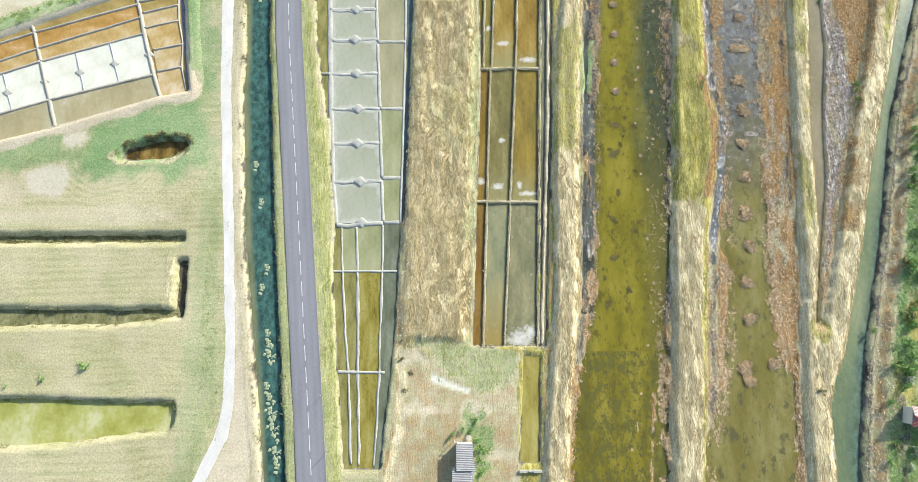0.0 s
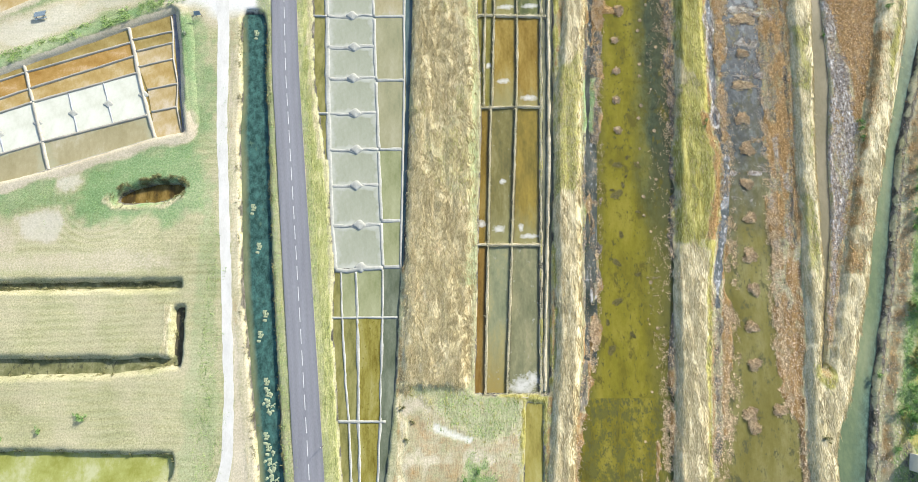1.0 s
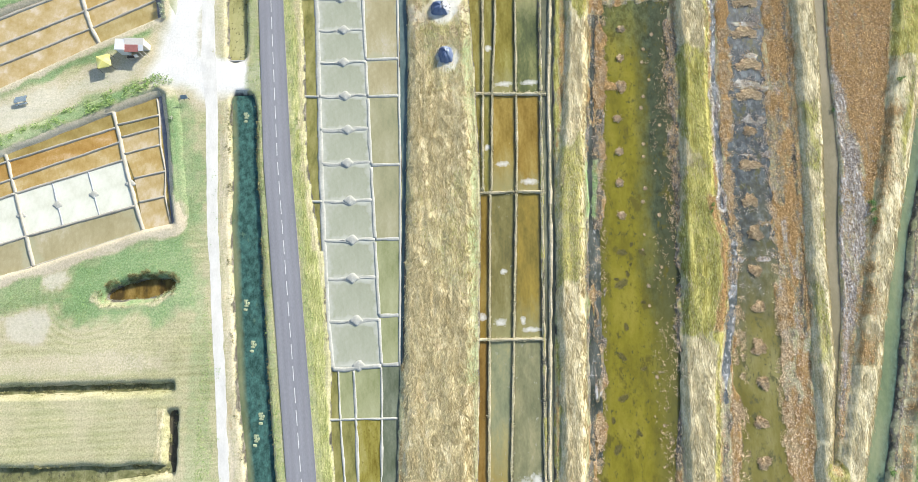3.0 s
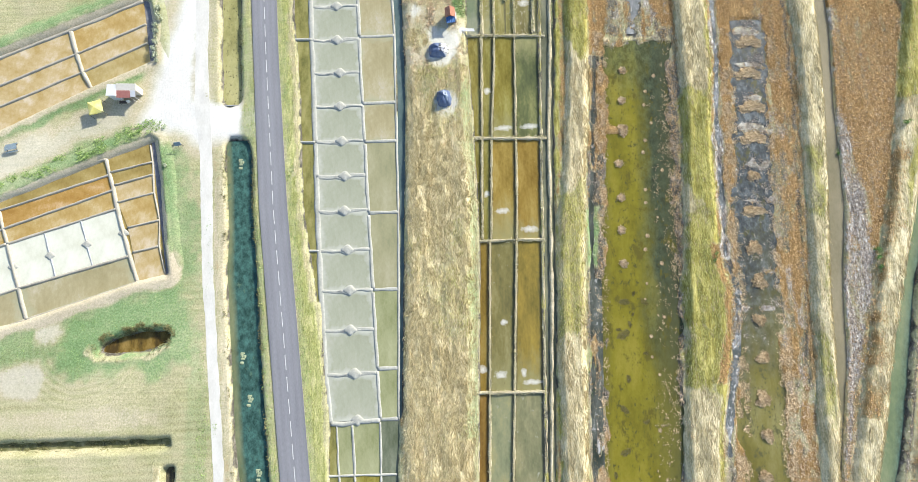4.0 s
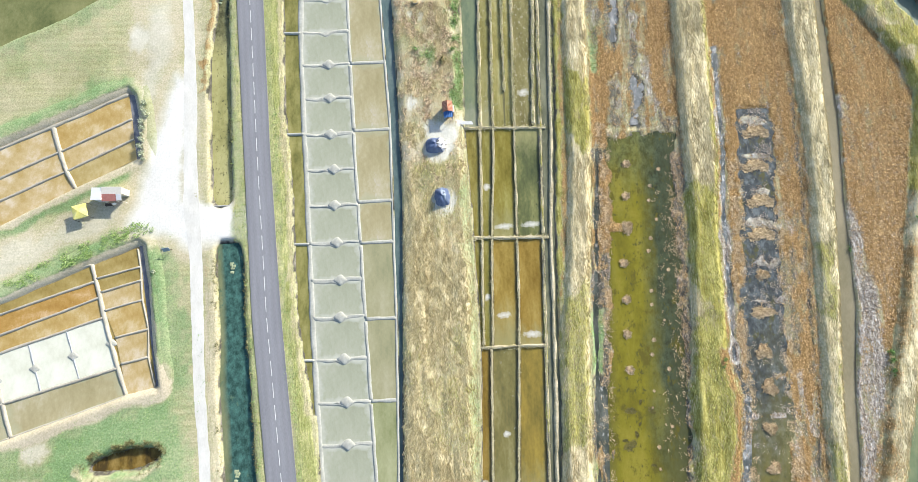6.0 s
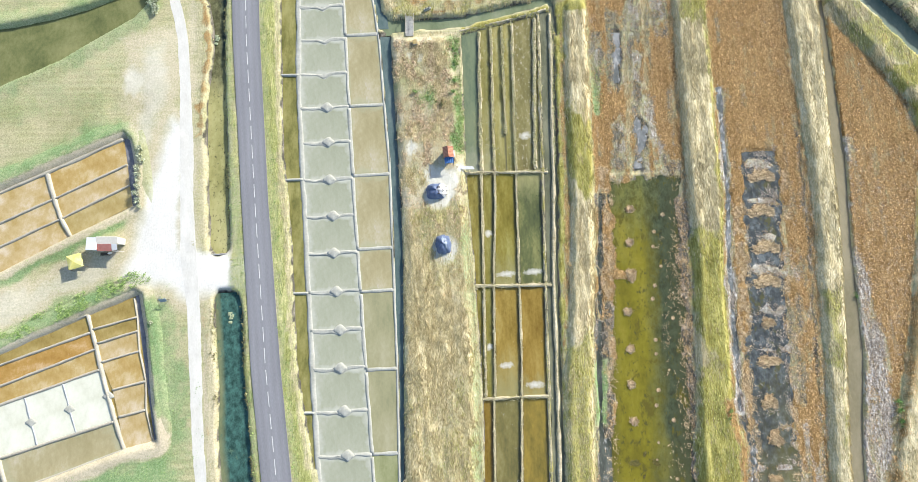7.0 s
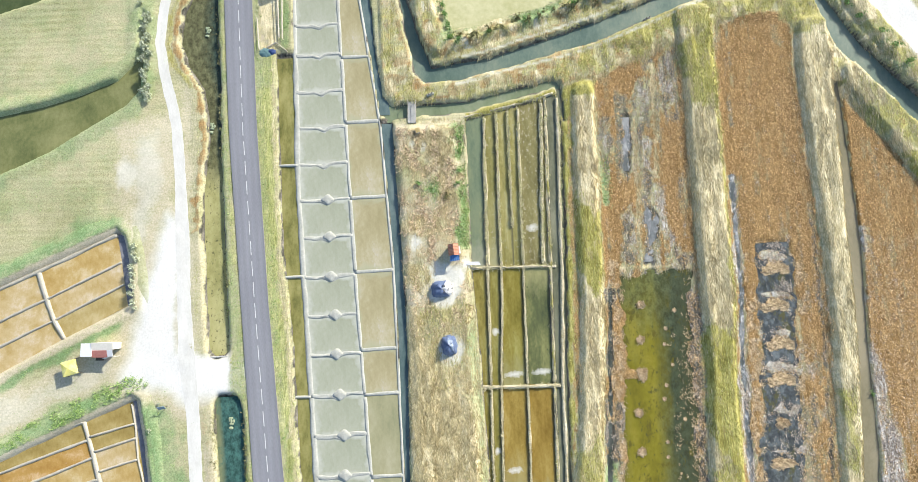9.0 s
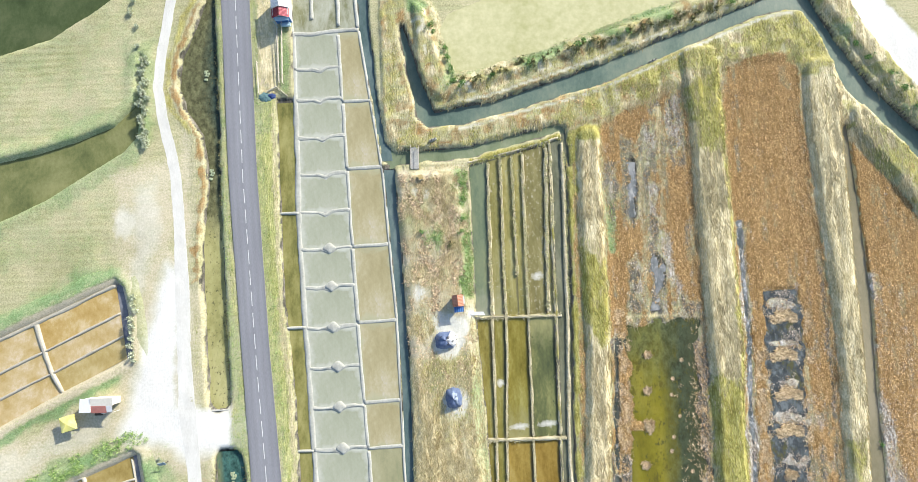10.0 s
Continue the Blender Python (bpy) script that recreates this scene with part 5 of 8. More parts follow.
for outline, depth, bank in ((pond_low, 1.6, 1.1), (ditch_top, 1.9, 1.1), (ditch_end, 2.0, 0.9), (ditch_mid, 1.9, 1.4), (pond_eye, 2.3, 1.7),
                             (pond_bend, 1.7, 1.2), (pond_far, 1.3, 1.5), (moat, 1.0, 0.8), (canal_west, 1.3, 1.0)):
    carve(inside(outline), depth, bank, 0.55 if outline in (ditch_top, ditch_end, ditch_mid) else 0.3 if outline in (pond_bend, pond_far) else 0.5, 0.2 if outline in (ditch_top, ditch_end, ditch_mid, pond_low, pond_bend, pond_far) else 0.8)
for outline in (basin_a, basin_b):
    rear = 58.5 - GY - (-62 - GX) * 0.33 + 3.0 if outline is basin_a else 106.5 - GY - (-68 - GX) * 0.45 + 2.5
    carve(inside(outline) + 0.35 + np.where(rear > 0, 0.0, 0.55), 1.25, 1.3, 0.15, 0.0)
    lay("dirt", 0.8 - np.abs(inside(outline) - 0.1) + 0.3 * w5, 0.8, 0.7)
heap(inside(yard) - 0.5, 0.05, 1.0, 0.0)
spit = strip([(35.0, -60), (36.6, -24.7), (38.6, -8)], [(36.8, -60), (38.6, -24.7), (40.2, -8)], -60, -7) + 1.3 * shore
HEIGHT = HEIGHT + 0.4 * ease(spit, 1.3) * (1 + 0.35 * wobble(GX, GY, 1.5, 68))
spit = np.maximum(spit, np.minimum(1.1 - np.abs(GY - 84.3 + (GX - 33) * 0.15), np.minimum(GX - 30.5, 37.4 - GX)) + 0.9 * wobble(GX, GY, 1.5, 165))
HEIGHT = np.where((spit > 0) & (GY > 0), np.maximum(HEIGHT, -0.5 + 0.35 * ease(spit, 0.8)), HEIGHT)
lay("brown", spit, 0.6, 1.0)
lay("straw", np.minimum(spit, 1.2 * w5 - 0.2), 0.8, 0.6)
HEIGHT = HEIGHT + 0.24 * ease(bars + 0.2, 1.2)
tall_cover = np.clip(COVER["straw"] + COVER["olive"], 0, 1) * ease(HEIGHT + 0.4, 0.4)
HEIGHT = HEIGHT + tall_cover * (0.12 * wobble(GX, GY, 1.0, 62, 9.0) + 0.14 * wobble(GX, GY, 1.7, 63, 7.0))
HEIGHT = HEIGHT + 0.09 * ease(strip(rough_l, rough_r, -0.5, 140) - 0.4, 1.0) * (wobble(GX, GY, 0.9, 66, 2.0) + wobble(GX, GY, 3.4, 67, 1.5))


def mesh_of(name, verts, faces, material, uv=None, smooth=True):
    me = bpy.data.meshes.new(name)
    me.from_pydata(verts if isinstance(verts, list) else np.asarray(verts).tolist(), [], faces if isinstance(faces, list) else np.asarray(faces).tolist())
    if uv is not None:
        layer = me.uv_layers.new(name="UVMap")
        layer.data.foreach_set("uv", np.asarray(uv, np.float32)[[l.vertex_index for l in me.loops]].ravel())
    me.materials.append(material)
    if smooth:
        me.polygons.foreach_set("use_smooth", np.ones(len(me.polygons), bool))
    me.update()
    return me


def grid_faces(rows, cols):
    k = np.arange((rows - 1) * cols).reshape(rows - 1, cols)[:, :-1].ravel()
    return np.stack([k, k + 1, k + cols + 1, k + cols], 1)


land = mesh_of("ground", np.stack([GX, GY, HEIGHT], -1).reshape(-1, 3), grid_faces(*GX.shape), LAND)
for key, w in COVER.items():
    land.attributes.new(key, "FLOAT", "POINT").data.foreach_set("value", w.ravel().astype(np.float32))
tagged(new("ground", land), "flat coastal marsh with dry grass, mud, salt and sunken ponds", "ground", kind="structure")


def level(x, y):
    """The land's height at places."""
    x, y = np.atleast_1d(np.asarray(x, float)), np.atleast_1d(np.asarray(y, float))
    i, j = np.clip(np.searchsorted(gx, x) - 1, 0, len(gx) - 2), np.clip(np.searchsorted(gy, y) - 1, 0, len(gy) - 2)
    fx, fy = (x - gx[i]) / (gx[i + 1] - gx[i]), (y - gy[j]) / (gy[j + 1] - gy[j])
    return (HEIGHT[j, i] * (1 - fx) + HEIGHT[j, i + 1] * fx) * (1 - fy) + (HEIGHT[j + 1, i] * (1 - fx) + HEIGHT[j + 1, i + 1] * fx) * fy


# ---- road, track and open water ----
def ribbon(name, left, right, y0, y1, z, material, label, category, step=1.0, cols=2, jag=0.0, lift=None, skirt=0.0):
    """A strip of surface between two edges, with its own u across and v along."""
    ys = np.arange(y0, y1 + step / 2, step)
    l, r = at_y(left, ys), at_y(right, ys)
    if jag:
        l, r = l + jag * wobble(l, ys, 1.3, 31) + jag * wobble(l, ys, 4, 32), r + jag * wobble(r, ys, 1.3, 33) + jag * wobble(r, ys, 4, 34)
    u = np.linspace(0, 1, cols)
    x, y = l[:, None] * (1 - u) + r[:, None] * u, np.repeat(ys[:, None], cols, 1)
    zz = np.full(x.shape, z) if lift is None else level(x.ravel(), y.ravel()).reshape(x.shape) + lift
    if skirt:
        x, y = np.column_stack([x[:, 0], x, x[:, -1]]), np.column_stack([y[:, 0], y, y[:, -1]])
        zz = np.column_stack([zz[:, 0] - skirt, zz, zz[:, -1] - skirt])
        u = np.concatenate([[0], u, [1]])
    uv = np.stack([np.repeat(u[None], len(ys), 0), np.repeat(((ys - y0) / (y1 - y0))[:, None], len(u), 1)], -1).reshape(-1, 2)
    ob = new(name, mesh_of(name, np.stack([x, y, zz], -1).reshape(-1, 3), grid_faces(*x.shape), material, uv, smooth=not skirt))
    return tagged(ob, label, category, kind="structure")


road = ribbon("road", road_l, road_r, -60, 236, 0.16, ASPHALT, "grey asphalt country road with a dashed white centre line", "road", 3.0, 5, skirt=0.5)
ribbon("track", track_l, track_r, -60, 208, 0, GRAVEL, "narrow white gravel farm track", "track", 0.7, 4, 0.10, lift=0.02, skirt=0.3)


def sheet(name, outline, z, material, label):
    """A level pool within an outline, sunk below its banks."""
    bm = bmesh.new()
    bm.faces.new([bm.verts.new((x, y, z)) for x, y in outline])
    bmesh.ops.triangulate(bm, faces=bm.faces[:])
    me = bpy.data.meshes.new(name)
    bm.to_mesh(me)
    bm.free()
    for p in me.polygons:
        if p.normal.z < 0:
            p.flip()
    me.materials.append(material)
    return tagged(new(name, me), label, "water", kind="structure")


def shifted(edge, by):
    return [(x + by, y) for x, y in edge]


ribbon("water", shifted(chan1_l, -0.5), shifted(chan1_r, 0.5), -60, 85, -0.8, DITCH_WATER, "dark green roadside channel with floating weed", "water", 4, 4)
ribbon("water", shifted(chan2_l, -0.6), shifted(chan2_r, 0.6), 91, 212, -0.95, CHANNEL_WATER, "dark green channel between track and road", "water", 3, 4)
ribbon("water", vditch_l, pan_l, 48, 157.5, -0.45, OLIVE_WATER, "narrow olive brown ditch beside the salt pans", "water", 4, 3)
ribbon("water", shifted(pan_r, 0.2), shifted(rough_l, 0.75), 24, 142, -0.5, PAN_DITCH, "narrow blue green ditch beside the salt pans", "water", 4, 3)
ribbon("water", shifted(gold_r, 0.4), shifted(gditch, 1.2), -1.8, 145, -0.5, GREY_DITCH, "narrow grey ditch beside the golden basins", "water", 4, 3)
ribbon("water", shifted(pond_i_l, -2.5), shifted(pond_i_r, 3), -2.5, 107, -0.36, MARSH_WATER, "shallow yellow olive marsh pond with dark weed", "water", 4, 6)
ribbon("water", shifted(pond_i_l, -2.5), shifted(pond_i_r, 3), -58.5, -2.5, -0.36, STREAKY_WATER, "shallow olive marsh pond streaked with dark weed", "water", 4, 6)
ribbon("water", [(36.5, 127), (37, 140)], [(40.4, 127), (40.6, 140)], 127, 140, -0.40, PUDDLE_WATER, "small grey puddle among the marsh plants", "water", 3, 3)
ribbon("water", [(39.4, 107), (40.4, 119)], [(43.8, 107), (44.4, 119)], 107.2, 119, -0.40, PUDDLE_WATER, "grey flooded furrow among the marsh plants", "water", 3, 3)
ribbon("water", [(49.4, 137), (49.6, 142)], [(51.3, 137), (51.4, 142)], 137.5, 142, -0.40, PUDDLE_WATER, "small grey puddle beside the dike", "water", 2, 3)
ribbon("water", shifted(pond_k_l, -3.0), shifted(pond_k_r, 2.6), -58, 112, -0.36, GREY_WATER, "shallow grey marsh pond with plant islands", "water", 4, 6)
ribbon("water", shifted(bank_j_r, 0.3), shifted(bank_j_r, 2.3), 15, 125, -0.33, FURROW_WATER, "thin wet furrow crusted with salt", "water", 3, 3)
ribbon("water", shifted(bank_h_r, 0.2), shifted(bank_h_r, 3.2), 4, 103, -0.33, FURROW_DARK, "thin dark furrow with salt crust along a dike", "water", 3, 3)
ribbon("water", shifted(bank_l_r, -0.4), shifted(canal_n_r, 0.4), -1, 146, -0.62, BROWN_WATER, "narrow straight brown canal", "water", 4, 4)
ribbon("water", shifted(bank_m_r, -0.3), shifted(canal_r_r, 0.3), -58, 123, -0.75, GREEN_CANAL, "wide blue green canal along the dike", "water", 4, 5)
sheet("water", pond_low, -1.1, GREEN_WATER, "bright yellow green algae pond")
sheet("water", ditch_top, -1.25, WEEDY_WATER, "olive water in a mown field ditch")
sheet("water", ditch_end, -1.3, BLACK_WATER, "dark water at the end of a field ditch")
sheet("water", ditch_mid, -1.25, WEEDY_WATER, "olive water in a broad field ditch")
sheet("water", pond_eye, -1.55, EYE_WATER, "small eye shaped brown pond in grass")
sheet("water", pond_bend, -0.85, POND_WATER, "still olive pond round a field corner")
sheet("water", pond_far, -0.8, DARK_POND, "dark green pond beyond the field")
sheet("water", moat, -0.6, GREY_GREEN, "narrow grey green moat round the basins")
ribbon("water", shifted(pan_r, 0.2), shifted(pan_r, 2.6), 142, 212, -0.54, PAN_DITCH, "dark blue ditch beside the upper salt pans", "water", 4, 3)
sheet("water", canal_west, -0.8, CANAL_WATER, "blue green canal bending round the marsh")
sheet("water", basin_a, -0.9, BROWN_ORANGE, "brown brine on the floor of a walled basin")
sheet("water", flat_field, 0.16, speckled("pale_flat", (0.44, 0.425, 0.20), (0.66, 0.62, 0.37), 0.7, 0.8, bumped=0.1, span=0.15), "pale yellow green flooded field")


# ---- builders for things ----
def thing(name, at, label, category, group="", kind="", turn=0.0):
    ob = new(name)
    ob.matrix_basis = pose(*at, 0, 0, turn)
    return tagged(ob, label, category, group, kind)


def part(name, source, material, parent, label=""):
    """Links a bmesh or a mesh as one part, in its parent's own space."""
    if isinstance(source, bmesh.types.BMesh):
        me = bpy.data.meshes.new(name)
        source.to_mesh(me)
        source.free()
        me.materials.append(material)
    else:
        me = source
    ob = new(name, me)
    ob.parent = parent
    return tagged(ob, label)


def box(sx, sy, sz, at=(0, 0, 0), bevel=0.02, turn=(0, 0, 0)):
    bm = bmesh.new()
    bmesh.ops.create_cube(bm, size=1.0, matrix=pose(*at, *turn) @ Matrix.Diagonal((sx, sy, sz, 1)))
    if bevel:
        bmesh.ops.bevel(bm, geom=bm.edges[:], offset=bevel, segments=1, affect="EDGES")
    return bm


def rod(a, b, r, sides=8, r2=None):
    a, b = Vector(a), Vector(b)
    bm = bmesh.new()
    m = Matrix.Translation((a + b) / 2) @ (b - a).to_track_quat("Z", "Y").to_matrix().to_4x4()
    bmesh.ops.create_cone(bm, cap_ends=True, segments=sides, radius1=r, radius2=r if r2 is None else r2, depth=(b - a).length, matrix=m)
    return bm


def resample(points, step):
    p = np.array(points, float)
    s = np.concatenate([[0], np.cumsum(np.hypot(*np.diff(p, axis=0).T))])
    n = max(2, int(s[-1] / step) + 1)
    k = np.linspace(0, s[-1], n)
    return np.stack([np.interp(k, s, p[:, 0]), np.interp(k, s, p[:, 1])], 1)


def cover_at(key, x, y):
    i, j = np.clip(np.searchsorted(gx, x) - 1, 0, len(gx) - 2), np.clip(np.searchsorted(gy, y) - 1, 0, len(gy) - 2)
    return COVER[key][j, i]


def bank_mesh(points, material, seed=0):
    """A grassy shoulder: steep towards the basin on its right, running out gently on the other side."""
    p = resample(points, 1.1)
    d = np.gradient(p, axis=0)
    d /= np.hypot(*d.T)[:, None] + 1e-9
    out = np.stack([-d[:, 1], d[:, 0]], 1)
    end = np.minimum(1, np.minimum(np.arange(len(p)), np.arange(len(p))[::-1]) / 4.0)
    rows = []
    for n, (k, z) in enumerate(((-1.35, -1.15), (-0.75, -0.5), (-0.15, 0.12), (0.6, 0.3), (1.5, 0.31), (2.5, 0.2), (3.5, -0.2))):
        xy = p + out * (k + 0.14 * wobble(p[:, 0], p[:, 1], 1.9, seed + n) + 0.1 * wobble(p[:, 0], p[:, 1], 5.0, seed))[:, None]
        rows.append(np.column_stack([xy, np.where(z > 0, (z + 0.06 * wobble(p[:, 0], p[:, 1], 2.3, seed + 3 + n)) * end, z)]))
    v = np.stack(rows, 1)
    me = mesh_of("bank", v.reshape(-1, 3), grid_faces(*v.shape[:2]), material)
    flat = v.reshape(-1, 3)
    for key in COVER:
        w = cover_at(key, flat[:, 0], flat[:, 1])
        inner = np.tile(np.arange(v.shape[1]) < 3, len(v))
        w = np.where(inner, 0.85 if key == "dirt" else 0.0, np.maximum(w, 0.42) if key == "green" else w * 0.6)
        me.attributes.new(key, "FLOAT", "POINT").data.foreach_set("value", w.astype(np.float32))
    return me


def bund_mesh(points, width, top, foot, material, seed=0, step=0.55, uneven=0.14):
    """A low rounded wall of earth along a line of (x, y)."""
    p = resample(points, step)
    d = np.gradient(p, axis=0)
    d /= np.hypot(*d.T)[:, None] + 1e-9
    side = np.stack([d[:, 1], -d[:, 0]], 1)
    w = width * (1 + uneven * wobble(p[:, 0], p[:, 1], 1.7, 40 + seed) + uneven * wobble(p[:, 0], p[:, 1], 5.0, 41 + seed)) / 2
    p = p + side * (uneven * 0.6 * width * wobble(p[:, 0], p[:, 1], 3.1, 42 + seed))[:, None]
    h = top + 0.05 * wobble(p[:, 0], p[:, 1], 2.1, 43 + seed)
    rows = []
    for n, (k, z) in enumerate(((-1.3, 0.0), (-1.0, 0.52), (-0.72, 0.90), (-0.3, 1.0), (0.2, 0.98), (0.68, 0.88), (1.0, 0.5), (1.3, 0.0))):
        crumble = uneven * (0.5 * wobble(p[:, 0], p[:, 1], 0.8, 300 + n + seed) + 0.4 * wobble(p[:, 0], p[:, 1], 2.4, 320 + n + seed))
        xy = p + side * (k * w + crumble * width)[:, None]
        slump = 0.05 * wobble(p[:, 0], p[:, 1], 1.1, 340 + n + seed) * (0.2 < z) * min(1.0, 4 * uneven)
        rows.append(np.column_stack([xy, foot + (h - foot) * z + slump]))
    v = np.stack(rows, 1)
    n, c = v.shape[:2]
    faces = [tuple(int(i) for i in f) for f in grid_faces(n, c)[:, ::-1]]
    faces += [tuple(range(c)), tuple((n - 1) * c + i for i in reversed(range(c)))]
    return mesh_of("bund", v.reshape(-1, 3), faces, material)


def slab_mesh(name, corners, z, material, thick=0.05, cut=4):
    """A level panel of water between four corners, with a little depth."""
    a, b, c, d = (np.array(q, float) for q in corners)
    u = np.linspace(0, 1, cut)
    g = np.array([[(1 - s) * ((1 - t) * a + t * b) + s * ((1 - t) * d + t * c) for t in u] for s in u])
    v = np.dstack([g, np.full(g.shape[:2], z)]).reshape(-1, 3)
    uv = np.stack(np.meshgrid(u, u), -1).reshape(-1, 2)
    return mesh_of(name, v, grid_faces(cut, cut), material, uv)


def bund(points, width, top, foot, material, label, group="", seed=0, **k):
    ob = new("bund", bund_mesh(points, width, top, foot, material, seed, **k))
    return tagged(ob, label, "bund", group)


def along(edge, y0, y1, shift=0.0):
    ys = np.concatenate([[y0], [y for _, y in edge if y0 < y < y1], [y1]])
    return [(float(x) + shift, float(y)) for x, y in zip(at_y(edge, ys), ys)]


def mound_mesh(material, rx=1.05, ry=1.25, tall=0.28):
    """A flat-topped diamond of raked clay."""
    bm = bmesh.new()
    rings = []
    for k, z in ((1.0, -0.2), (0.86, tall * 0.6), (0.6, tall), (0.25, tall + 0.05)):
        ring = []
        for i in range(16):
            a = 2 * math.pi * i / 16
            r = k * (0.72 + 0.28 * abs(math.cos(2 * a)) ** 2) * (1 + 0.06 * math.sin(5 * a + 3 * k))
            ring.append(bm.verts.new((r * rx * math.cos(a), r * ry * math.sin(a), z)))
        rings.append(ring)
    for lo, hi in zip(rings, rings[1:]):
        for i in range(16):
            bm.faces.new((lo[i], lo[(i + 1) % 16], hi[(i + 1) % 16], hi[i]))
    bm.faces.new(rings[-1])
    me = bpy.data.meshes.new("mound")
    bm.to_mesh(me)
    bm.free()
    me.materials.append(material)
    me.polygons.foreach_set("use_smooth", np.ones(len(me.polygons), bool))
    return me


# ---- salt pans beside the road ----
PAN_ROWS = [24.2, 33.4, 42.2, 50.4, 59.0, 67.5, 75.2, 83.2, 91.3, 99.3, 107.3, 115.7, 123.7, 131.6, 139.7, 147.9, 156.4, 163.5, 172.0]
SIDE_ROWS = [24.4, 34.3, 50.5, 67.0, 83.0, 92.0, 108.1, 123.9, 140.7, 155.7, 171.6]
MOUND = mound_mesh(CLAY, 1.6, 1.3, 0.2)
for i, (y0, y1) in enumerate(zip(PAN_ROWS, PAN_ROWS[1:])):
    l0, l1, m0, m1 = (float(at_y(e, y)) for e, y in ((pan_l, y0), (pan_l, y1), (pan_m, y0), (pan_m, y1)))
    cx, cy = (l0 + m0 + l1 + m1) / 4, (y0 + y1) / 2
    pan = thing("salt_pan", (cx, cy, -0.4), "square salt pan of still grey green water with clay edges", "salt pan", "salt pans beside the road")
    loc = lambda pts: [(x - cx, y - cy) for x, y in pts]
    part("water", slab_mesh("water", loc([(l0, y0), (m0, y0), (m1, y1), (l1, y1)]), 0.0, PAN_WATER), PAN_WATER, pan)
    f = 0.54 + 0.02 * math.sin(i * 2.3)
    mx = l0 + f * (m0 - l0)
    if i:
        sag = [(l0, y0 + 0.1), (l0 + 2.5, y0 - 0.15), (mx - 1.4, y0 - 0.1), (mx, y0 - 0.75), (mx + 1.5, y0 + 0.15), (m0 - 2.0, y0 + 0.25), (m0, y0 + 0.2)]
        part("bund", bund_mesh(loc(sag), 0.72, 0.11, -0.07, CLAY, i, uneven=0.22), CLAY, pan)
        mound = part("mound", MOUND, CLAY, pan)
        mound.location = (mx - cx, y0 - cy + (0.15 if y0 < 128 else -0.5), 0.05 if y0 < 128 else -0.17)
        mound.scale = (1, 1, 1) if y0 < 128 else (1.15, 1.1, 0.8)
    else:
        part("bund", bund_mesh(loc([(l0, y0 - 0.3), (l0 + 3, y0 - 0.6), (mx, y0 - 0.1), (m0, y0)]), 0.8, 0.2, -0.07, CLAY, i), CLAY, pan)
        mound = part("mound", MOUND, CLAY, pan)
        mound.location = (mx - cx, y0 - cy + 0.2, 0.0)
for i, (y0, y1) in enumerate(zip(SIDE_ROWS, SIDE_ROWS[1:])):
    m0, m1, r0, r1 = (float(at_y(e, y)) for e, y in ((pan_m, y0), (pan_m, y1), (pan_r, y0), (pan_r, y1)))
    cx, cy = (m0 + r0 + m1 + r1) / 4, (y0 + y1) / 2
    loc = lambda pts: [(x - cx, y - cy) for x, y in pts]
    pan = thing("feeder_pan", (cx, cy, -0.42), "long shallow feeder pan of beige water beside the salt pans", "salt pan", "feeder pans")
    mat = BEIGE_WATER if i > 3 else OLIVE_PALE if i < 2 else BEIGE_OLIVE
    part("water", slab_mesh("water", loc([(m0, y0), (r0, y0), (r1, y1), (m1, y1)]), 0.0, mat), mat, pan)
    part("bund", bund_mesh(loc([(m0, y0), (r0, y0 + 0.1)]), 0.72, 0.14, -0.07, CLAY, 60 + i), CLAY, pan)
bund(along(pan_l, 23.9, 172.2), 1.1, -0.26, -0.56, CLAY, "long pale clay wall along the salt pans", "long clay walls", 1, uneven=0.14)
for a, b in zip(SIDE_ROWS, SIDE_ROWS[1:]):
    mid = (a + b) / 2 + 2
    bund(along(pan_m, a + 0.2, b - 0.5), 0.72, -0.27, -0.56, CLAY, "pale clay wall between two rows of pans", "inner clay walls", int(a))
bund(along(pan_r, 24.2, 171.8), 0.5, -0.28, -0.56, CLAY, "long pale clay wall beside the blue ditch", "long clay walls", 3, step=1.4)
bund([(-33.6, 171.8), (-29, 171.5), (-24, 172.0), (-18.8, 172.2)], 1.0, -0.26, -0.56, CLAY, "broad clay wall at the end of the pans", "cross walls", 4)
bund([(-33.7, 172), (-34.5, 212)], 1.1, -0.1, -0.56, CLAY, "long pale clay wall along the salt pans", "long clay walls", 5)
for x0, x1 in ((-29.1, -29.5), (-23.2, -24.0)):
    bund([(x0, 175.0 if x0 < -25 else 173.2), (x1, 212)], 0.8, -0.15, -0.56, CLAY, "clay wall between muddy pans", "inner clay walls", 6)
bund([(-19.0, 172.5), (-21.3, 212)], 0.7, -0.18, -0.56, CLAY, "long pale clay wall beside the blue ditch", "long clay walls", 7)
for x0, x1, x2, x3 in ((-33.4, -29.2, -29.6, -34.4), (-29.2, -23.2, -24.0, -29.6), (-23.2, -19.0, -21.2, -24.0)):
    pan = thing("feeder_pan", (0, 0, -0.42), "shallow pan of cloudy olive water with mud", "salt pan", "feeder pans")
    part("water", slab_mesh("water", [(x0, 171.8), (x1, 171.8), (x2, 212), (x3, 212)], 0.0, CLOUDY), CLOUDY, pan)

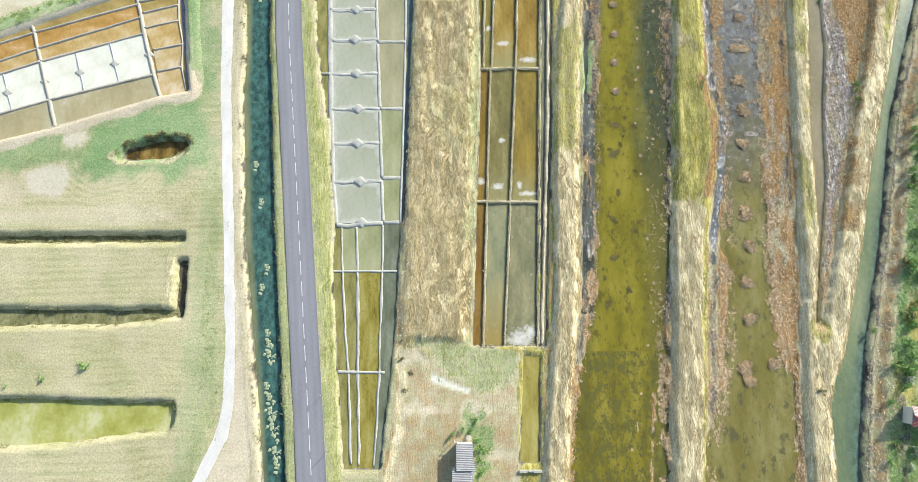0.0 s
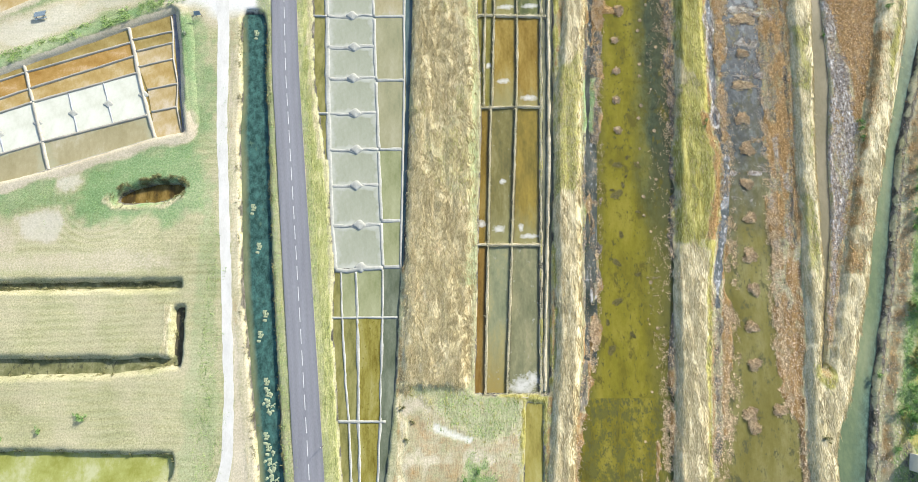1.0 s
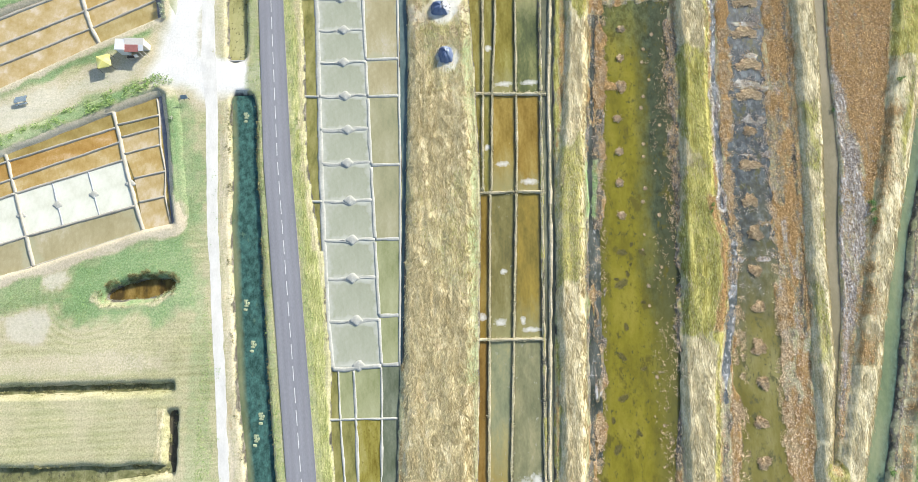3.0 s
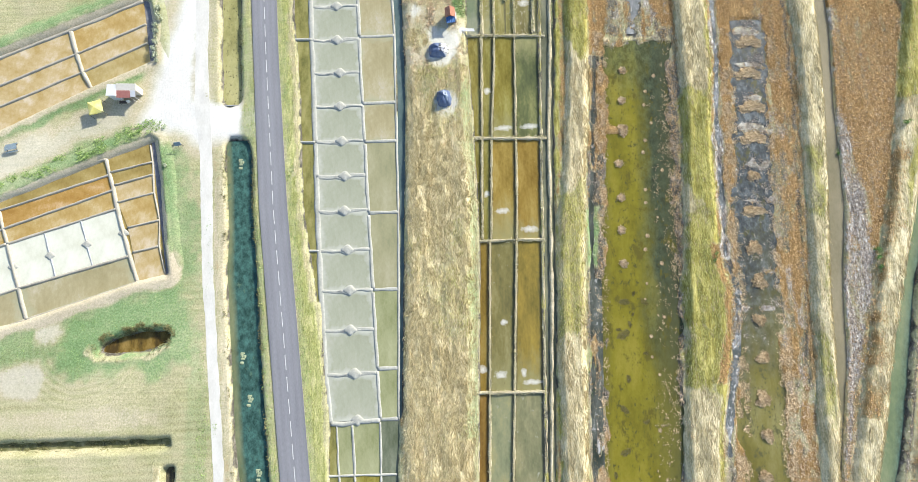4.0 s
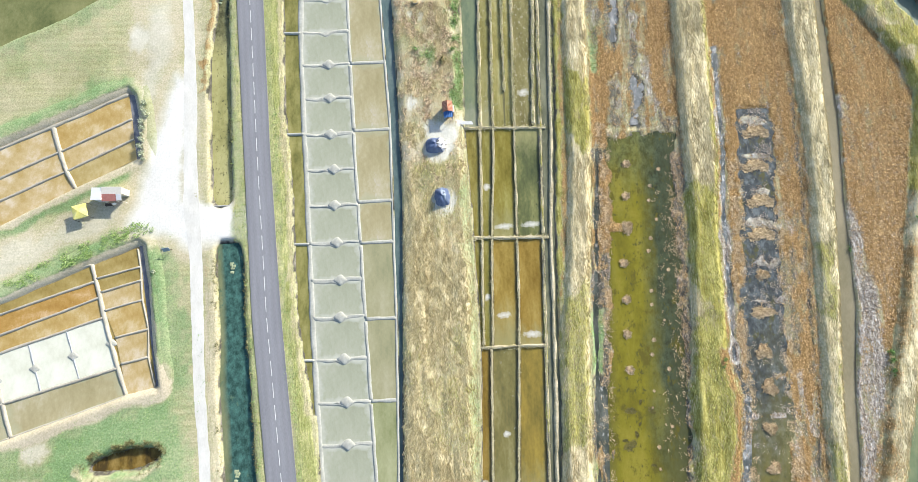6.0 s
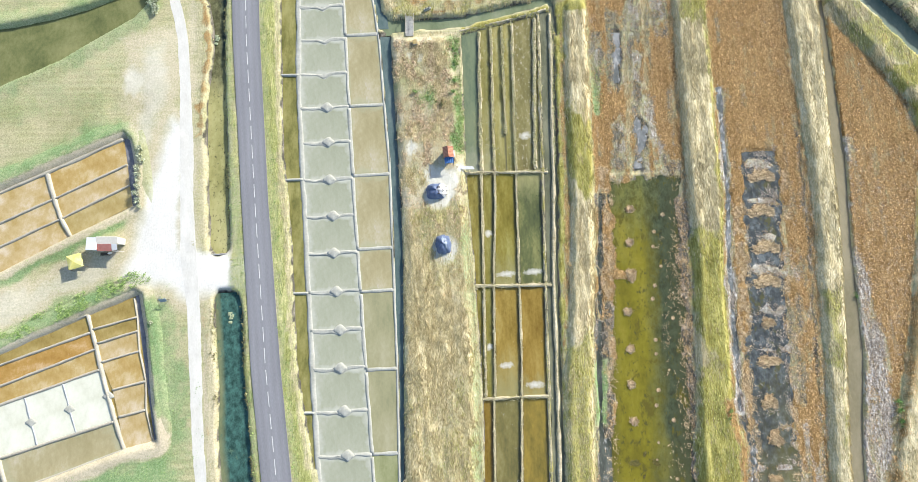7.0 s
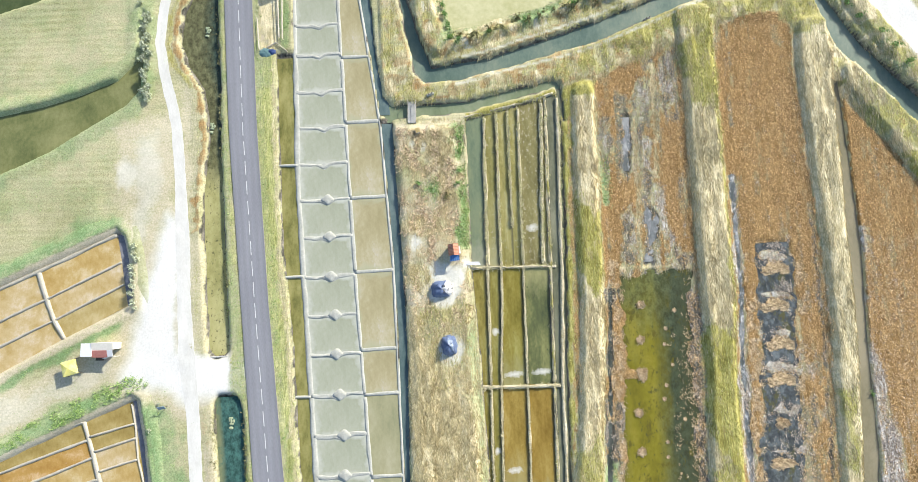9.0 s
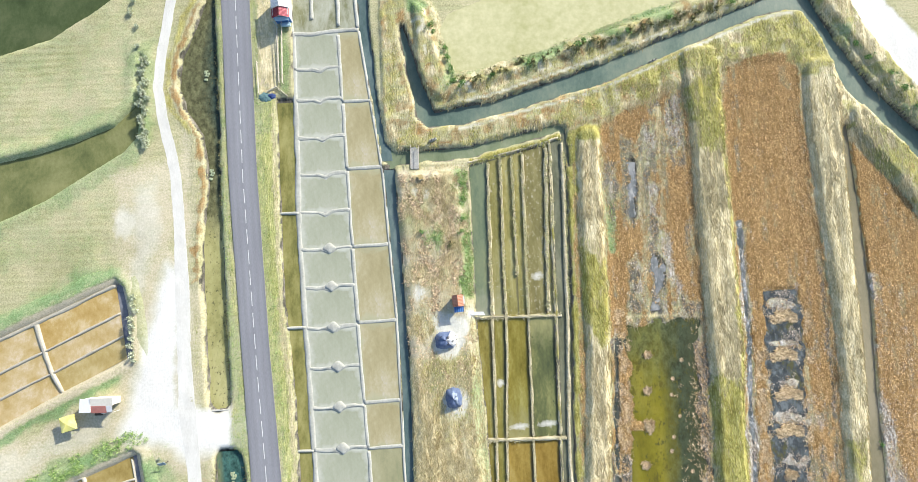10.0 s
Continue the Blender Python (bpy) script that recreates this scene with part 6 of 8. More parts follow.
# lower reservoirs of the same row
LOW = {
    "a": [(-25.0, 23.4), (-24.4, 13.7), (-22.9, -2.4), (-22.3, -7.0), (-21.1, -24.0)],
    "b": [(-21.9, 23.4), (-21.2, 13.1), (-20.4, -7.0), (-19.5, -24.2)],
    "c": [(-16.3, 23.9), (-16.0, 13.1), (-16.1, 2.2), (-16.1, -7.0), (-16.4, -18.2), (-16.7, -24.4)],
}


def low_at(key, y):
    return float(np.interp(-y, [-p[1] for p in LOW[key]], [p[0] for p in LOW[key]]))


for key in LOW:
    bund(LOW[key], 0.42 if key != "b" else 0.5, -0.3, -0.56, CLAY, "thin pale clay wall across a reservoir", "reservoir walls", ord(key), uneven=0.3)
bund([(-27.0, 13.9), (-12.9, 13.9)], 0.42, -0.27, -0.56, CLAY, "thin pale clay cross wall in a reservoir", "reservoir walls", 12)
bund([(-24.6, -6.6), (-15.0, -6.7)], 0.55, -0.25, -0.56, CLAY, "thin pale clay cross wall in a reservoir", "reservoir walls", 13)
for n, (y0, y1) in enumerate(((-25.0, -6.6), (-6.6, 13.9), (13.9, 24.0))):
    cols = [[float(at_y(low_l, y)) for y in (y0, y1)]] + [[low_at(k, y) for y in (y0, y1)] for k in "abc"] + [[float(at_y(low_r, y)) for y in (y0, y1)]]
    tones = ((OLIVE_WATER, OLIVE_WATER, RES_GOLD, DITCH_PALE), (OLIVE_WATER, OLIVE_WATER, RES_GOLD, DITCH_PALE), (OLIVE_WATER, OLIVE_PALE, OLIVE_PALE, DITCH_PALE))[n]
    for (a0, a1), (b0, b1), mat in zip(cols, cols[1:], tones):
        res = thing("reservoir", ((a0 + b0) / 2, (y0 + y1) / 2, -0.45), "narrow reservoir of olive algae water between clay walls", "reservoir", "reservoirs")
        ox, oy = (a0 + b0) / 2, (y0 + y1) / 2
        part("water", slab_mesh("water", [(a0 - ox, y0 - oy), (b0 - ox, y0 - oy), (b1 - ox, y1 - oy), (a1 - ox, y1 - oy)], 0, mat), mat, res)
for x, y in ((-37.5, 131.7), (-35.9, 107.7), (-33.7, 83.3), (-31.5, 59.1)):
    bund([(x - 0.6, y), (float(at_y(pan_l, y)), y - 0.1)], 0.55, -0.1, -0.56, CLAY, "small clay dam across the roadside ditch", "small dams", int(y))

# ---- golden basins between the grass strips ----
G_A = [(5.6, 60), (6.3, 84), (6.9, 108), (7.9, 140.9)]
G_B = [(7.5, 60), (8.4, 84), (9.6, 101), (10.6, 141.6)]
G_C = [(12.5, 108), (13.1, 142.2)]
G_D = [(18.6, 108), (20.6, 143.8)]


BASINS = []


def golden(edges, y0, y1, tones, slope=0.0):
    for (ea, eb, mat) in zip(edges, edges[1:], tones):
        c = []
        for e, y in ((ea, y0), (eb, y0), (eb, y1), (ea, y1)):
            x = float(at_y(e, y))
            c.append((x, y + (slope * (x - 3.6) if y == y1 else 0)))
        ox, oy = (c[0][0] + c[2][0]) / 2, (y0 + y1) / 2
        res = thing("marsh_basin", (ox, oy, -0.55), "long shallow basin of golden brown algae water", "basin", "golden basins")
        part("water", slab_mesh("water", [(x - ox, y - oy) for x, y in c], 0, mat), mat, res)
        BASINS.append((res, y0, y1, ox))


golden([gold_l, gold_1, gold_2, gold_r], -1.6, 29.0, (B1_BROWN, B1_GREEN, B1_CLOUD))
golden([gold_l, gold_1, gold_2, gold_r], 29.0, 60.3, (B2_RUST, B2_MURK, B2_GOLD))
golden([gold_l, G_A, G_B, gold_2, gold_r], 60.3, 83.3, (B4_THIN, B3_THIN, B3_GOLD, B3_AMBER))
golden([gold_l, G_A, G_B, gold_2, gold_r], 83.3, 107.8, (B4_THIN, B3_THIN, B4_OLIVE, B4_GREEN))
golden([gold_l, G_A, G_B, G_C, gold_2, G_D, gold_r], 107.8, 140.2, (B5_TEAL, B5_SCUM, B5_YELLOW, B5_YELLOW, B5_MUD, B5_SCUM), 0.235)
WALLS = ((gold_l, -1.6, 140, 0.7), (gold_1, -1.6, 60, 0.65), (G_A, 60.5, 140.5, 0.8), (G_B, 60.5, 141.3, 0.7), (gold_2, -1.6, 142.3, 0.7), (G_C, 116, 141.8, 0.6),
         (G_D, 108, 143.4, 0.9), (gold_r, -1.6, 144.4, 0.8))
for k, (e, y0, y1, w) in enumerate(WALLS):
    cuts = [y0] + [y for y in (29.0, 60.3, 83.3, 107.8) if y0 + 2 < y < y1 - 2] + [y1]
    for a, b in zip(cuts, cuts[1:]):
        line = along(e, a + 0.3, b - 0.3)
        mid = (a + b) / 2
        home = min((q for q in BASINS if q[1] <= mid <= q[2] + 5), key=lambda q: abs(q[3] - float(at_y(e, mid)) - 1.0))[0]
        local = [(x - home.location.x, y - home.location.y) for x, y in line]
        part("wall", bund_mesh(local, w * (0.62 if a < 107 else 0.85), 0.40, -0.25, TURF, k + int(a), 0.4, 0.34), TURF, home, "low turf wall")
for k, (xa, xb, y, tilt) in enumerate(((2.3, 17.2, -1.8, -0.5), (3.4, 17.6, 29.0, 0.0), (4.5, 18.9, 60.3, 0.0), (3.6, 20.4, 83.3, -0.6), (2.4, 21.3, 107.8, -0.6))):
    bund([(xa, y), (xb, y + tilt)], 0.5, -0.1, -0.7, TURF, "turf cross wall between golden basins", "turf cross walls", 20 + k, uneven=0.4, step=0.35)
bund([(3.4, 140.6), (13, 142.6), (23.4, 145.2)], 0.7, 0.0, -0.8, TURF, "turf wall along the moat", "turf cross walls", 30, uneven=0.2)
bund(along(gditch, -1, 144, -0.3), 0.7, -0.05, -0.7, TURF, "long turf wall along the ditch", "turf walls", 31, uneven=0.25)
res = thing("marsh_basin", (14.4, -13.5, -0.45), "narrow golden basin beside bare earth", "basin", "golden basins")
part("water", slab_mesh("water", [(-2.9, -10.8), (1.9, -11.0), (2.8, 10.6), (-1.6, 10.8)], 0, B0_GOLD), B0_GOLD, res)

# ---- the two walled basins west of the track ----
def quad_pan(name, pts, z, mat, label, group):
    ox, oy = sum(p[0] for p in pts) / 4, sum(p[1] for p in pts) / 4
    pan = thing(name, (ox, oy, z), label, "salt pan", group)
    part("water", slab_mesh("water", [(x - ox, y - oy) for x, y in pts], 0, mat), mat, pan)
    return pan


def lerp(a, b, k):
    return (a[0] + (b[0] - a[0]) * k, a[1] + (b[1] - a[1]) * k)


# basin A: stations down its two cross walls (west V1, east V2) and its outer east side
V1 = [(-99.4, 71.9), (-98.3, 69.6), (-96.9, 65.6), (-95.7, 62.3), (-92.2, 52.8), (-89.9, 46.2)]
V2 = [(-76.2, 80.6), (-75.2, 77.0), (-74.0, 73.6), (-72.9, 69.4), (-69.5, 59.0), (-67.3, 53.4)]
V0 = [(a[0] * 2 - b[0] - 1.5, a[1] * 2 - b[1] - 1.6) for a, b in zip(V1, V2)]
EAST = [(-66.8, 83.6), (-66.0, 79.7), (-65.7, 76.9), (-65.2, 72.8), (-63.6, 66.7), (-63.3, 61.0), (-61.6, 54.9)]
MIDC = [(-76.2, 80.6), (-75.0, 77.6), (-73.9, 74.7), (-72.9, 70.8), (-70.3, 65.2), (-68.8, 59.8), (-67.3, 53.4)]
ROWS_A = (BROWN_ORANGE, RUST_WATER, ORANGE_WATER, None, BEIGE_WATER)
for left, right in ((V0, V1), (V1, V2)):
    for k, mat in enumerate(ROWS_A):
        a, b, c, d = left[k + 1], right[k + 1], right[k], left[k]
        if mat:
            quad_pan("walled_pan", (a, b, c, d), -0.78, mat, "long pan of orange brown brine in a walled basin" if k < 3 else "long pan of beige water in a walled basin", "brine pans")
        else:
            for q in range(3):
                p = [lerp(a, b, q / 3), lerp(a, b, (q + 1) / 3), lerp(d, c, (q + 1) / 3), lerp(d, c, q / 3)]
                cell = quad_pan("salt_pan", p, -0.76, WHITE_WATER, "bright white salt pan with dark clay seams", "white salt pans")
                ox, oy = cell.location.x, cell.location.y
                part("bund", bund_mesh([(p[1][0] - ox, p[1][1] - oy), (p[2][0] - ox, p[2][1] - oy)], 0.28 if q < 2 else 0.5, 0.12, -0.06, GREY_CLAY, q), GREY_CLAY, cell)
                m = part("mound", MOUND, GREY_CLAY, cell)
                e = lerp(p[1], p[2], 0.48)
                m.location, m.scale = (e[0] - ox, e[1] - oy, 0.02), (0.8, 0.8, 0.7)
    for k in range(6):
        w = 0.55 if k in (3, 4) else 0.48
        bund([left[k], right[k]], w if k else 0.4, -0.5 if k not in (0, 5) else -0.35, -0.9, EARTH, "straight earth wall between brine pans", "basin walls", 50 + k)
for edge in (V1, V2):
    bund(edge, 0.72, -0.48, -0.9, EARTH, "pale clay cross wall in a walled basin", "basin walls", 57)
for k in range(6):
    mat = (BROWN_ORANGE, BROWN_ORANGE, ORANGE_PALE, ORANGE_WATER, ORANGE_PALE, ORANGE_PALE)[k]
    quad_pan("walled_pan", (MIDC[k + 1], EAST[k + 1], EAST[k], MIDC[k]), -0.78, mat, "small pan of orange brine in a walled basin", "brine pans")
    if k:
        bund([MIDC[k], EAST[k]], 0.42, -0.52, -0.9, EARTH, "straight earth wall between brine pans", "basin walls", 70 + k)
bund(EAST, 0.25, -0.55, -0.9, EARTH, "thin earth wall beside the basin ditch", "basin walls", 78)
quad_pan("walled_pan", ((-61.4, 54.8), (-60.2, 54.8), (-64.8, 84.2), (-66.6, 84.2)), -0.84, SLATE_WATER, "narrow slate grey ditch in a walled basin", "brine pans")
for pts, k in (([(-134.0, 57.7), (-96.8, 73.0), (-66.0, 85.5)], 90), ([(-65.0, 85.6), (-63.1, 75.6), (-61.4, 63.0), (-59.8, 54.5)], 91),
               ([(-134.0, 93.7), (-93.8, 110.1), (-70.6, 120.0)], 92), ([(-68.9, 119.9), (-67.0, 112.1), (-66.1, 103.3)], 93)):
    tagged(new("bank", bank_mesh(pts, LAND, k)), "low grassy bank round a walled basin", "bank", "grassy banks")
# basin B
B_TOP = [(-134.0, 91.5), (-87.0, 111.4), (-70.8, 118.4)]
B_1 = [(-134.0, 84.0), (-85.0, 105.6), (-69.7, 112.6)]
B_2 = [(-134.0, 78.5), (-83.2, 101.2), (-69.0, 107.9)]
B_BOT = [(-134.0, 70.6), (-80.9, 97.2), (-68.2, 103.4)]
for k, (lo, hi) in enumerate(((B_1, B_TOP), (B_2, B_1), (B_BOT, B_2))):
    for q in range(2):
        mat = ((ORANGE_PALE, ORANGE_WATER), (ORANGE_PALE, ORANGE_PALE), (ORANGE_PALE, BEIGE_ORANGE))[k][q]
        quad_pan("walled_pan", (lo[q], lo[q + 1], hi[q + 1], hi[q]), -0.78, mat, "long pan of pale orange brine in a walled basin", "brine pans")
for k, row in enumerate((B_TOP, B_1, B_2)):
    bund(row, 0.5 if k else 0.7, -0.48, -0.9, EARTH, "straight earth wall between brine pans", "basin walls", 80 + k)
bund([B_TOP[1], B_1[1], B_2[1], B_BOT[1]], 0.9, -0.45, -0.9, EARTH, "pale clay cross wall in a walled basin", "basin walls", 84)
quad_pan("walled_pan", ((-68.2, 103.4), (-66.8, 103.6), (-69.2, 118.4), (-70.8, 118.4)), -0.84, SLATE_WATER, "narrow slate grey ditch in a walled basin", "brine pans")
quad_pan("walled_pan", ((-134, 91.8), (-70.8, 118.6), (-70.6, 119.6), (-134, 93.2)), -0.84, SLATE_WATER, "narrow slate grey ditch in a walled basin", "brine pans")


# ---- vegetation that nobody could count ----
def sow(n, x0, x1, y0, y1, keep, seed):
    """Random places in a field, kept by a weight between 0 and 1."""
    r = np.random.default_rng(seed)
    x, y = r.uniform(x0, x1, n), r.uniform(y0, y1, n)
    ok = r.random(n) < keep(x, y)
    return x[ok], y[ok], r


def blades(name, x, y, r, tall, wide, material, label, category, count=4, lie=0.0, swing=3.2, loose=(0.26, 0.55), z=None):
    """Bent grass blades, a few to a clump, joined in one mesh; lie: how far they lie down along the strip."""
    n = len(x)
    X, Y, size = np.repeat(x, count), np.repeat(y, count), np.repeat(r.uniform(0.7, 1.3, n), count)
    m = n * count
    X, Y = X + r.normal(0, loose[0], m), Y + r.normal(0, loose[1], m)
    Z = level(X, Y) if z is None else np.repeat(z, count)
    ang = -np.pi / 2 + np.repeat(r.normal(0, 0.12 * swing, n), count) + r.normal(0, 0.2 * swing, m)
    long, w = tall * r.uniform(0.55, 1.35, m) * size, wide * r.uniform(0.6, 1.3, m) * size
    run, rise = long * (0.45 + 0.5 * lie), long * (0.80 - 0.66 * lie)
    tx, ty, px, py = np.cos(ang), np.sin(ang), -np.sin(ang), np.cos(ang)
    V = np.stack([np.stack([X - px * w / 2, Y - py * w / 2, Z - 0.05], 1), np.stack([X + px * w / 2, Y + py * w / 2, Z - 0.05], 1),
                  np.stack([X + tx * run * 0.5 + px * w * 0.4, Y + ty * run * 0.5 + py * w * 0.4, Z + rise * 0.72], 1),
                  np.stack([X + tx * run, Y + ty * run, Z + rise], 1)], 1).reshape(-1, 3)
    f = np.arange(m)[:, None] * 4 + np.array([[0, 1, 2, 3]])
    ob = new(name, mesh_of(name, V, f, material, smooth=False))
    return tagged(ob, label, category, kind="stuff")


dry = lambda x, y: np.where(level(x, y) > -0.3, 1.0, 0.0)
clumps = lambda x, y: np.clip(0.6 + 1.15 * wobble(x, y, 0.5, 151, 7.0) + 0.3 * wobble(x, y, 1.3, 152, 6.0), 0.1, 1)
short_clumps = lambda x, y: np.clip(0.62 + 0.9 * wobble(x, y, 0.45, 151, 2.0) + 0.3 * wobble(x, y, 1.6, 152, 1.5), 0.12, 1)
straw_w = lambda x, y: np.clip(cover_at("straw", x, y), 0, 1) * dry(x, y) * np.where((x > -13.5) & (x < 5) & (y < 141), short_clumps(x, y), clumps(x, y))
for nm, x0, x1, y0, y1, n, tall, wide, label, seed in (
        ("tall_grass", -13, 5, -1, 141, 46000, 0.62, 0.085, "rough dry straw coloured grass on a wide strip", 101),
        ("tall_grass", 15, 41, -34, 150, 36000, 1.0, 0.075, "long dry straw grass on a low dike", 102),
        ("tall_grass", 40, 62, -34, 166, 34000, 1.0, 0.075, "long dry straw grass on a low dike", 103),
        ("tall_grass", 63, 116, -34, 152, 52000, 1.0, 0.075, "long dry straw grass on a low dike", 104),
        ("tall_grass", -20, 112, 128, 190, 42000, 0.9, 0.08, "dry golden grass along the canal", 105),
        ("tall_grass", -58, -34, -34, 160, 9000, 0.6, 0.10, "dry grass along the track and channel", 106)):
    x, y, r = sow(n, x0, x1, y0, y1, straw_w, seed)
    blades(nm, x, y, r, tall, wide, ROUGH_BLADE if seed == 101 else STRAW_BLADE, label, "grass", 9, 1.15 if seed > 101 else 1.02, 0.8 if seed > 101 else 1.5)
rough_n = lambda x, y: np.clip((y - 92) * 0.06, 0, 1) * np.clip(1.4 * wobble(x, y, 1.3, 168, 1.5) + 0.25, 0, 1) * np.clip(strip(rough_l, rough_r, 90, 139, x, y), 0, 1) * np.clip(1 - 2 * cover_at("sand", x, y), 0, 1)
x, y, r = sow(10000, -14, 6, 92, 140, rough_n, 107)
blades("dead_weeds", x, y, r, 0.5, 0.10, SANDY_PLANT, "brown dead weeds among the rough grass", "weeds", 5, 0.8, 9.0, (0.16, 0.2))
olive_w = lambda x, y: np.clip(cover_at("olive", x, y) + cover_at("verge", x, y), 0, 1) * dry(x, y) * clumps(x, y)
for x0, x1, y0, y1, n, label, seed in ((-54, -20, -34, 190, 40000, "yellow green verge grass beside the road", 111), (-13, 62, -34, 166, 85000, "olive green grass on dikes and strips", 112),
                                       (62, 116, -34, 190, 40000, "olive green grass on the canal banks", 113), (-20, 62, 140, 190, 14000, "olive green grass on the canal banks", 114)):
    x, y, r = sow(n, x0, x1, y0, y1, olive_w, seed)
    blades("verge_grass", x, y, r, 0.6, 0.09, VERGE_BLADE if seed == 111 else OLIVE_BLADE, label, "grass", 6, 0.98, 1.3)
green_w = lambda x, y: np.clip(cover_at("green", x, y), 0, 1) * np.where(level(x, y) > -0.5, 1.0, 0.0)
for x0, x1, y0, y1, n, tall, label, seed in ((-112, -54, 28, 170, 16000, 0.22, "short green grass round the ponds", 121), (25, 116, -34, 190, 26000, 0.6, "lush green plants on the banks", 122),
                                             (-10, 80, 150, 190, 9000, 0.6, "lush green plants on the banks", 123), (80, 116, -34, 110, 40000, 0.5, "lush green plants on the far bank", 124), (-14, 12, -30, -1, 8000, 0.35, "rank green weeds round the shed", 127), (-14, 6, 98, 140, 14000, 0.45, "lush green weeds in the rough grass", 119), (-53, -30, -34, 190, 24000, 0.4, "green grass along the road edges", 128)):
    x, y, r = sow(n, x0, x1, y0, y1, green_w, seed)
    blades("green_grass", x, y, r, tall, 0.11, GREEN_BLADE, label, "grass", 5, 0.75, 3.2)
def ditch_rim(x, y):
    """Growth on the shaded banks of the field ditches."""
    d = np.maximum(np.maximum(inside(ditch_top, x, y), inside(ditch_mid, x, y)), np.maximum(inside(ditch_end, x, y), inside(pond_low, x, y)))
    return np.where((d > 0.3) & (d < 1.3), 1.0, 0.0) * np.clip(0.15 + 1.3 * wobble(x, y, 1.1, 155), 0, 1)


x, y, r = sow(42000, -112, -54, -24, 26, ditch_rim, 125)
blades("reed_fringe", x, y, r, 0.4, 0.10, LEAF_OLIVE, "olive reeds fringing the field ditches", "reeds", 5, 0.6, 9.0, (0.15, 0.12), np.maximum(level(x, y), -1.2))


def channel_rim(x, y):
    """Reeds in the margins of the two roadside channels."""
    d = np.minimum(np.minimum(np.abs(x - at_y(chan2_r, y) - 0.2), 0.5 + np.abs(x - at_y(chan2_l, y) + 0.2)) + 9 * (y < 93), np.minimum(np.abs(x - at_y(chan1_r, y) - 0.3), np.abs(x - at_y(chan1_l, y) + 0.3)) + 9 * (y > 84))
    return np.clip(1.0 - d / 0.7, 0, 1) * np.clip(0.35 + 1.4 * wobble(x, y, 1.3, 169, 2.5), 0, 1)


x, y, r = sow(60000, -60, -33, -34, 205, channel_rim, 130)
blades("channel_reeds", x, y, r, 0.4, 0.10, LEAF_OLIVE, "olive reeds in the margins of the roadside channels", "reeds", 5, 0.6, 9.0, (0.15, 0.2), np.maximum(level(x, y), -0.8))


def pond_rim(x, y):
    """Rushes round the eye-shaped pond, thickest on its shaded side."""
    d = inside(pond_eye, x, y)
    return np.where((d > -0.5) & (d < 1.5), 1.0, 0.0) * np.clip((y - 38.5) * 0.3, 0.1, 1) * np.clip(0.4 + 1.3 * wobble(x, y, 0.9, 158), 0, 1)


x, y, r = sow(6000, -77, -57, 36, 46, pond_rim, 129)
blades("rushes", x, y, r, 0.5, 0.10, LEAF_OLIVE, "dark rushes round the small brown pond", "reeds", 6, 0.6, 9.0, (0.15, 0.15))


def hedge_row(x, y):
    """Rank green weeds on the bank north of the large walled basin."""
    d = inside(basin_a, x, y)
    return np.where((d > -4.2) & (d < -0.9) & (y - 0.41 * x > 113), 1.0, 0.0) * np.clip(0.5 + 1.3 * wobble(x, y, 1.2, 156), 0, 1)


x, y, r = sow(30000, -112, -58, 40, 90, hedge_row, 126)
blades("bank_weeds", x, y, r, 0.32, 0.12, GREEN_BLADE, "rank green weeds on the basin bank", "weeds", 5, 0.8, 9.0, (0.2, 0.2), level(x, y) + 0.3)
brown_w = lambda x, y: np.clip(cover_at("brown", x, y) + 0.12 * cover_at("mud", x, y) + np.where(y > 100, 0.1, 0.02) * cover_at("salt", x, y), 0, 1) * np.where(level(x, y) > -0.42, 1.0, 0.0)
for x0, x1, y0, y1, n, label, seed in ((78, 112, -34, 110, 12000, "brown tufts along the far canal bank", 134), (24, 53, 30, 158, 32000, "rust brown glasswort covering the marsh", 131), (47, 80, 30, 163, 36000, "rust brown glasswort covering the marsh", 132),
                                       (20, 53, -34, 30, 12000, "pale tan glasswort on the pond margins", 135), (45, 80, -34, 30, 14000, "pale tan glasswort on the pond margins", 136),
                                       (72, 106, 0, 146, 44000, "rust brown glasswort in a dry corner", 133)):
    x, y, r = sow(n, x0, x1, y0, y1, brown_w, seed)
    blades("glasswort", x, y, r, 0.36, 0.12, RUST_PLANT if y0 > -1 else SANDY_PLANT, label, "marsh plants", 5, 0.85, 9.0, (0.13, 0.2))
salt_w = lambda x, y: np.clip(1.1 * cover_at("salt", x, y) + 0.3 * cover_at("mud", x, y), 0, 1) * np.where(level(x, y) > -0.40, 1.0, 0.0)
x, y, r = sow(130000, 26, 104, -34, 156, salt_w, 141)
blades("pale_glasswort", x, y, r, 0.4, 0.09, PALE_PLANT, "pale dead glasswort stalks on salty mud", "marsh plants", 6, 0.6, 9.0, (0.16, 0.3))


def in_cells(x, y):
    """Pale dead stems in the shallow cells at the head of the grey pond."""
    u = (x - at_y(pond_k_l, y)) / (at_y(pond_k_r, y) - at_y(pond_k_l, y))
    return np.where((u > 0) & (u < 1.05) & (y > 36) & (y < 111), 1, 0) * np.clip((u + 0.15) * (y - 30) / 90, 0.05, 1) * np.clip(1.5 * wobble(x, y, 0.8, 153, 1.5) + 1.2 * wobble(x, y, 3.0, 154), 0, 1)


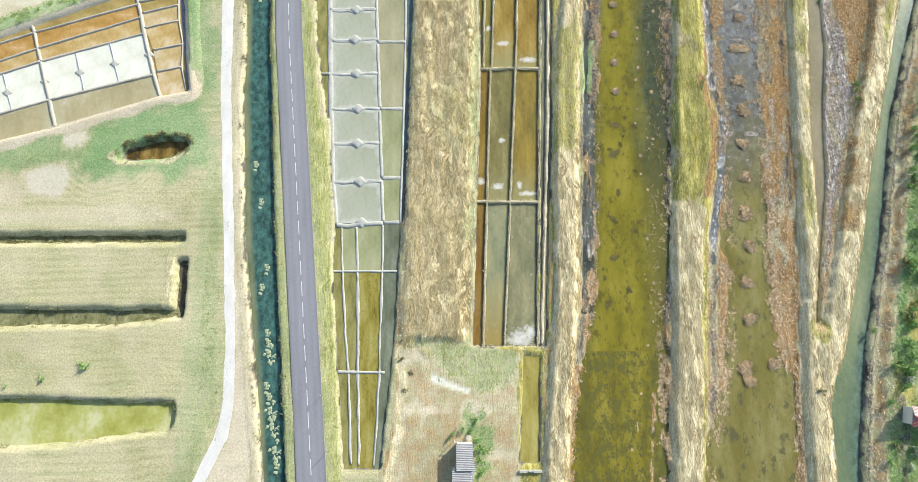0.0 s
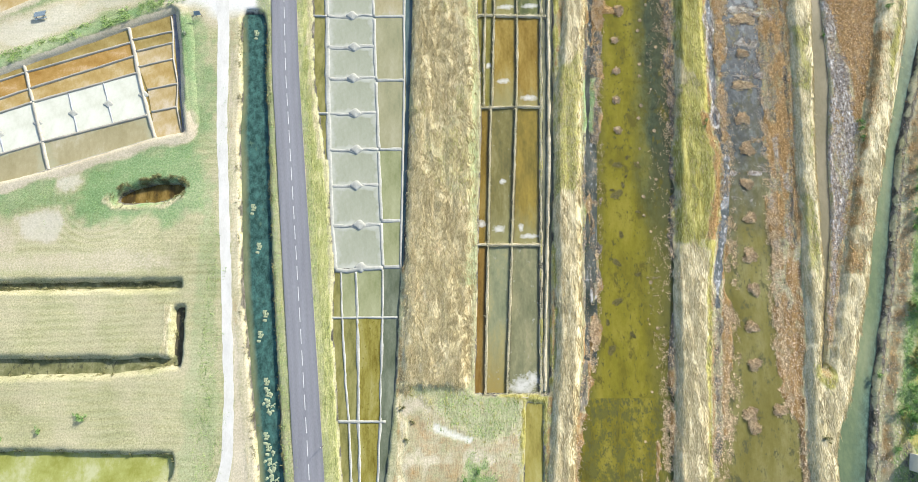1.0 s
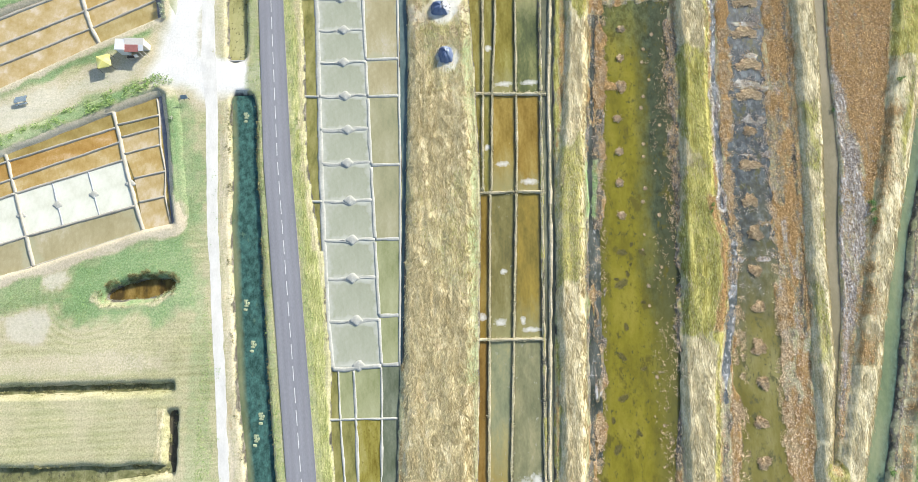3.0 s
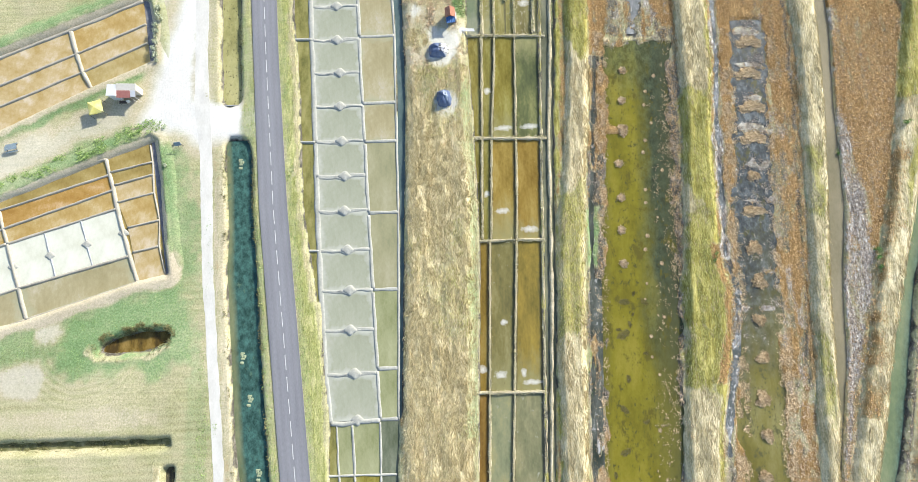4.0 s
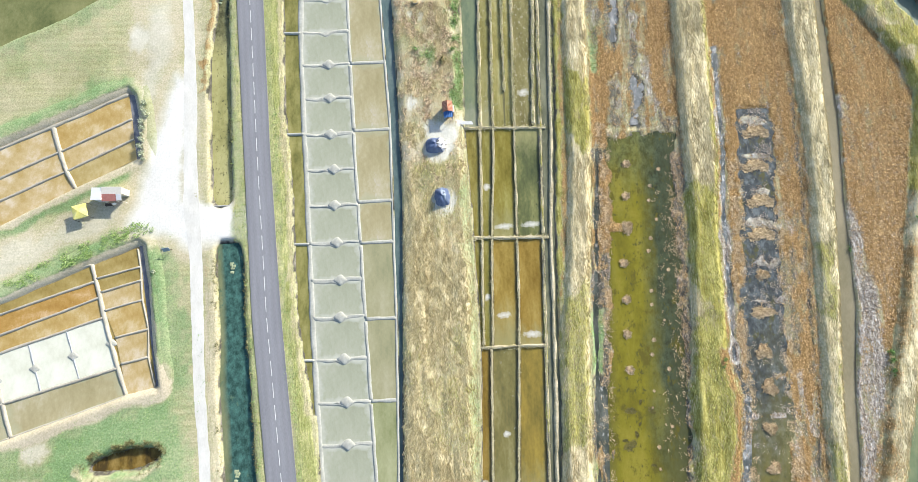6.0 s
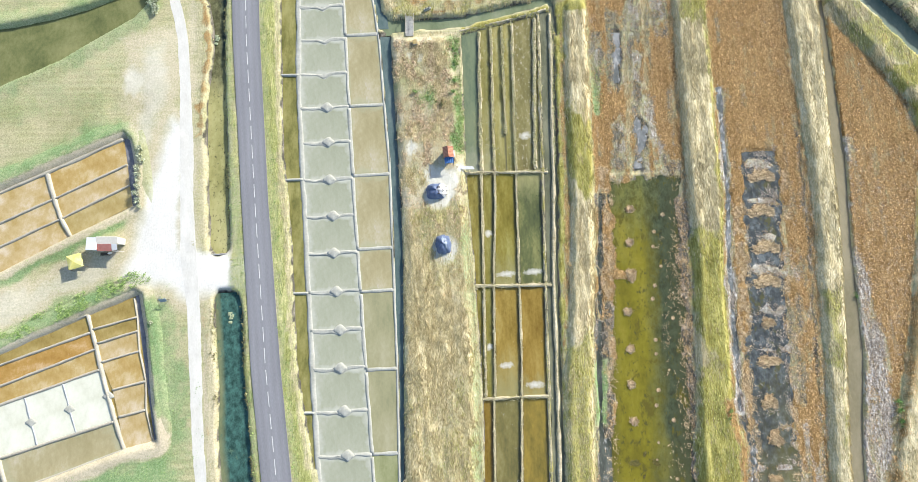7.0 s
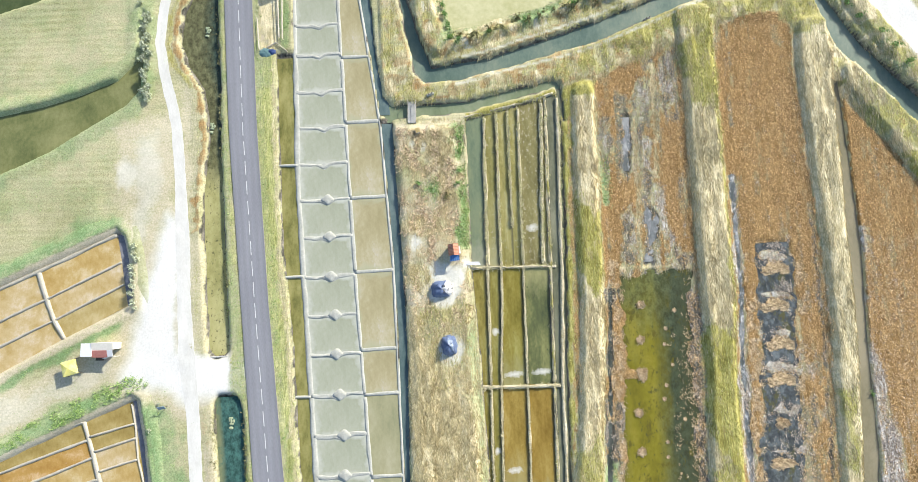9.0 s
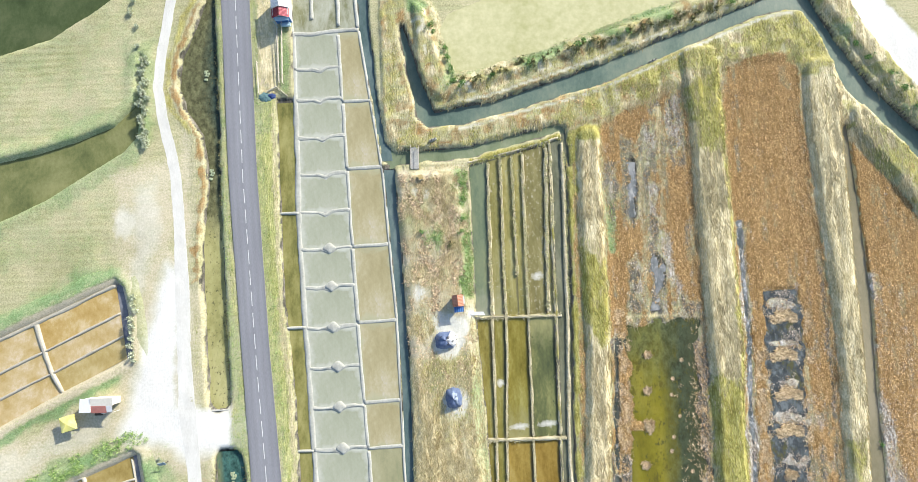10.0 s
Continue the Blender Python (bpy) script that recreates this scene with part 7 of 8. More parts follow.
x, y, r = sow(26000, 57, 75, 36, 112, in_cells, 144)
blades("pale_glasswort", x, y, r, 0.34, 0.09, PALE_PLANT, "pale dead glasswort stems in shallow grey water", "marsh plants", 5, 0.7, 9.0, (0.14, 0.22), np.maximum(level(x, y), -0.35))


def in_pond(x, y):
    """Dead stems standing in the marsh ponds, thickest along the eastern margin."""
    wide = at_y(pond_i_r, y) - at_y(pond_i_l, y)
    u = (x - at_y(pond_i_l, y)) / wide
    edge = np.clip((u - 0.68) * 3, 0, 1) + np.clip((0.10 - u) * 8, 0, 1)
    return np.where((u > -0.12) & (u < 1.15) & (y < 104), edge, 0) * np.clip(wobble(x, y, 2.6, 71, 2.5) * 1.6 + 0.1, 0, 1)


x, y, r = sow(10000, 24, 52, -30, 104, in_pond, 142)
blades("pond_glasswort", x, y, r, 0.36, 0.10, TUFT_PLANT, "pale dead glasswort standing in the pond margin", "marsh plants", 5, 0.5, 9.0, (0.16, 0.24), np.maximum(level(x, y), -0.36))
def margin(x, y):
    """Tufted margins on both sides of the two marsh ponds."""
    d = np.minimum(np.minimum(np.abs(x - at_y(pond_i_l, y) + 0.8), np.abs(x - at_y(pond_i_r, y) - 0.5)), np.minimum(np.abs(x - at_y(pond_k_l, y) + 0.6), np.abs(x - at_y(pond_k_r, y) - 1.2)))
    return np.clip(1.5 - d / 1.3, 0, 1) * np.clip(3.0 * wobble(x, y, 0.9, 79, 1.6) + 1.5 * wobble(x, y, 3.0, 80, 2.0) + 0.2, 0, 1) * (y < 108) * cover_at("brown", x, y)


x, y, r = sow(200000, 22, 74, -34, 110, margin, 143)
blades("margin_glasswort", x, y, r, 0.42, 0.12, TUFT_PLANT, "bushy tan glasswort along the pond margins", "marsh plants", 5, 0.8, 9.0, (0.12, 0.16), np.maximum(level(x, y), -0.38))
lines = [(along(e, a, b), w) for e, a, b, w in WALLS] + [(along(gditch, -1, 144, -0.3), 0.8)] + [([(xa, y), (xb, y)], 0.9) for xa, xb, y in ((2.3, 17.2, -1.8), (3.4, 17.6, 29.0), (4.5, 18.9, 60.3), (3.6, 20.4, 83.1), (2.4, 21.3, 107.5))]
bx_, by_ = [], []
r = np.random.default_rng(77)
for pts, w in lines:
    p = resample(pts, 0.07)
    p = p[r.random(len(p)) < 0.7] if len(p) > 3 else p
    bx_.append(p[:, 0] + np.clip(r.normal(0, w * 0.12, len(p)), -w * 0.25, w * 0.25))
    by_.append(p[:, 1] + r.normal(0, 0.2, len(p)))
bx_, by_ = np.concatenate(bx_), np.concatenate(by_)
blades("bund_turf", bx_, by_, r, 0.3, 0.07, TURF_TUFT, "tufts of dry turf along the basin walls", "grass", 4, 0.9, 9.0, (0.07, 0.1), 0.0 * bx_ - 0.14)


gx_, gy_ = [], []
for e in (G_A, G_B, G_C, gold_2, G_D, gold_r, gditch):
    p = resample(along(e, 116 if e is G_C else 109, 142), 0.09)
    p = p[(r.random(len(p)) < 0.9) & (wobble(p[:, 0], p[:, 1], 1.2, 157) > -0.25)]
    gx_.append(p[:, 0] + r.normal(0, 0.16, len(p)))
    gy_.append(p[:, 1])
gx_, gy_ = np.concatenate(gx_), np.concatenate(gy_)
blades("wall_grass", gx_, gy_, r, 0.32, 0.08, WALL_GRASS, "pale straw and green grass along the upper basin walls", "grass", 5, 0.8, 9.0, (0.12, 0.12), 0.0 * gx_ - 0.12)


# ---- plant islands in the marsh ponds ----
def tuft(radius, tall, seed, count=46, material=TUFT_PLANT, label="ragged island of straw brown glasswort in shallow water", group="plant islands"):
    """One island: a low mound of mud with leaning stalks all over it."""
    r = np.random.default_rng(seed)
    ang = r.uniform(0, 6.28, count)
    rad = radius * np.sqrt(r.random(count)) * (1 + 0.22 * np.sin(3 * ang + seed) + 0.15 * np.sin(5 * ang + 2 * seed))
    x, y = rad * np.cos(ang), rad * np.sin(ang) * 0.8
    z = tall * np.clip(1 - (rad / radius) ** 2, 0.05, 1) * 0.6
    ob = blades("plant_island", x, y, r, 0.42, 0.13, material, "", "", 7, 0.75, 9.0, (0.14, 0.14), z)
    del ob["kind"]
    part("mud_mound", mound_mesh(MUD, radius * 0.9, radius * 0.72, tall * 0.3), MUD, ob)
    return tagged(ob, label, "plant island", group)


KINDS = [tuft(0.75, 0.45, 1, 60), tuft(1.25, 0.6, 2, 150), tuft(1.55, 0.65, 3, 220)]
SUNKEN = tuft(0.9, 0.1, 4, 60, DROWNED, "dark patch of drowned weed in shallow water", "drowned weed patches")
spots = [(36.0, 76.6, 0), (35.9, 69.0, 0), (35.4, 61.9, 0), (35.3, 54.7, 0), (38.3, 98.3, 0), (37.6, 91.1, 0), (37.4, 84.2, 1),
         (65.0, 73.1, 1), (64.2, 65.3, 1), (63.3, 57.3, 2), (63.5, 50.2, 2), (62.6, 42.2, 1), (62.4, 34.5, 1), (61.5, 26.3, 2), (61.6, 19.2, 1), (60.2, 11.5, 1), (59.9, 4.0, 1), (57.9, -5.9, 2), (58.4, -8.2, 1),
         (67.6, 104.6, 2), (66.6, 96.9, 2), (66.7, 89.0, 2), (66.0, 81.8, 2), (64.0, -5.0, 1)]
for n, (x, y, k) in enumerate(spots):
    m = pose(x, y, -0.38, 0, 0, 47 * n)
    if n < 3:
        KINDS[n].matrix_basis = pose(spots[(0, 7, 9)[n]][0], spots[(0, 7, 9)[n]][1], -0.38)
    if n not in (0, 7, 9):
        island = copy_thing(KINDS[k], m)
        if x > 55 and y > 55:
            island.matrix_basis = pose(x, y, -0.38)
            island.scale = (1.75, 1.0, 0.9)
for n, (x, y, k) in enumerate(((34.8, 46.6, 1.0), (36.9, 48.3, 0.5), (39.0, 46.5, 0.8), (34.1, 39.9, 1.3), (35.6, 42.0, 0.6), (33.2, 40.9, 0.5), (36.4, 44.0, 0.4), (33.2, 25.0, 0.9), (32.8, 16.8, 1.0), (34.5, 31.0, 0.7),
                               (38.5, 36.0, 0.5), (31.0, 7.0, 1.0), (35.5, 10.0, 0.7), (37.5, 22.5, 0.6), (30.5, 12.5, 0.6))):
    m = pose(x, y, -0.36, 0, 0, 71 * n)
    patch = copy_thing(SUNKEN, m) if n else SUNKEN
    patch.matrix_basis = m
    patch.scale = (k, k * 0.8, 0.25)
r = np.random.default_rng(55)
for n in range(34):
    y = -22 + n * 3.6 + r.uniform(-1, 1)
    if y < 35 and n % 3:
        continue
    u = 0.62 + r.normal(0, 0.02) if n % 3 else 0.8 + r.normal(0, 0.05)
    x = float(at_y(pond_i_l, y)) * (1 - u) + float(at_y(pond_i_r, y)) * u
    s = r.uniform(0.28, 0.5)
    small = copy_thing(KINDS[0], pose(x, y, -0.38, 0, 0, r.uniform(0, 360)))
    small.scale = (s, s, s * 0.8)
    tagged(small, "small clump of pale glasswort in shallow water", "", "small plant clumps")


# ---- lane marks: pieces of the road ----
MARK = bpy.data.meshes.new("lane_mark")
_bm = box(0.13, 3.0, 0.012, bevel=0)
_bm.to_mesh(MARK)
_bm.free()
MARK.materials.append(PAINT)
for n in range(62):
    y = -46.1 + 4.33 * n
    xl, xr = float(at_y(road_l, y)), float(at_y(road_r, y))
    x2 = (float(at_y(road_l, y + 2)) + float(at_y(road_r, y + 2))) / 2
    mk = new("lane_mark", MARK)
    mk.parent = road
    mk.matrix_basis = pose((xl + xr) / 2, y, 0.168, 0, 0, math.degrees(math.atan2(-(x2 - (xl + xr) / 2), 2)))


# ---- shrubs and weeds ----
def leaves(n, radius, tall, size, seed, squash=1.0):
    """A crown of small tilted leaves with gaps and an uneven outline."""
    r = np.random.default_rng(seed)
    lobes = r.normal(0, 0.45 * radius, (7, 3)) * np.array([1, 1, 0.5]) + np.array([0, 0, tall * 0.55])
    c = lobes[r.integers(0, 7, n)] + r.normal(0, 0.24 * radius, (n, 3)) * np.array([1, 1, squash])
    c[:, 2] = np.clip(c[:, 2], 0.08, tall)
    a, b = r.normal(0, 1, (n, 3)), r.normal(0, 1, (n, 3))
    a /= np.linalg.norm(a, axis=1)[:, None]
    b /= np.linalg.norm(b, axis=1)[:, None]
    s = size * r.uniform(0.6, 1.4, (n, 1))
    v = np.stack([c - a * s, c + b * s * 0.6, c + a * s, c - b * s * 0.6], 1).reshape(-1, 3)
    return v, (np.arange(n)[:, None] * 4 + np.arange(4)[None])


def shrub(radius, tall, material, seed, label, n=170):
    ob = thing("shrub", (0, 0, 0), label, "shrub", "shrubs")
    v, f = leaves(n, radius, tall, 0.16, seed)
    part("crown", mesh_of("crown", v, f, material, smooth=False), material, ob)
    for k in range(4):
        a = k * 1.6 + seed
        part("stem", rod((0, 0, -0.1), (0.35 * radius * math.cos(a), 0.35 * radius * math.sin(a), tall * 0.6), 0.035, 6, 0.012), WOOD, ob)
    return ob


PALE_SHRUB = shrub(0.9, 1.1, LEAF_PALE, 1, "pale grey green shrub on a pond bank")
LUSH_SHRUB = shrub(1.0, 1.2, LEAF_GREEN, 2, "lush green bush on a canal bank")
DUSTY_SHRUB = shrub(0.7, 0.7, LEAF_OLIVE, 3, "low olive bush in dry grass")


def plant(kind, spots, jitter=1):
    r = np.random.default_rng(len(spots) * 7 + jitter)
    for n, (x, y, s) in enumerate(spots):
        m = pose(x, y, float(level(x, y)[0]) - 0.03, 0, 0, float(r.uniform(0, 360)))
        if n:
            ob = copy_thing(kind, m)
        else:
            ob = kind
            ob.matrix_basis = m
        ob.scale = (s, s, s)


rr = random.Random(5)


def far_bank(count, seed):
    q = random.Random(seed)
    out = []
    while len(out) < count:
        y = q.uniform(-30, 75)
        x = float(at_y(canal_r_r, y)) + q.uniform(3.8, 14)
        if x < 114 and abs(x - 88.6) + abs(y + 15) > 5:
            out.append((x, y, q.uniform(0.6, 1.5)))
    return out



plant(PALE_SHRUB, [(-65.0 + rr.uniform(-1.0, 0.8), 147.5 + k * 0.72, rr.uniform(0.6, 1.2)) for k in range(29)]
      + [(-66.3 + rr.uniform(-0.5, 0.4), 102.8 + k * 1.45, rr.uniform(0.7, 1.1)) for k in range(10)] + [(-62.4, 78.6, 0.7), (-60.9, 83.5, 0.5), *far_bank(26, 9), (-66.5, 170, 0.8), (-68.5, 178, 1.0), (-67.8, 181, 1.0), (-67.0, 175, 0.8)])
plant(LUSH_SHRUB, [(-2.9, 171.9, 1.1), (-2.2, 170.2, 0.8), (0.2, 166.5, 1.0), (0.6, 164.3, 1.1), (0.9, 161.6, 1.0), (1.5, 158.8, 1.1), (3.4, 158.0, 0.9), (17.9, 162.1, 0.8), (10.0, 159.6, 0.7), (29.0, 165.3, 1.1), (30.4, 166.3, 0.9),
                   (64.5, 174.2, 0.9), (50, 171.0, 0.7), (40, 168.0, 0.8), (89.1, 54.5, 0.8), (89.4, 56.4, 0.7), (88.9, 52.6, 0.7), (98.8, 83.8, 0.8), (84.5, 77.7, 0.6), (54.2, 56.2, 0.6), (53.8, 54.8, 0.5), (92.8, 159.5, 1.0), (96.5, 155.5, 0.9), (90.5, 163, 0.9), (99, 152, 1.0), (102, 148.5, 0.9),
                   (-75.3, -5.7, 0.9), (-75.9, -4.9, 0.6), (-83.2, -7.9, 0.7), (-90.5, -9.3, 0.5), (-6.9, 126.0, 0.7), (2.0, 136.2, 0.6), (2.2, 133.0, 0.6), (1.6, 126.0, 0.7), (1.9, 128.4, 0.6),
                   (-1.2, -18.4, 0.6), (0.9, -17.6, 0.8), (2.4, -17.9, 0.7), (3.6, -19.4, 0.9), (4.1, -21.2, 1.0), (3.9, -23.2, 0.8), (3.5, -16.0, 0.6), (-2.0, -19.2, 0.5), (4.4, -25.6, 0.7),
                   (88.0, -4.5, 1.0), (89.5, -6.2, 1.1), (91.2, 2.5, 0.9), (88.5, -20.5, 1.1), (90.3, -23.2, 1.0), (85.2, -12.0, 0.8), (84.5, 1.5, 0.8), (98.3, 40.5, 1.0), (97.6, 36, 0.9), (99.5, 45, 1.0), (96.4, 32, 0.9)] + far_bank(80, 8))
plant(DUSTY_SHRUB, [(4.0 + 1.9 * k + rr.uniform(-0.6, 0.6), 158.6 + 0.47 * k + rr.uniform(-0.6, 0.7), rr.uniform(0.7, 1.25)) for k in range(31)] + [(-1.2, 123.0, 0.9), (71.5, -10.0, 0.9), (-9.5, -6.8, 0.6), (-10.8, -9.9, 0.6), (-11.5, -4.0, 0.7)] + far_bank(40, 10))


def leaf_clump(seed):
    """A ragged flat lump of floating leaves."""
    r = random.Random(seed)
    bm = bmesh.new()
    rings = [[bm.verts.new((k * w * math.cos(a), k * w * math.sin(a), z + r.uniform(-0.02, 0.02))) for a, w in turn] for turn in [[(6.283 * i / 9, r.uniform(0.2, 0.48)) for i in range(9)]] for k, z in ((1.0, -0.04), (0.85, 0.05), (0.4, 0.10))]
    for lo, hi in zip(rings, rings[1:]):
        for i in range(9):
            bm.faces.new((lo[i], lo[(i + 1) % 9], hi[(i + 1) % 9], hi[i]))
    bm.faces.new(rings[-1])
    me = bpy.data.meshes.new("leaf_clump")
    bm.to_mesh(me)
    bm.free()
    me.materials.append(WEED)
    return me


LEAF_CLUMPS = [leaf_clump(k) for k in range(3)]


def weed_patch(radius, seed, label):
    """A raft of floating weed: lumps of pale leaf lying on the water."""
    r = random.Random(seed)
    ob = new("weed_raft")
    for n in range(int(10 * radius + 4)):
        lump = part("leaf_clump", LEAF_CLUMPS[n % 3], WEED, ob)
        lump.location = (r.gauss(0, radius * 0.36), r.gauss(0, radius * 0.75), 0.02)
        lump.rotation_euler.z, size = r.uniform(0, 6.28), r.uniform(0.3, 1.4)
        lump.scale = (size, size * r.uniform(0.6, 1.0), 1.0)
    return tagged(ob, label, "water weed", "floating weed")


RAFTS = [weed_patch(0.7, 1, "small pale raft of weed floating on the channel"), weed_patch(1.3, 2, "pale green raft of weed floating on the channel")]
for n, (x, y, k) in enumerate(((-39.0, 1.0, 0), (-38.2, -3.2, 1), (-38.6, -1.2, 0), (-38.4, -9.5, 0), (-37.8, -11.6, 0), (-37.2, -14.2, 1), (-36.6, -17.2, 1), (-35.8, -21.6, 1), (-40.9, 10.4, 0), (-40.1, 14.6, 0),
                                (-44.2, 37.4, 0), (-42.4, 28.9, 0), (-46.3, 79.0, 0), (-52.0, 163.5, 0), (-50.8, 141.2, 0), (-35.4, -24.5, 0))):
    m = pose(x - 0.4, y, -0.8, 0, 0, 8 - 4 * (n % 3))
    if k == 0 and n == 0:
        RAFTS[0].matrix_basis = m
    elif n == 1:
        RAFTS[1].matrix_basis = m
    else:
        copy_thing(RAFTS[k], m)


# ---- huts, stalls, covered salt heaps ----
def ribbed(sx, sy, ribs, tall, at, tilt, across=True):
    """A corrugated roof sheet as one bmesh, tilted about x or y."""
    bm = bmesh.new()
    n = ribs * 4
    L, W = (sy, sx) if across else (sx, sy)
    rows = []
    for i in range(n + 1):
        s = -L / 2 + L * i / n
        z = tall * math.cos(2 * math.pi * i / 4)
        rows.append([bm.verts.new((w, s, z + dz) if across else (s, w, z + dz)) for w, dz in ((-W / 2, 0), (W / 2, 0), (W / 2, -0.05), (-W / 2, -0.05))])
    for a, b in zip(rows, rows[1:]):
        for i in range(4):
            j = (i + 1) % 4
            bm.faces.new((a[i], a[j], b[j], b[i]))
    bm.faces.new(rows[0][::-1])
    bm.faces.new(rows[-1])
    bmesh.ops.recalc_face_normals(bm, faces=bm.faces[:])
    bm.transform(pose(*at, *tilt))
    return bm


def gz(x, y):
    return float(level(x, y)[0])


def farm_shed():
    ob = thing("farm_shed", (1.2, -24.0, gz(1.2, -24)), "small shed with two grey corrugated roofs on bare earth", "shed")
    body = part("wall", box(3.3, 5.0, 2.3, (-0.1, 2.0, 1.15), 0.03), WHITEWASH, ob, "pale rendered shed wall")
    part("door", box(0.06, 0.9, 1.95, (-1.77, 2.4, 1.0), 0.01), DARK_WOOD, body, "dark wooden door")
    part("wall", box(4.2, 5.4, 2.1, (-0.6, -3.3, 1.05), 0.03), WHITEWASH, ob, "pale rendered shed wall")
    part("roof", ribbed(3.7, 5.3, 15, 0.045, (-0.1, 2.0, 2.5), (0, 5, 0)), FIBRE, ob, "grey corrugated sheet roof")
    part("roof", ribbed(4.6, 5.6, 16, 0.045, (-0.55, -3.35, 2.28), (0, 5, 0)), FIBRE, ob, "grey corrugated sheet roof")
    part("roof", ribbed(1.0, 2.2, 6, 0.04, (1.75, -0.3, 2.2), (0, 5, 0)), FIBRE, ob, "grey corrugated sheet roof")
    for x, y in ((-2.3, 4.9), (-0.7, 4.9), (-2.3, -0.5)):
        part("porch_post", box(0.12, 0.12, 2.2, (x, y, 1.1), 0.01), PLAIN_WHITE, ob, "white post")
    part("porch_rail", box(1.8, 0.12, 0.12, (-1.5, 4.9, 2.2), 0.01), PLAIN_WHITE, ob, "white rail")
    part("water_butt", rod((0.7, 5.5, 0), (0.7, 5.5, 0.9), 0.5, 14, 0.45), CLAY, ob, "pale round tub")


farm_shed()
bpy.data.objects["farm_shed"].scale = (0.87, 0.92, 0.95)


def dike_hut():
    ob = thing("dike_hut", (89.4, -15.0, gz(89.4, -15.0)), "small white hut with a red tiled roof among bushes", "hut", turn=-12)
    wall = part("wall", box(4.6, 3.2, 2.2, (0, 0, 1.1), 0.03), WHITEWASH, ob, "white rendered wall")
    part("door", box(0.85, 0.06, 1.95, (-0.6, -1.63, 0.98), 0.01), BLUE_PAINT, wall, "blue plank door")
    part("roof", ribbed(5.0, 2.1, 7, 0.05, (0, 0.95, 2.62), (-24, 0, 0), True), TILE_PALE, ob, "pale weathered tile slope")
    part("roof", ribbed(5.0, 2.1, 7, 0.05, (0, -0.95, 2.62), (24, 0, 0), True), TILE_RED, ob, "red tile slope")
    part("ridge", rod((-2.5, 0, 3.1), (2.5, 0, 3.1), 0.12, 8), TILE_RED, ob, "red ridge tiles")


dike_hut()


def salt_stall():
    """The roadside stall by the gravel yard."""
    ob = thing("salt_stall", (-71.7, 94.8, gz(-71.7, 94.8)), "white market stall with a red awning on gravel", "stall", turn=-2)
    part("body", box(2.5, 2.6, 2.3, (-2.7, 0.1, 1.15), 0.05), PLAIN_WHITE, ob, "white box body")
    part("roof", box(2.7, 3.0, 0.10, (-2.7, 0.1, 2.36), 0.03), PLAIN_WHITE, ob, "flat white roof")
    back = part("body", box(5.0, 1.5, 2.3, (1.1, 0.9, 1.15), 0.04), CREAM, ob, "cream stall body")
    part("counter", box(3.4, 0.5, 0.08, (0.6, -0.1, 0.95), 0.01), WOOD, back, "wooden counter")
    part("roof", box(5.3, 1.8, 0.09, (1.1, 0.85, 2.42), 0.03, (6, 0, 0)), CREAM, ob, "cream sheet roof")
    part("awning", box(3.7, 1.7, 0.05, (0.3, -0.8, 2.15), 0.01, (16, 0, 0)), RED_CLOTH, ob, "faded red awning")
    part("side_panel", box(1.3, 1.5, 0.06, (2.9, -0.7, 2.2), 0.01, (12, 0, 0)), PLAIN_WHITE, ob, "white side awning")
    for x in (-1.5, 2.1, 3.5):
        part("pole", rod((x, -1.5, 0), (x, -1.5, 1.95), 0.035), PLAIN_WHITE, ob)
    part("sign_board", box(0.9, 0.06, 0.7, (0.6, -1.9, 0.8), 0.01, (-15, 0, 20)), PLAIN_WHITE, ob, "small white sign board")
    part("table", box(2.0, 0.7, 0.06, (-0.8, -2.1, 0.75), 0.01), DARK_WOOD, ob, "dark table")
    for x, y in ((-1.7, -2.4), (0.1, -2.4), (-1.7, -1.8), (0.1, -1.8)):
        part("table_leg", rod((x, y, 0), (x, y, 0.73), 0.03), DARK_WOOD, ob)


salt_stall()


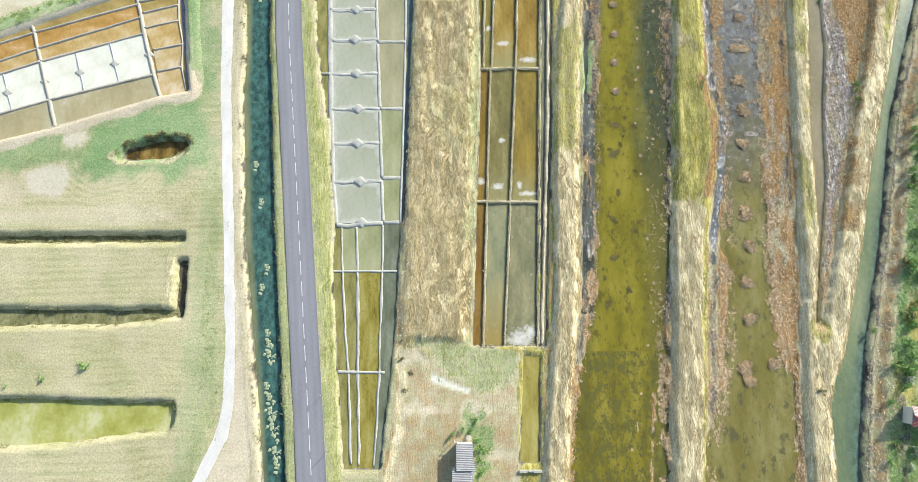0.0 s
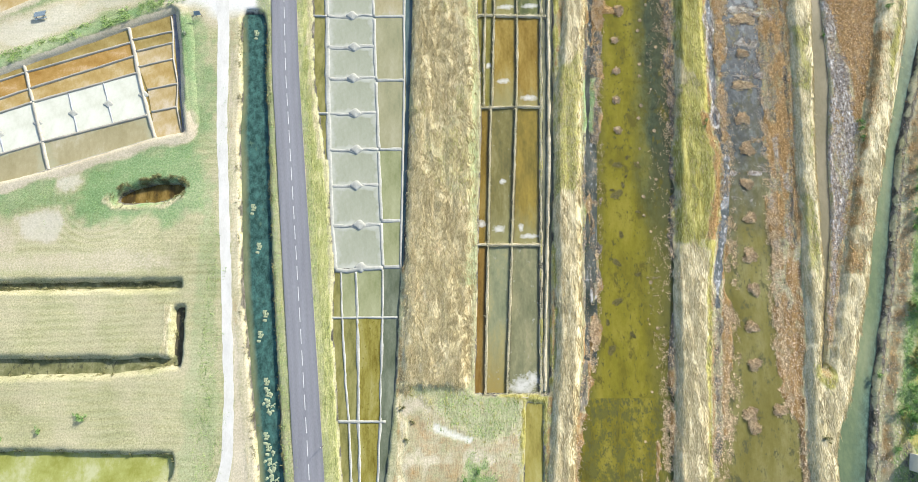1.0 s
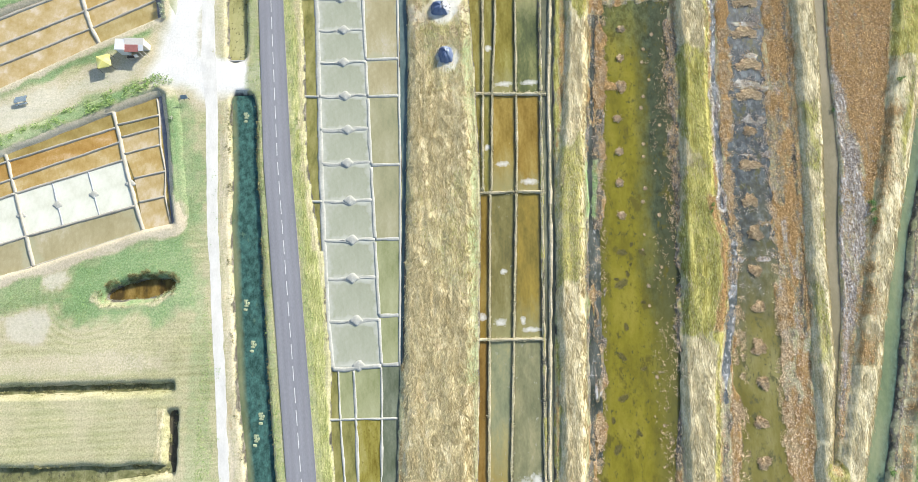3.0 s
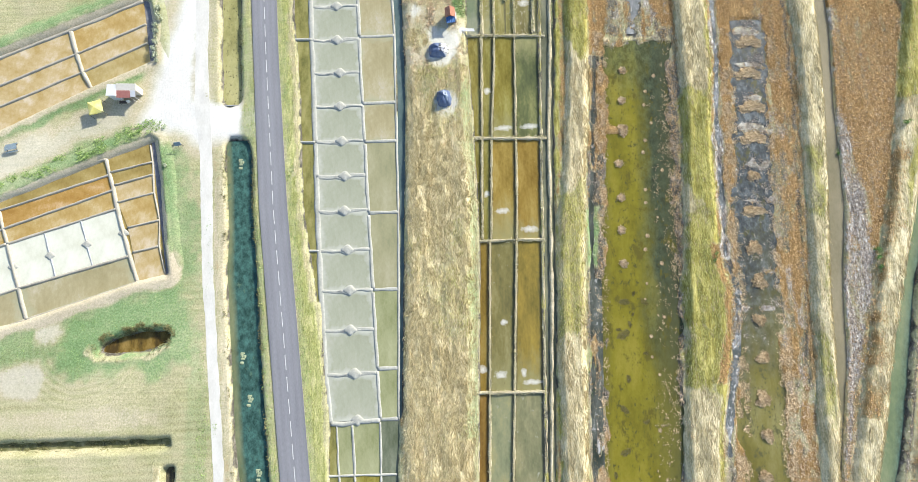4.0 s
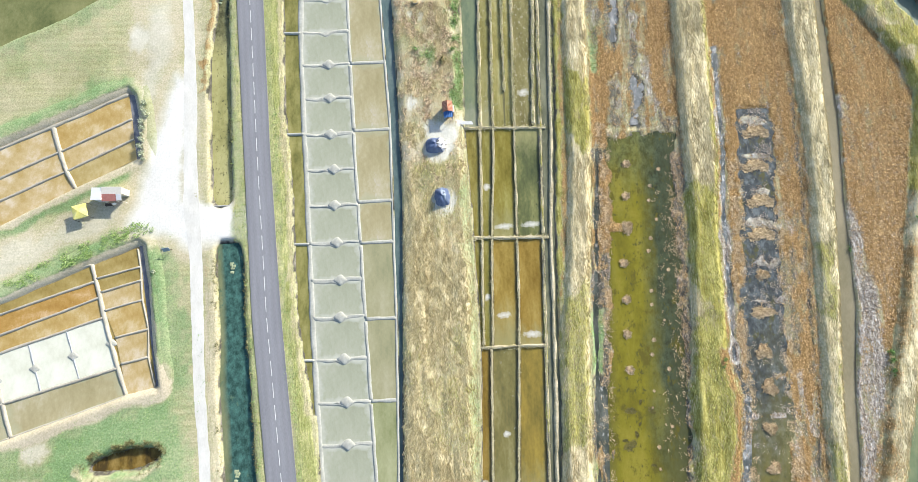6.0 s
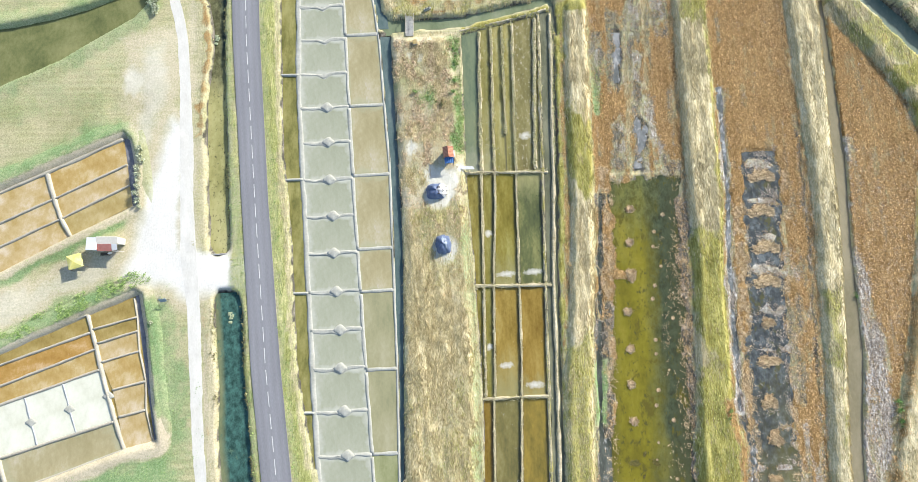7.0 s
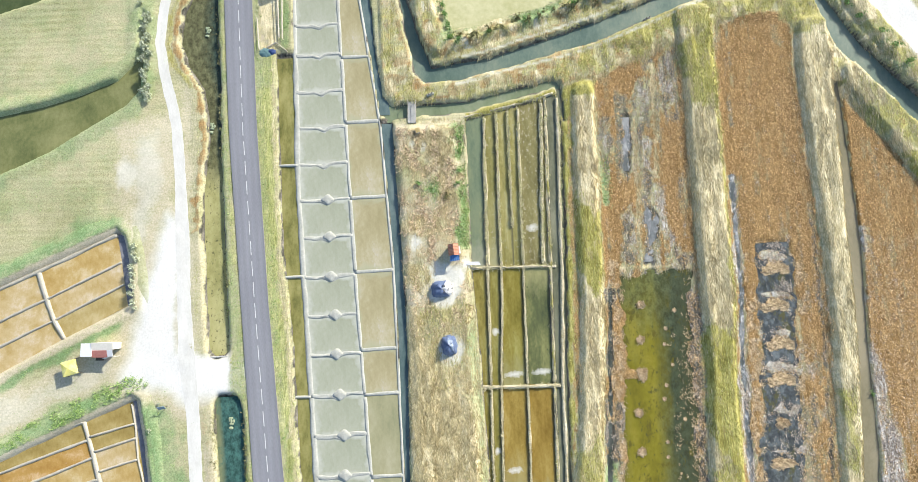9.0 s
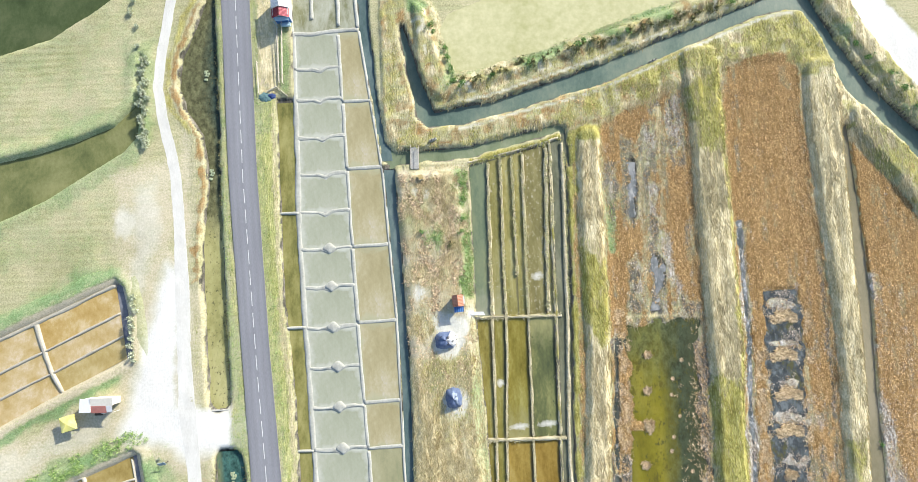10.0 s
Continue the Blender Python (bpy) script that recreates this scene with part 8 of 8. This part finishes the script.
def yellow_gazebo():
    ob = thing("gazebo", (-78.6, 91.6, gz(-78.6, 91.6)), "yellow square canopy tent on dark poles", "tent", turn=14)
    for k in range(4):
        a = math.pi / 2 * k
        turn = Matrix.Rotation(a, 4, "Z")
        bm = bmesh.new()
        grid = []
        for v in range(6):
            t = v / 5
            row = []
            for h in range(9):
                w = h / 4 - 1
                reach = 1.62 * min(1.0, t * 1.25)
                z = 2.4 - 0.4 * min(1.0, t * 1.25) ** 1.6 - 0.08 * (1 - w * w) * min(1.0, t * 1.25)
                if v == 5:
                    z -= 0.28 + 0.06 * math.cos(h * math.pi)
                row.append(bm.verts.new((reach + (0.03 if v == 5 else 0), w * reach, z)))
            grid.append(row)
        for lo, hi in zip(grid, grid[1:]):
            for h in range(8):
                bm.faces.new((lo[h], hi[h], hi[h + 1], lo[h + 1]))
        bmesh.ops.remove_doubles(bm, verts=bm.verts[:], dist=0.005)
        bm.transform(turn)
        part("canopy_panel", bm, YELLOW_CLOTH, ob)
        corner = turn @ Vector((1.7, 1.7, 0))
        part("pole", rod(corner, (corner.x * 0.93, corner.y * 0.93, 2.05), 0.06), DARK_WOOD, ob, "dark pole")
    part("table", box(1.4, 0.8, 0.06, (0, 0, 0.75), 0.01), WOOD, ob)
    for x, y in ((-0.6, -0.3), (0.6, -0.3), (-0.6, 0.3), (0.6, 0.3)):
        part("table_leg", rod((x, y, 0), (x, y, 0.73), 0.04), WOOD, ob)


yellow_gazebo()
bpy.data.objects["gazebo"].scale = (0.9, 0.9, 0.9)
bpy.data.objects["gazebo"].location.x += 0.7
bpy.data.objects["salt_stall"].scale = (0.82, 0.88, 1.15)


def red_cabin():
    ob = thing("cabin", (-0.1, 111.4, gz(-0.1, 111.4)), "tiny wooden cabin with orange red roof and blue front", "cabin", turn=4)
    wall = part("wall", box(2.1, 2.2, 2.3, (0, 0, 1.15), 0.03), DARK_WOOD, ob, "dark board wall")
    part("front", box(2.14, 0.08, 2.25, (0, -1.13, 1.13), 0.01), BLUE_PAINT, ob, "bright blue front boards")
    part("door", box(0.8, 0.05, 1.8, (0.2, -1.2, 0.9), 0.01), BLUE_DARK, wall, "dark blue door")
    part("roof", ribbed(1.5, 2.7, 8, 0.04, (-0.62, 0.05, 2.62), (0, -32, 0)), TILE_ORANGE, ob, "orange red roof slope")
    part("roof", ribbed(1.5, 2.7, 8, 0.04, (0.62, 0.05, 2.62), (0, 32, 0)), TILE_ORANGE, ob, "orange red roof slope")
    part("ridge", rod((0, -1.3, 3.03), (0, 1.4, 3.03), 0.07, 8), TILE_ORANGE, ob)
    part("lean_to", ribbed(2.2, 1.5, 5, 0.03, (0.05, -1.9, 2.1), (10, 0, 0), False), BLUE_PAINT, ob, "bright blue lean-to roof")
    for x in (-0.95, 1.05):
        part("porch_post", box(0.09, 0.09, 1.95, (x, -2.55, 0.97), 0.01), BLUE_PAINT, ob)
    part("side_shelf", box(0.5, 1.8, 0.9, (1.35, 0, 0.45), 0.02), PLAIN_WHITE, ob, "white chest beside the wall")


red_cabin()
bpy.data.objects["cabin"].scale = (0.88, 0.86, 0.95)


def heap_mesh(rx, ry, tall, seed, folds, material, sector=(0, 1), lift=0.0, boxy=0.0):
    """A draped heap: a smooth mound with folds running down its sides; sector: the share of its round that is covered."""
    bm = bmesh.new()
    n, rings = 40, 9
    a0, a1 = (2 * math.pi * s for s in sector)
    whole = sector == (0, 1)
    cols = n if whole else n + 1
    grid = []
    for j in range(rings):
        t = j / (rings - 1)
        row = []
        for i in range(cols):
            a = a0 + (a1 - a0) * i / n
            fold = 1 + (1 - 0.75 * boxy) * t * (0.07 * math.sin(folds * a + seed) + 0.05 * math.sin(3 * folds * a + 2 * seed))
            r = t * fold * (1 + boxy * (1 / (abs(math.cos(a)) ** 5 + abs(math.sin(a)) ** 5) ** 0.2 - 1))
            z = tall * (1 - t ** (2.2 + 2.0 * boxy)) * (1 + 0.08 * math.sin(3 * a + seed)) + lift - 0.06 * t
            row.append(bm.verts.new((rx * r * math.cos(a), ry * r * math.sin(a), z)))
        grid.append(row)
    for lo, hi in zip(grid, grid[1:]):
        for i in range(n):
            j = (i + 1) % cols
            bm.faces.new((lo[i], hi[i], hi[j], lo[j]))
    bmesh.ops.remove_doubles(bm, verts=bm.verts[:], dist=0.01)
    bmesh.ops.recalc_face_normals(bm, faces=bm.faces[:])
    for f in bm.faces:
        f.smooth = True
    return bm


def ring(r1, r2, at, tilt=(0, 0, 0)):
    """A tyre: a ring of 14 by 6 faces."""
    bm = bmesh.new()
    loops = [[bm.verts.new(((r1 + r2 * math.cos(b)) * math.cos(a), (r1 + r2 * math.cos(b)) * math.sin(a), r2 * math.sin(b))) for b in (2 * math.pi * q / 6 for q in range(6))] for a in (2 * math.pi * p / 14 for p in range(14))]
    for p in range(14):
        for q in range(6):
            bm.faces.new((loops[p][q], loops[(p + 1) % 14][q], loops[(p + 1) % 14][(q + 1) % 6], loops[p][(q + 1) % 6]))
    bmesh.ops.recalc_face_normals(bm, faces=bm.faces[:])
    bm.transform(pose(*at, *tilt))
    return bm


def covered_heap(at, rx, ry, tall, seed, label, bare):
    ob = thing("salt_heap", (*at, gz(*at)), label, "salt heap", "covered salt heaps", turn=3 * seed)
    if bare:
        part("salt", heap_mesh(rx * 1.0, ry * 0.98, tall * 0.9, seed, 7, SALT, boxy=0.85), SALT, ob, "bare white salt")
        part("tarpaulin", heap_mesh(rx * 1.03, ry * 1.04, tall * 0.97, seed, 7, TARP, (0.17, 0.85), 0.04, 0.85), TARP, ob, "dark blue tarpaulin")
        for x, y, z in ((0.5, 0.5, 1.15), (0.35, -0.6, 1.15), (1.3, -0.2, 0.95), (-0.8, 0.7, 1.15)):
            part("tyre", ring(0.2, 0.06, (x, y, z * tall / 1.5 + 0.22), (8 * y, -8 * x, 0)), RUBBER, ob, "black tyre")
        for y in (-0.9, -0.1, 0.7):
            part("rope", rod((0.2, y, tall + 0.1), (rx * 1.05, y * 1.1, 0.15), 0.05, 6), RUBBER, ob, "dark rope")
    else:
        part("tarpaulin", heap_mesh(rx, ry, tall, seed, 8, TARP, boxy=0.5), TARP, ob, "slate blue tarpaulin")
        # paler copy over the side towards the sun: sunlight put into the colour
        part("tarpaulin", heap_mesh(rx * 0.9, ry * 0.95, tall * 1.03, seed, 8, LIT_TARP, (-0.18, 0.3), 0.03, 0.5), LIT_TARP, ob, "sheet coloured paler on the sunny side")
        part("vent_slit", box(0.28, 0.9, 0.1, (0.55, 0.1, tall * 0.92), 0.04, (0, 22, 8)), RUBBER, ob, "dark gap in the sheet")
    for k in range(10):
        a = 2 * math.pi * k / 10
        part("weight_stone", box(0.3, 0.25, 0.2, (rx * 1.06 * math.cos(a), ry * 1.06 * math.sin(a), 0.08), 0.05), CLAY, ob)


covered_heap((-2.9, 103.6), 2.1, 1.65, 1.5, 1, "salt heap half covered by a dark blue tarpaulin", True)
covered_heap((-1.9, 92.1), 1.65, 2.05, 1.6, 2, "oval salt heap under a slate blue tarpaulin", False)


def board_crossing():
    ob = thing("board_crossing", (4.0, 108.6, gz(2.4, 108.6)), "pale boards laid across a narrow basin", "boards", turn=-2)
    for k in range(3):
        part("board", box(3.4 - 0.5 * k, 0.22, 0.06, (0.12 * k - 0.3, -0.24 + 0.24 * k, 0.08), 0.012), SALT, ob)


board_crossing()


def road_stall():
    """The hut at the road's edge by the end of the pans, with its rails."""
    ob = thing("road_hut", (-34.9, 175.8, 0.12), "roadside hut with white and dark red roof and blue front", "hut", turn=2)
    wall = part("wall", box(4.2, 6.0, 2.5, (0, 2.2, 1.25), 0.03), WHITEWASH, ob, "white board wall")
    part("window", box(0.05, 1.4, 0.9, (-2.13, 2.0, 1.4), 0.01), BLUE_DARK, wall, "dark shutter")
    part("roof", ribbed(2.5, 4.6, 12, 0.04, (-1.15, 3.3, 2.95), (0, -20, 0)), PLAIN_WHITE, ob, "white sheet roof slope")
    part("roof", ribbed(2.5, 4.6, 12, 0.04, (1.15, 3.3, 2.95), (0, 20, 0)), PLAIN_WHITE, ob, "white sheet roof slope")
    part("roof", ribbed(2.4, 2.3, 7, 0.04, (-1.2, -0.2, 2.75), (0, -20, 0)), MAROON, ob, "dark red roof slope")
    part("roof", ribbed(2.4, 2.3, 7, 0.04, (1.15, -0.2, 2.75), (0, 20, 0)), ROSE, ob, "rose red roof slope")
    part("front", box(4.1, 0.1, 2.1, (0, -0.9, 1.1), 0.01), BLUE_PAINT, ob, "pale blue front")
    part("bench", box(2.6, 0.9, 0.45, (0.4, -1.7, 0.45), 0.03), BLUE_PALE, ob, "pale blue bench")
    for x in (-1.9, 1.9):
        part("porch_post", box(0.1, 0.1, 2.2, (x, -2.1, 1.1), 0.01), BLUE_PALE, ob, "pale blue post")
    part("porch_roof", box(3.6, 0.9, 0.06, (0.2, -1.5, 2.25), 0.01, (14, 0, 0)), BLUE_PALE, ob, "pale blue lean-to roof")


road_stall()
bpy.data.objects["road_hut"].scale = (0.82, 0.88, 1.2)
bpy.data.objects["road_hut"].location.y -= 0.9


def rail_fence(points, label, post_h=1.0):
    base = Vector((*points[0], 0))
    ob = thing("rail_fence", (points[0][0], points[0][1], 0.0), label, "fence", "wooden fences")
    p = resample(points, 2.0)
    for x, y in p:
        part("post", box(0.13, 0.13, post_h, (x - base.x, y - base.y, gz(x, y) + post_h / 2 - 0.05), 0.02), PALE_WOOD, ob)
    for (x0, y0), (x1, y1) in zip(p, p[1:]):
        za, zb = gz(x0, y0), gz(x1, y1)
        for h in (0.5, 0.92):
            part("rail", rod((x0 - base.x, y0 - base.y, za + h * post_h), (x1 - base.x, y1 - base.y, zb + h * post_h), 0.07, 6), PALE_WOOD, ob)
    return ob


rail_fence([(-40.9, 165.2), (-40.5, 158.0)], "pale wooden rail fence at the road edge")
rail_fence([(-36.6, 176.2), (-36.3, 167.0), (-36.1, 160.4)], "pale wooden rail fence beside a path")
rail_fence([(-35.4, 174.5), (-35.4, 160.2)], "pale wooden rail fence above the pans")
rail_fence([(-38.8, 158.4), (-37.4, 160.0), (-34.6, 157.4)], "low wooden rail at a ditch crossing", 0.5)


def nets():
    ob = thing("net_heap", (-39.2, 157.3, gz(-39.2, 157.3)), "crumpled blue green net heap on the verge", "net")
    part("net", heap_mesh(1.7, 1.2, 0.35, 3, 9, NET), NET, ob)
    m = part("net", heap_mesh(1.1, 0.8, 0.4, 5, 7, BLUE_DARK), BLUE_DARK, ob, "dark blue net")
    m.location = (1.2, 0.2, 0)


nets()


def footbridge():
    ob = thing("footbridge", (-7.6, 142.2, 0.0), "weathered plank footbridge over the moat", "bridge", turn=-2)
    for x in (-0.7, 0.7):
        part("beam", box(0.16, 5.2, 0.2, (x, 0, 0.12), 0.02), DARK_WOOD, ob, "dark beam")
    for k in range(22):
        part("plank", PLANK, PALE_WOOD, ob).location = (0.02 * math.sin(k * 5.1), -2.45 + k * 0.233, 0.25)
    for x in (-0.85, 0.85):
        for y in (-2.3, 0, 2.3):
            part("post", box(0.1, 0.1, 1.0, (x, y, 0.65), 0.01), PALE_WOOD, ob)
        part("rail", box(0.07, 4.9, 0.1, (x, 0, 1.12), 0.01), PALE_WOOD, ob)


PLANK = bpy.data.meshes.new("plank")
_bm = box(1.75, 0.2, 0.05, bevel=0.012)
_bm.to_mesh(PLANK)
_bm.free()
PLANK.materials.append(GREY_WOOD)
footbridge()


def picnic_table(at, turn):
    ob = thing("picnic_table", (*at, gz(*at)), "weathered grey blue picnic table on dry grass", "table", turn=turn)
    for k in range(5):
        part("board", box(2.6, 0.17, 0.05, (0, -0.4 + 0.2 * k, 0.78), 0.01), GREY_BLUE, ob)
    for s in (-1, 1):
        for k in range(2):
            part("seat_board", box(2.6, 0.17, 0.05, (0, s * (0.72 + 0.2 * k), 0.46), 0.01), GREY_BLUE, ob)
        for x in (-0.95, 0.95):
            part("leg", rod((x, s * 0.85, 0), (x, s * 0.25, 0.76), 0.06, 6), DARK_WOOD, ob)
    for x in (-0.95, 0.95):
        part("crossbeam", box(0.08, 1.8, 0.1, (x, 0, 0.4), 0.01), DARK_WOOD, ob)


picnic_table((-96.0, 83.2), 12)


def sign_panel(at, turn):
    ob = thing("information_sign", (*at, gz(*at)), "small dark information sign on two posts", "sign", turn=turn)
    for x in (-0.55, 0.55):
        part("post", box(0.1, 0.1, 1.5, (x, 0, 0.75), 0.01), DARK_WOOD, ob)
    part("panel", box(1.4, 0.08, 0.9, (0, -0.05, 1.45), 0.01, (-40, 0, 0)), GREY_BLUE, ob, "grey panel")


sign_panel((-59.6, 82.9), 8)


def verge_post(at):
    ob = thing("marker_post", (*at, gz(*at)), "slim dark wooden post on the road verge", "post", "marker posts")
    part("post", rod((0, 0, -0.1), (0, 0, 2.4), 0.06, 8, 0.05), DARK_WOOD, ob)
    part("cap", rod((0, 0, 2.4), (0, 0, 2.46), 0.08, 8, 0.04), PLAIN_WHITE, ob, "pale cap")


verge_post((-25.2, -21.4))
verge_post((-27.0, -10.9))


def culvert(at, wide, label):
    ob = thing("culvert", (*at, 0.0), label, "culvert", "culverts")
    part("head_wall", box(wide, 0.22, 1.1, (0, 0, -0.62), 0.04), GREY_WOOD, ob, "grey concrete head wall")
    part("pipe", rod((0, -0.3, -0.75), (0, 0.3, -0.75), 0.4, 14), MUD, ob, "dark pipe mouth")


culvert((-47.2, 85.0), 3.6, "concrete culvert head under the gravel crossing")
culvert((-48.9, 92.1), 3.6, "concrete culvert head under the gravel crossing")


def sluice(at, wide, turn, label):
    ob = thing("sluice", (*at, gz(*at)), label, "sluice", "sluices", turn=turn)
    part("wall", box(wide, 0.5, 0.9, (0, 0, 0.0), 0.05), CLAY, ob, "pale stone wall")
    for x in (-0.4, 0.4):
        part("post", box(0.12, 0.2, 1.2, (x, 0, 0.4), 0.01), DARK_WOOD, ob)
    part("gate", box(0.7, 0.06, 0.9, (0, 0, 0.2), 0.01), GREY_WOOD, ob, "grey board gate")


sluice((13.9, -25.2), 4.4, 0, "small stone sluice at the end of a basin")
sluice((-3.5, 145.9), 1.6, 20, "small wooden sluice on the moat bank")
sluice((45.8, 161.6), 1.6, 20, "small wooden sluice on the canal bank")


def crate(at, turn):
    ob = thing("crate", (*at, gz(*at)), "small yellow wooden crate on dry grass", "crate", turn=turn)
    for x in (-0.45, 0.45):
        part("side", box(0.05, 1.1, 0.45, (x, 0, 0.25), 0.01), PALE_WOOD, ob)
    for y in (-0.53, 0.53):
        part("end", box(0.95, 0.05, 0.45, (0, y, 0.25), 0.01), PALE_WOOD, ob)
    for k in range(5):
        part("slat", box(0.9, 0.16, 0.03, (0, -0.42 + 0.21 * k, 0.48), 0.005), YELLOW_WOOD, ob)


crate((-6.5, 137.6), 8)
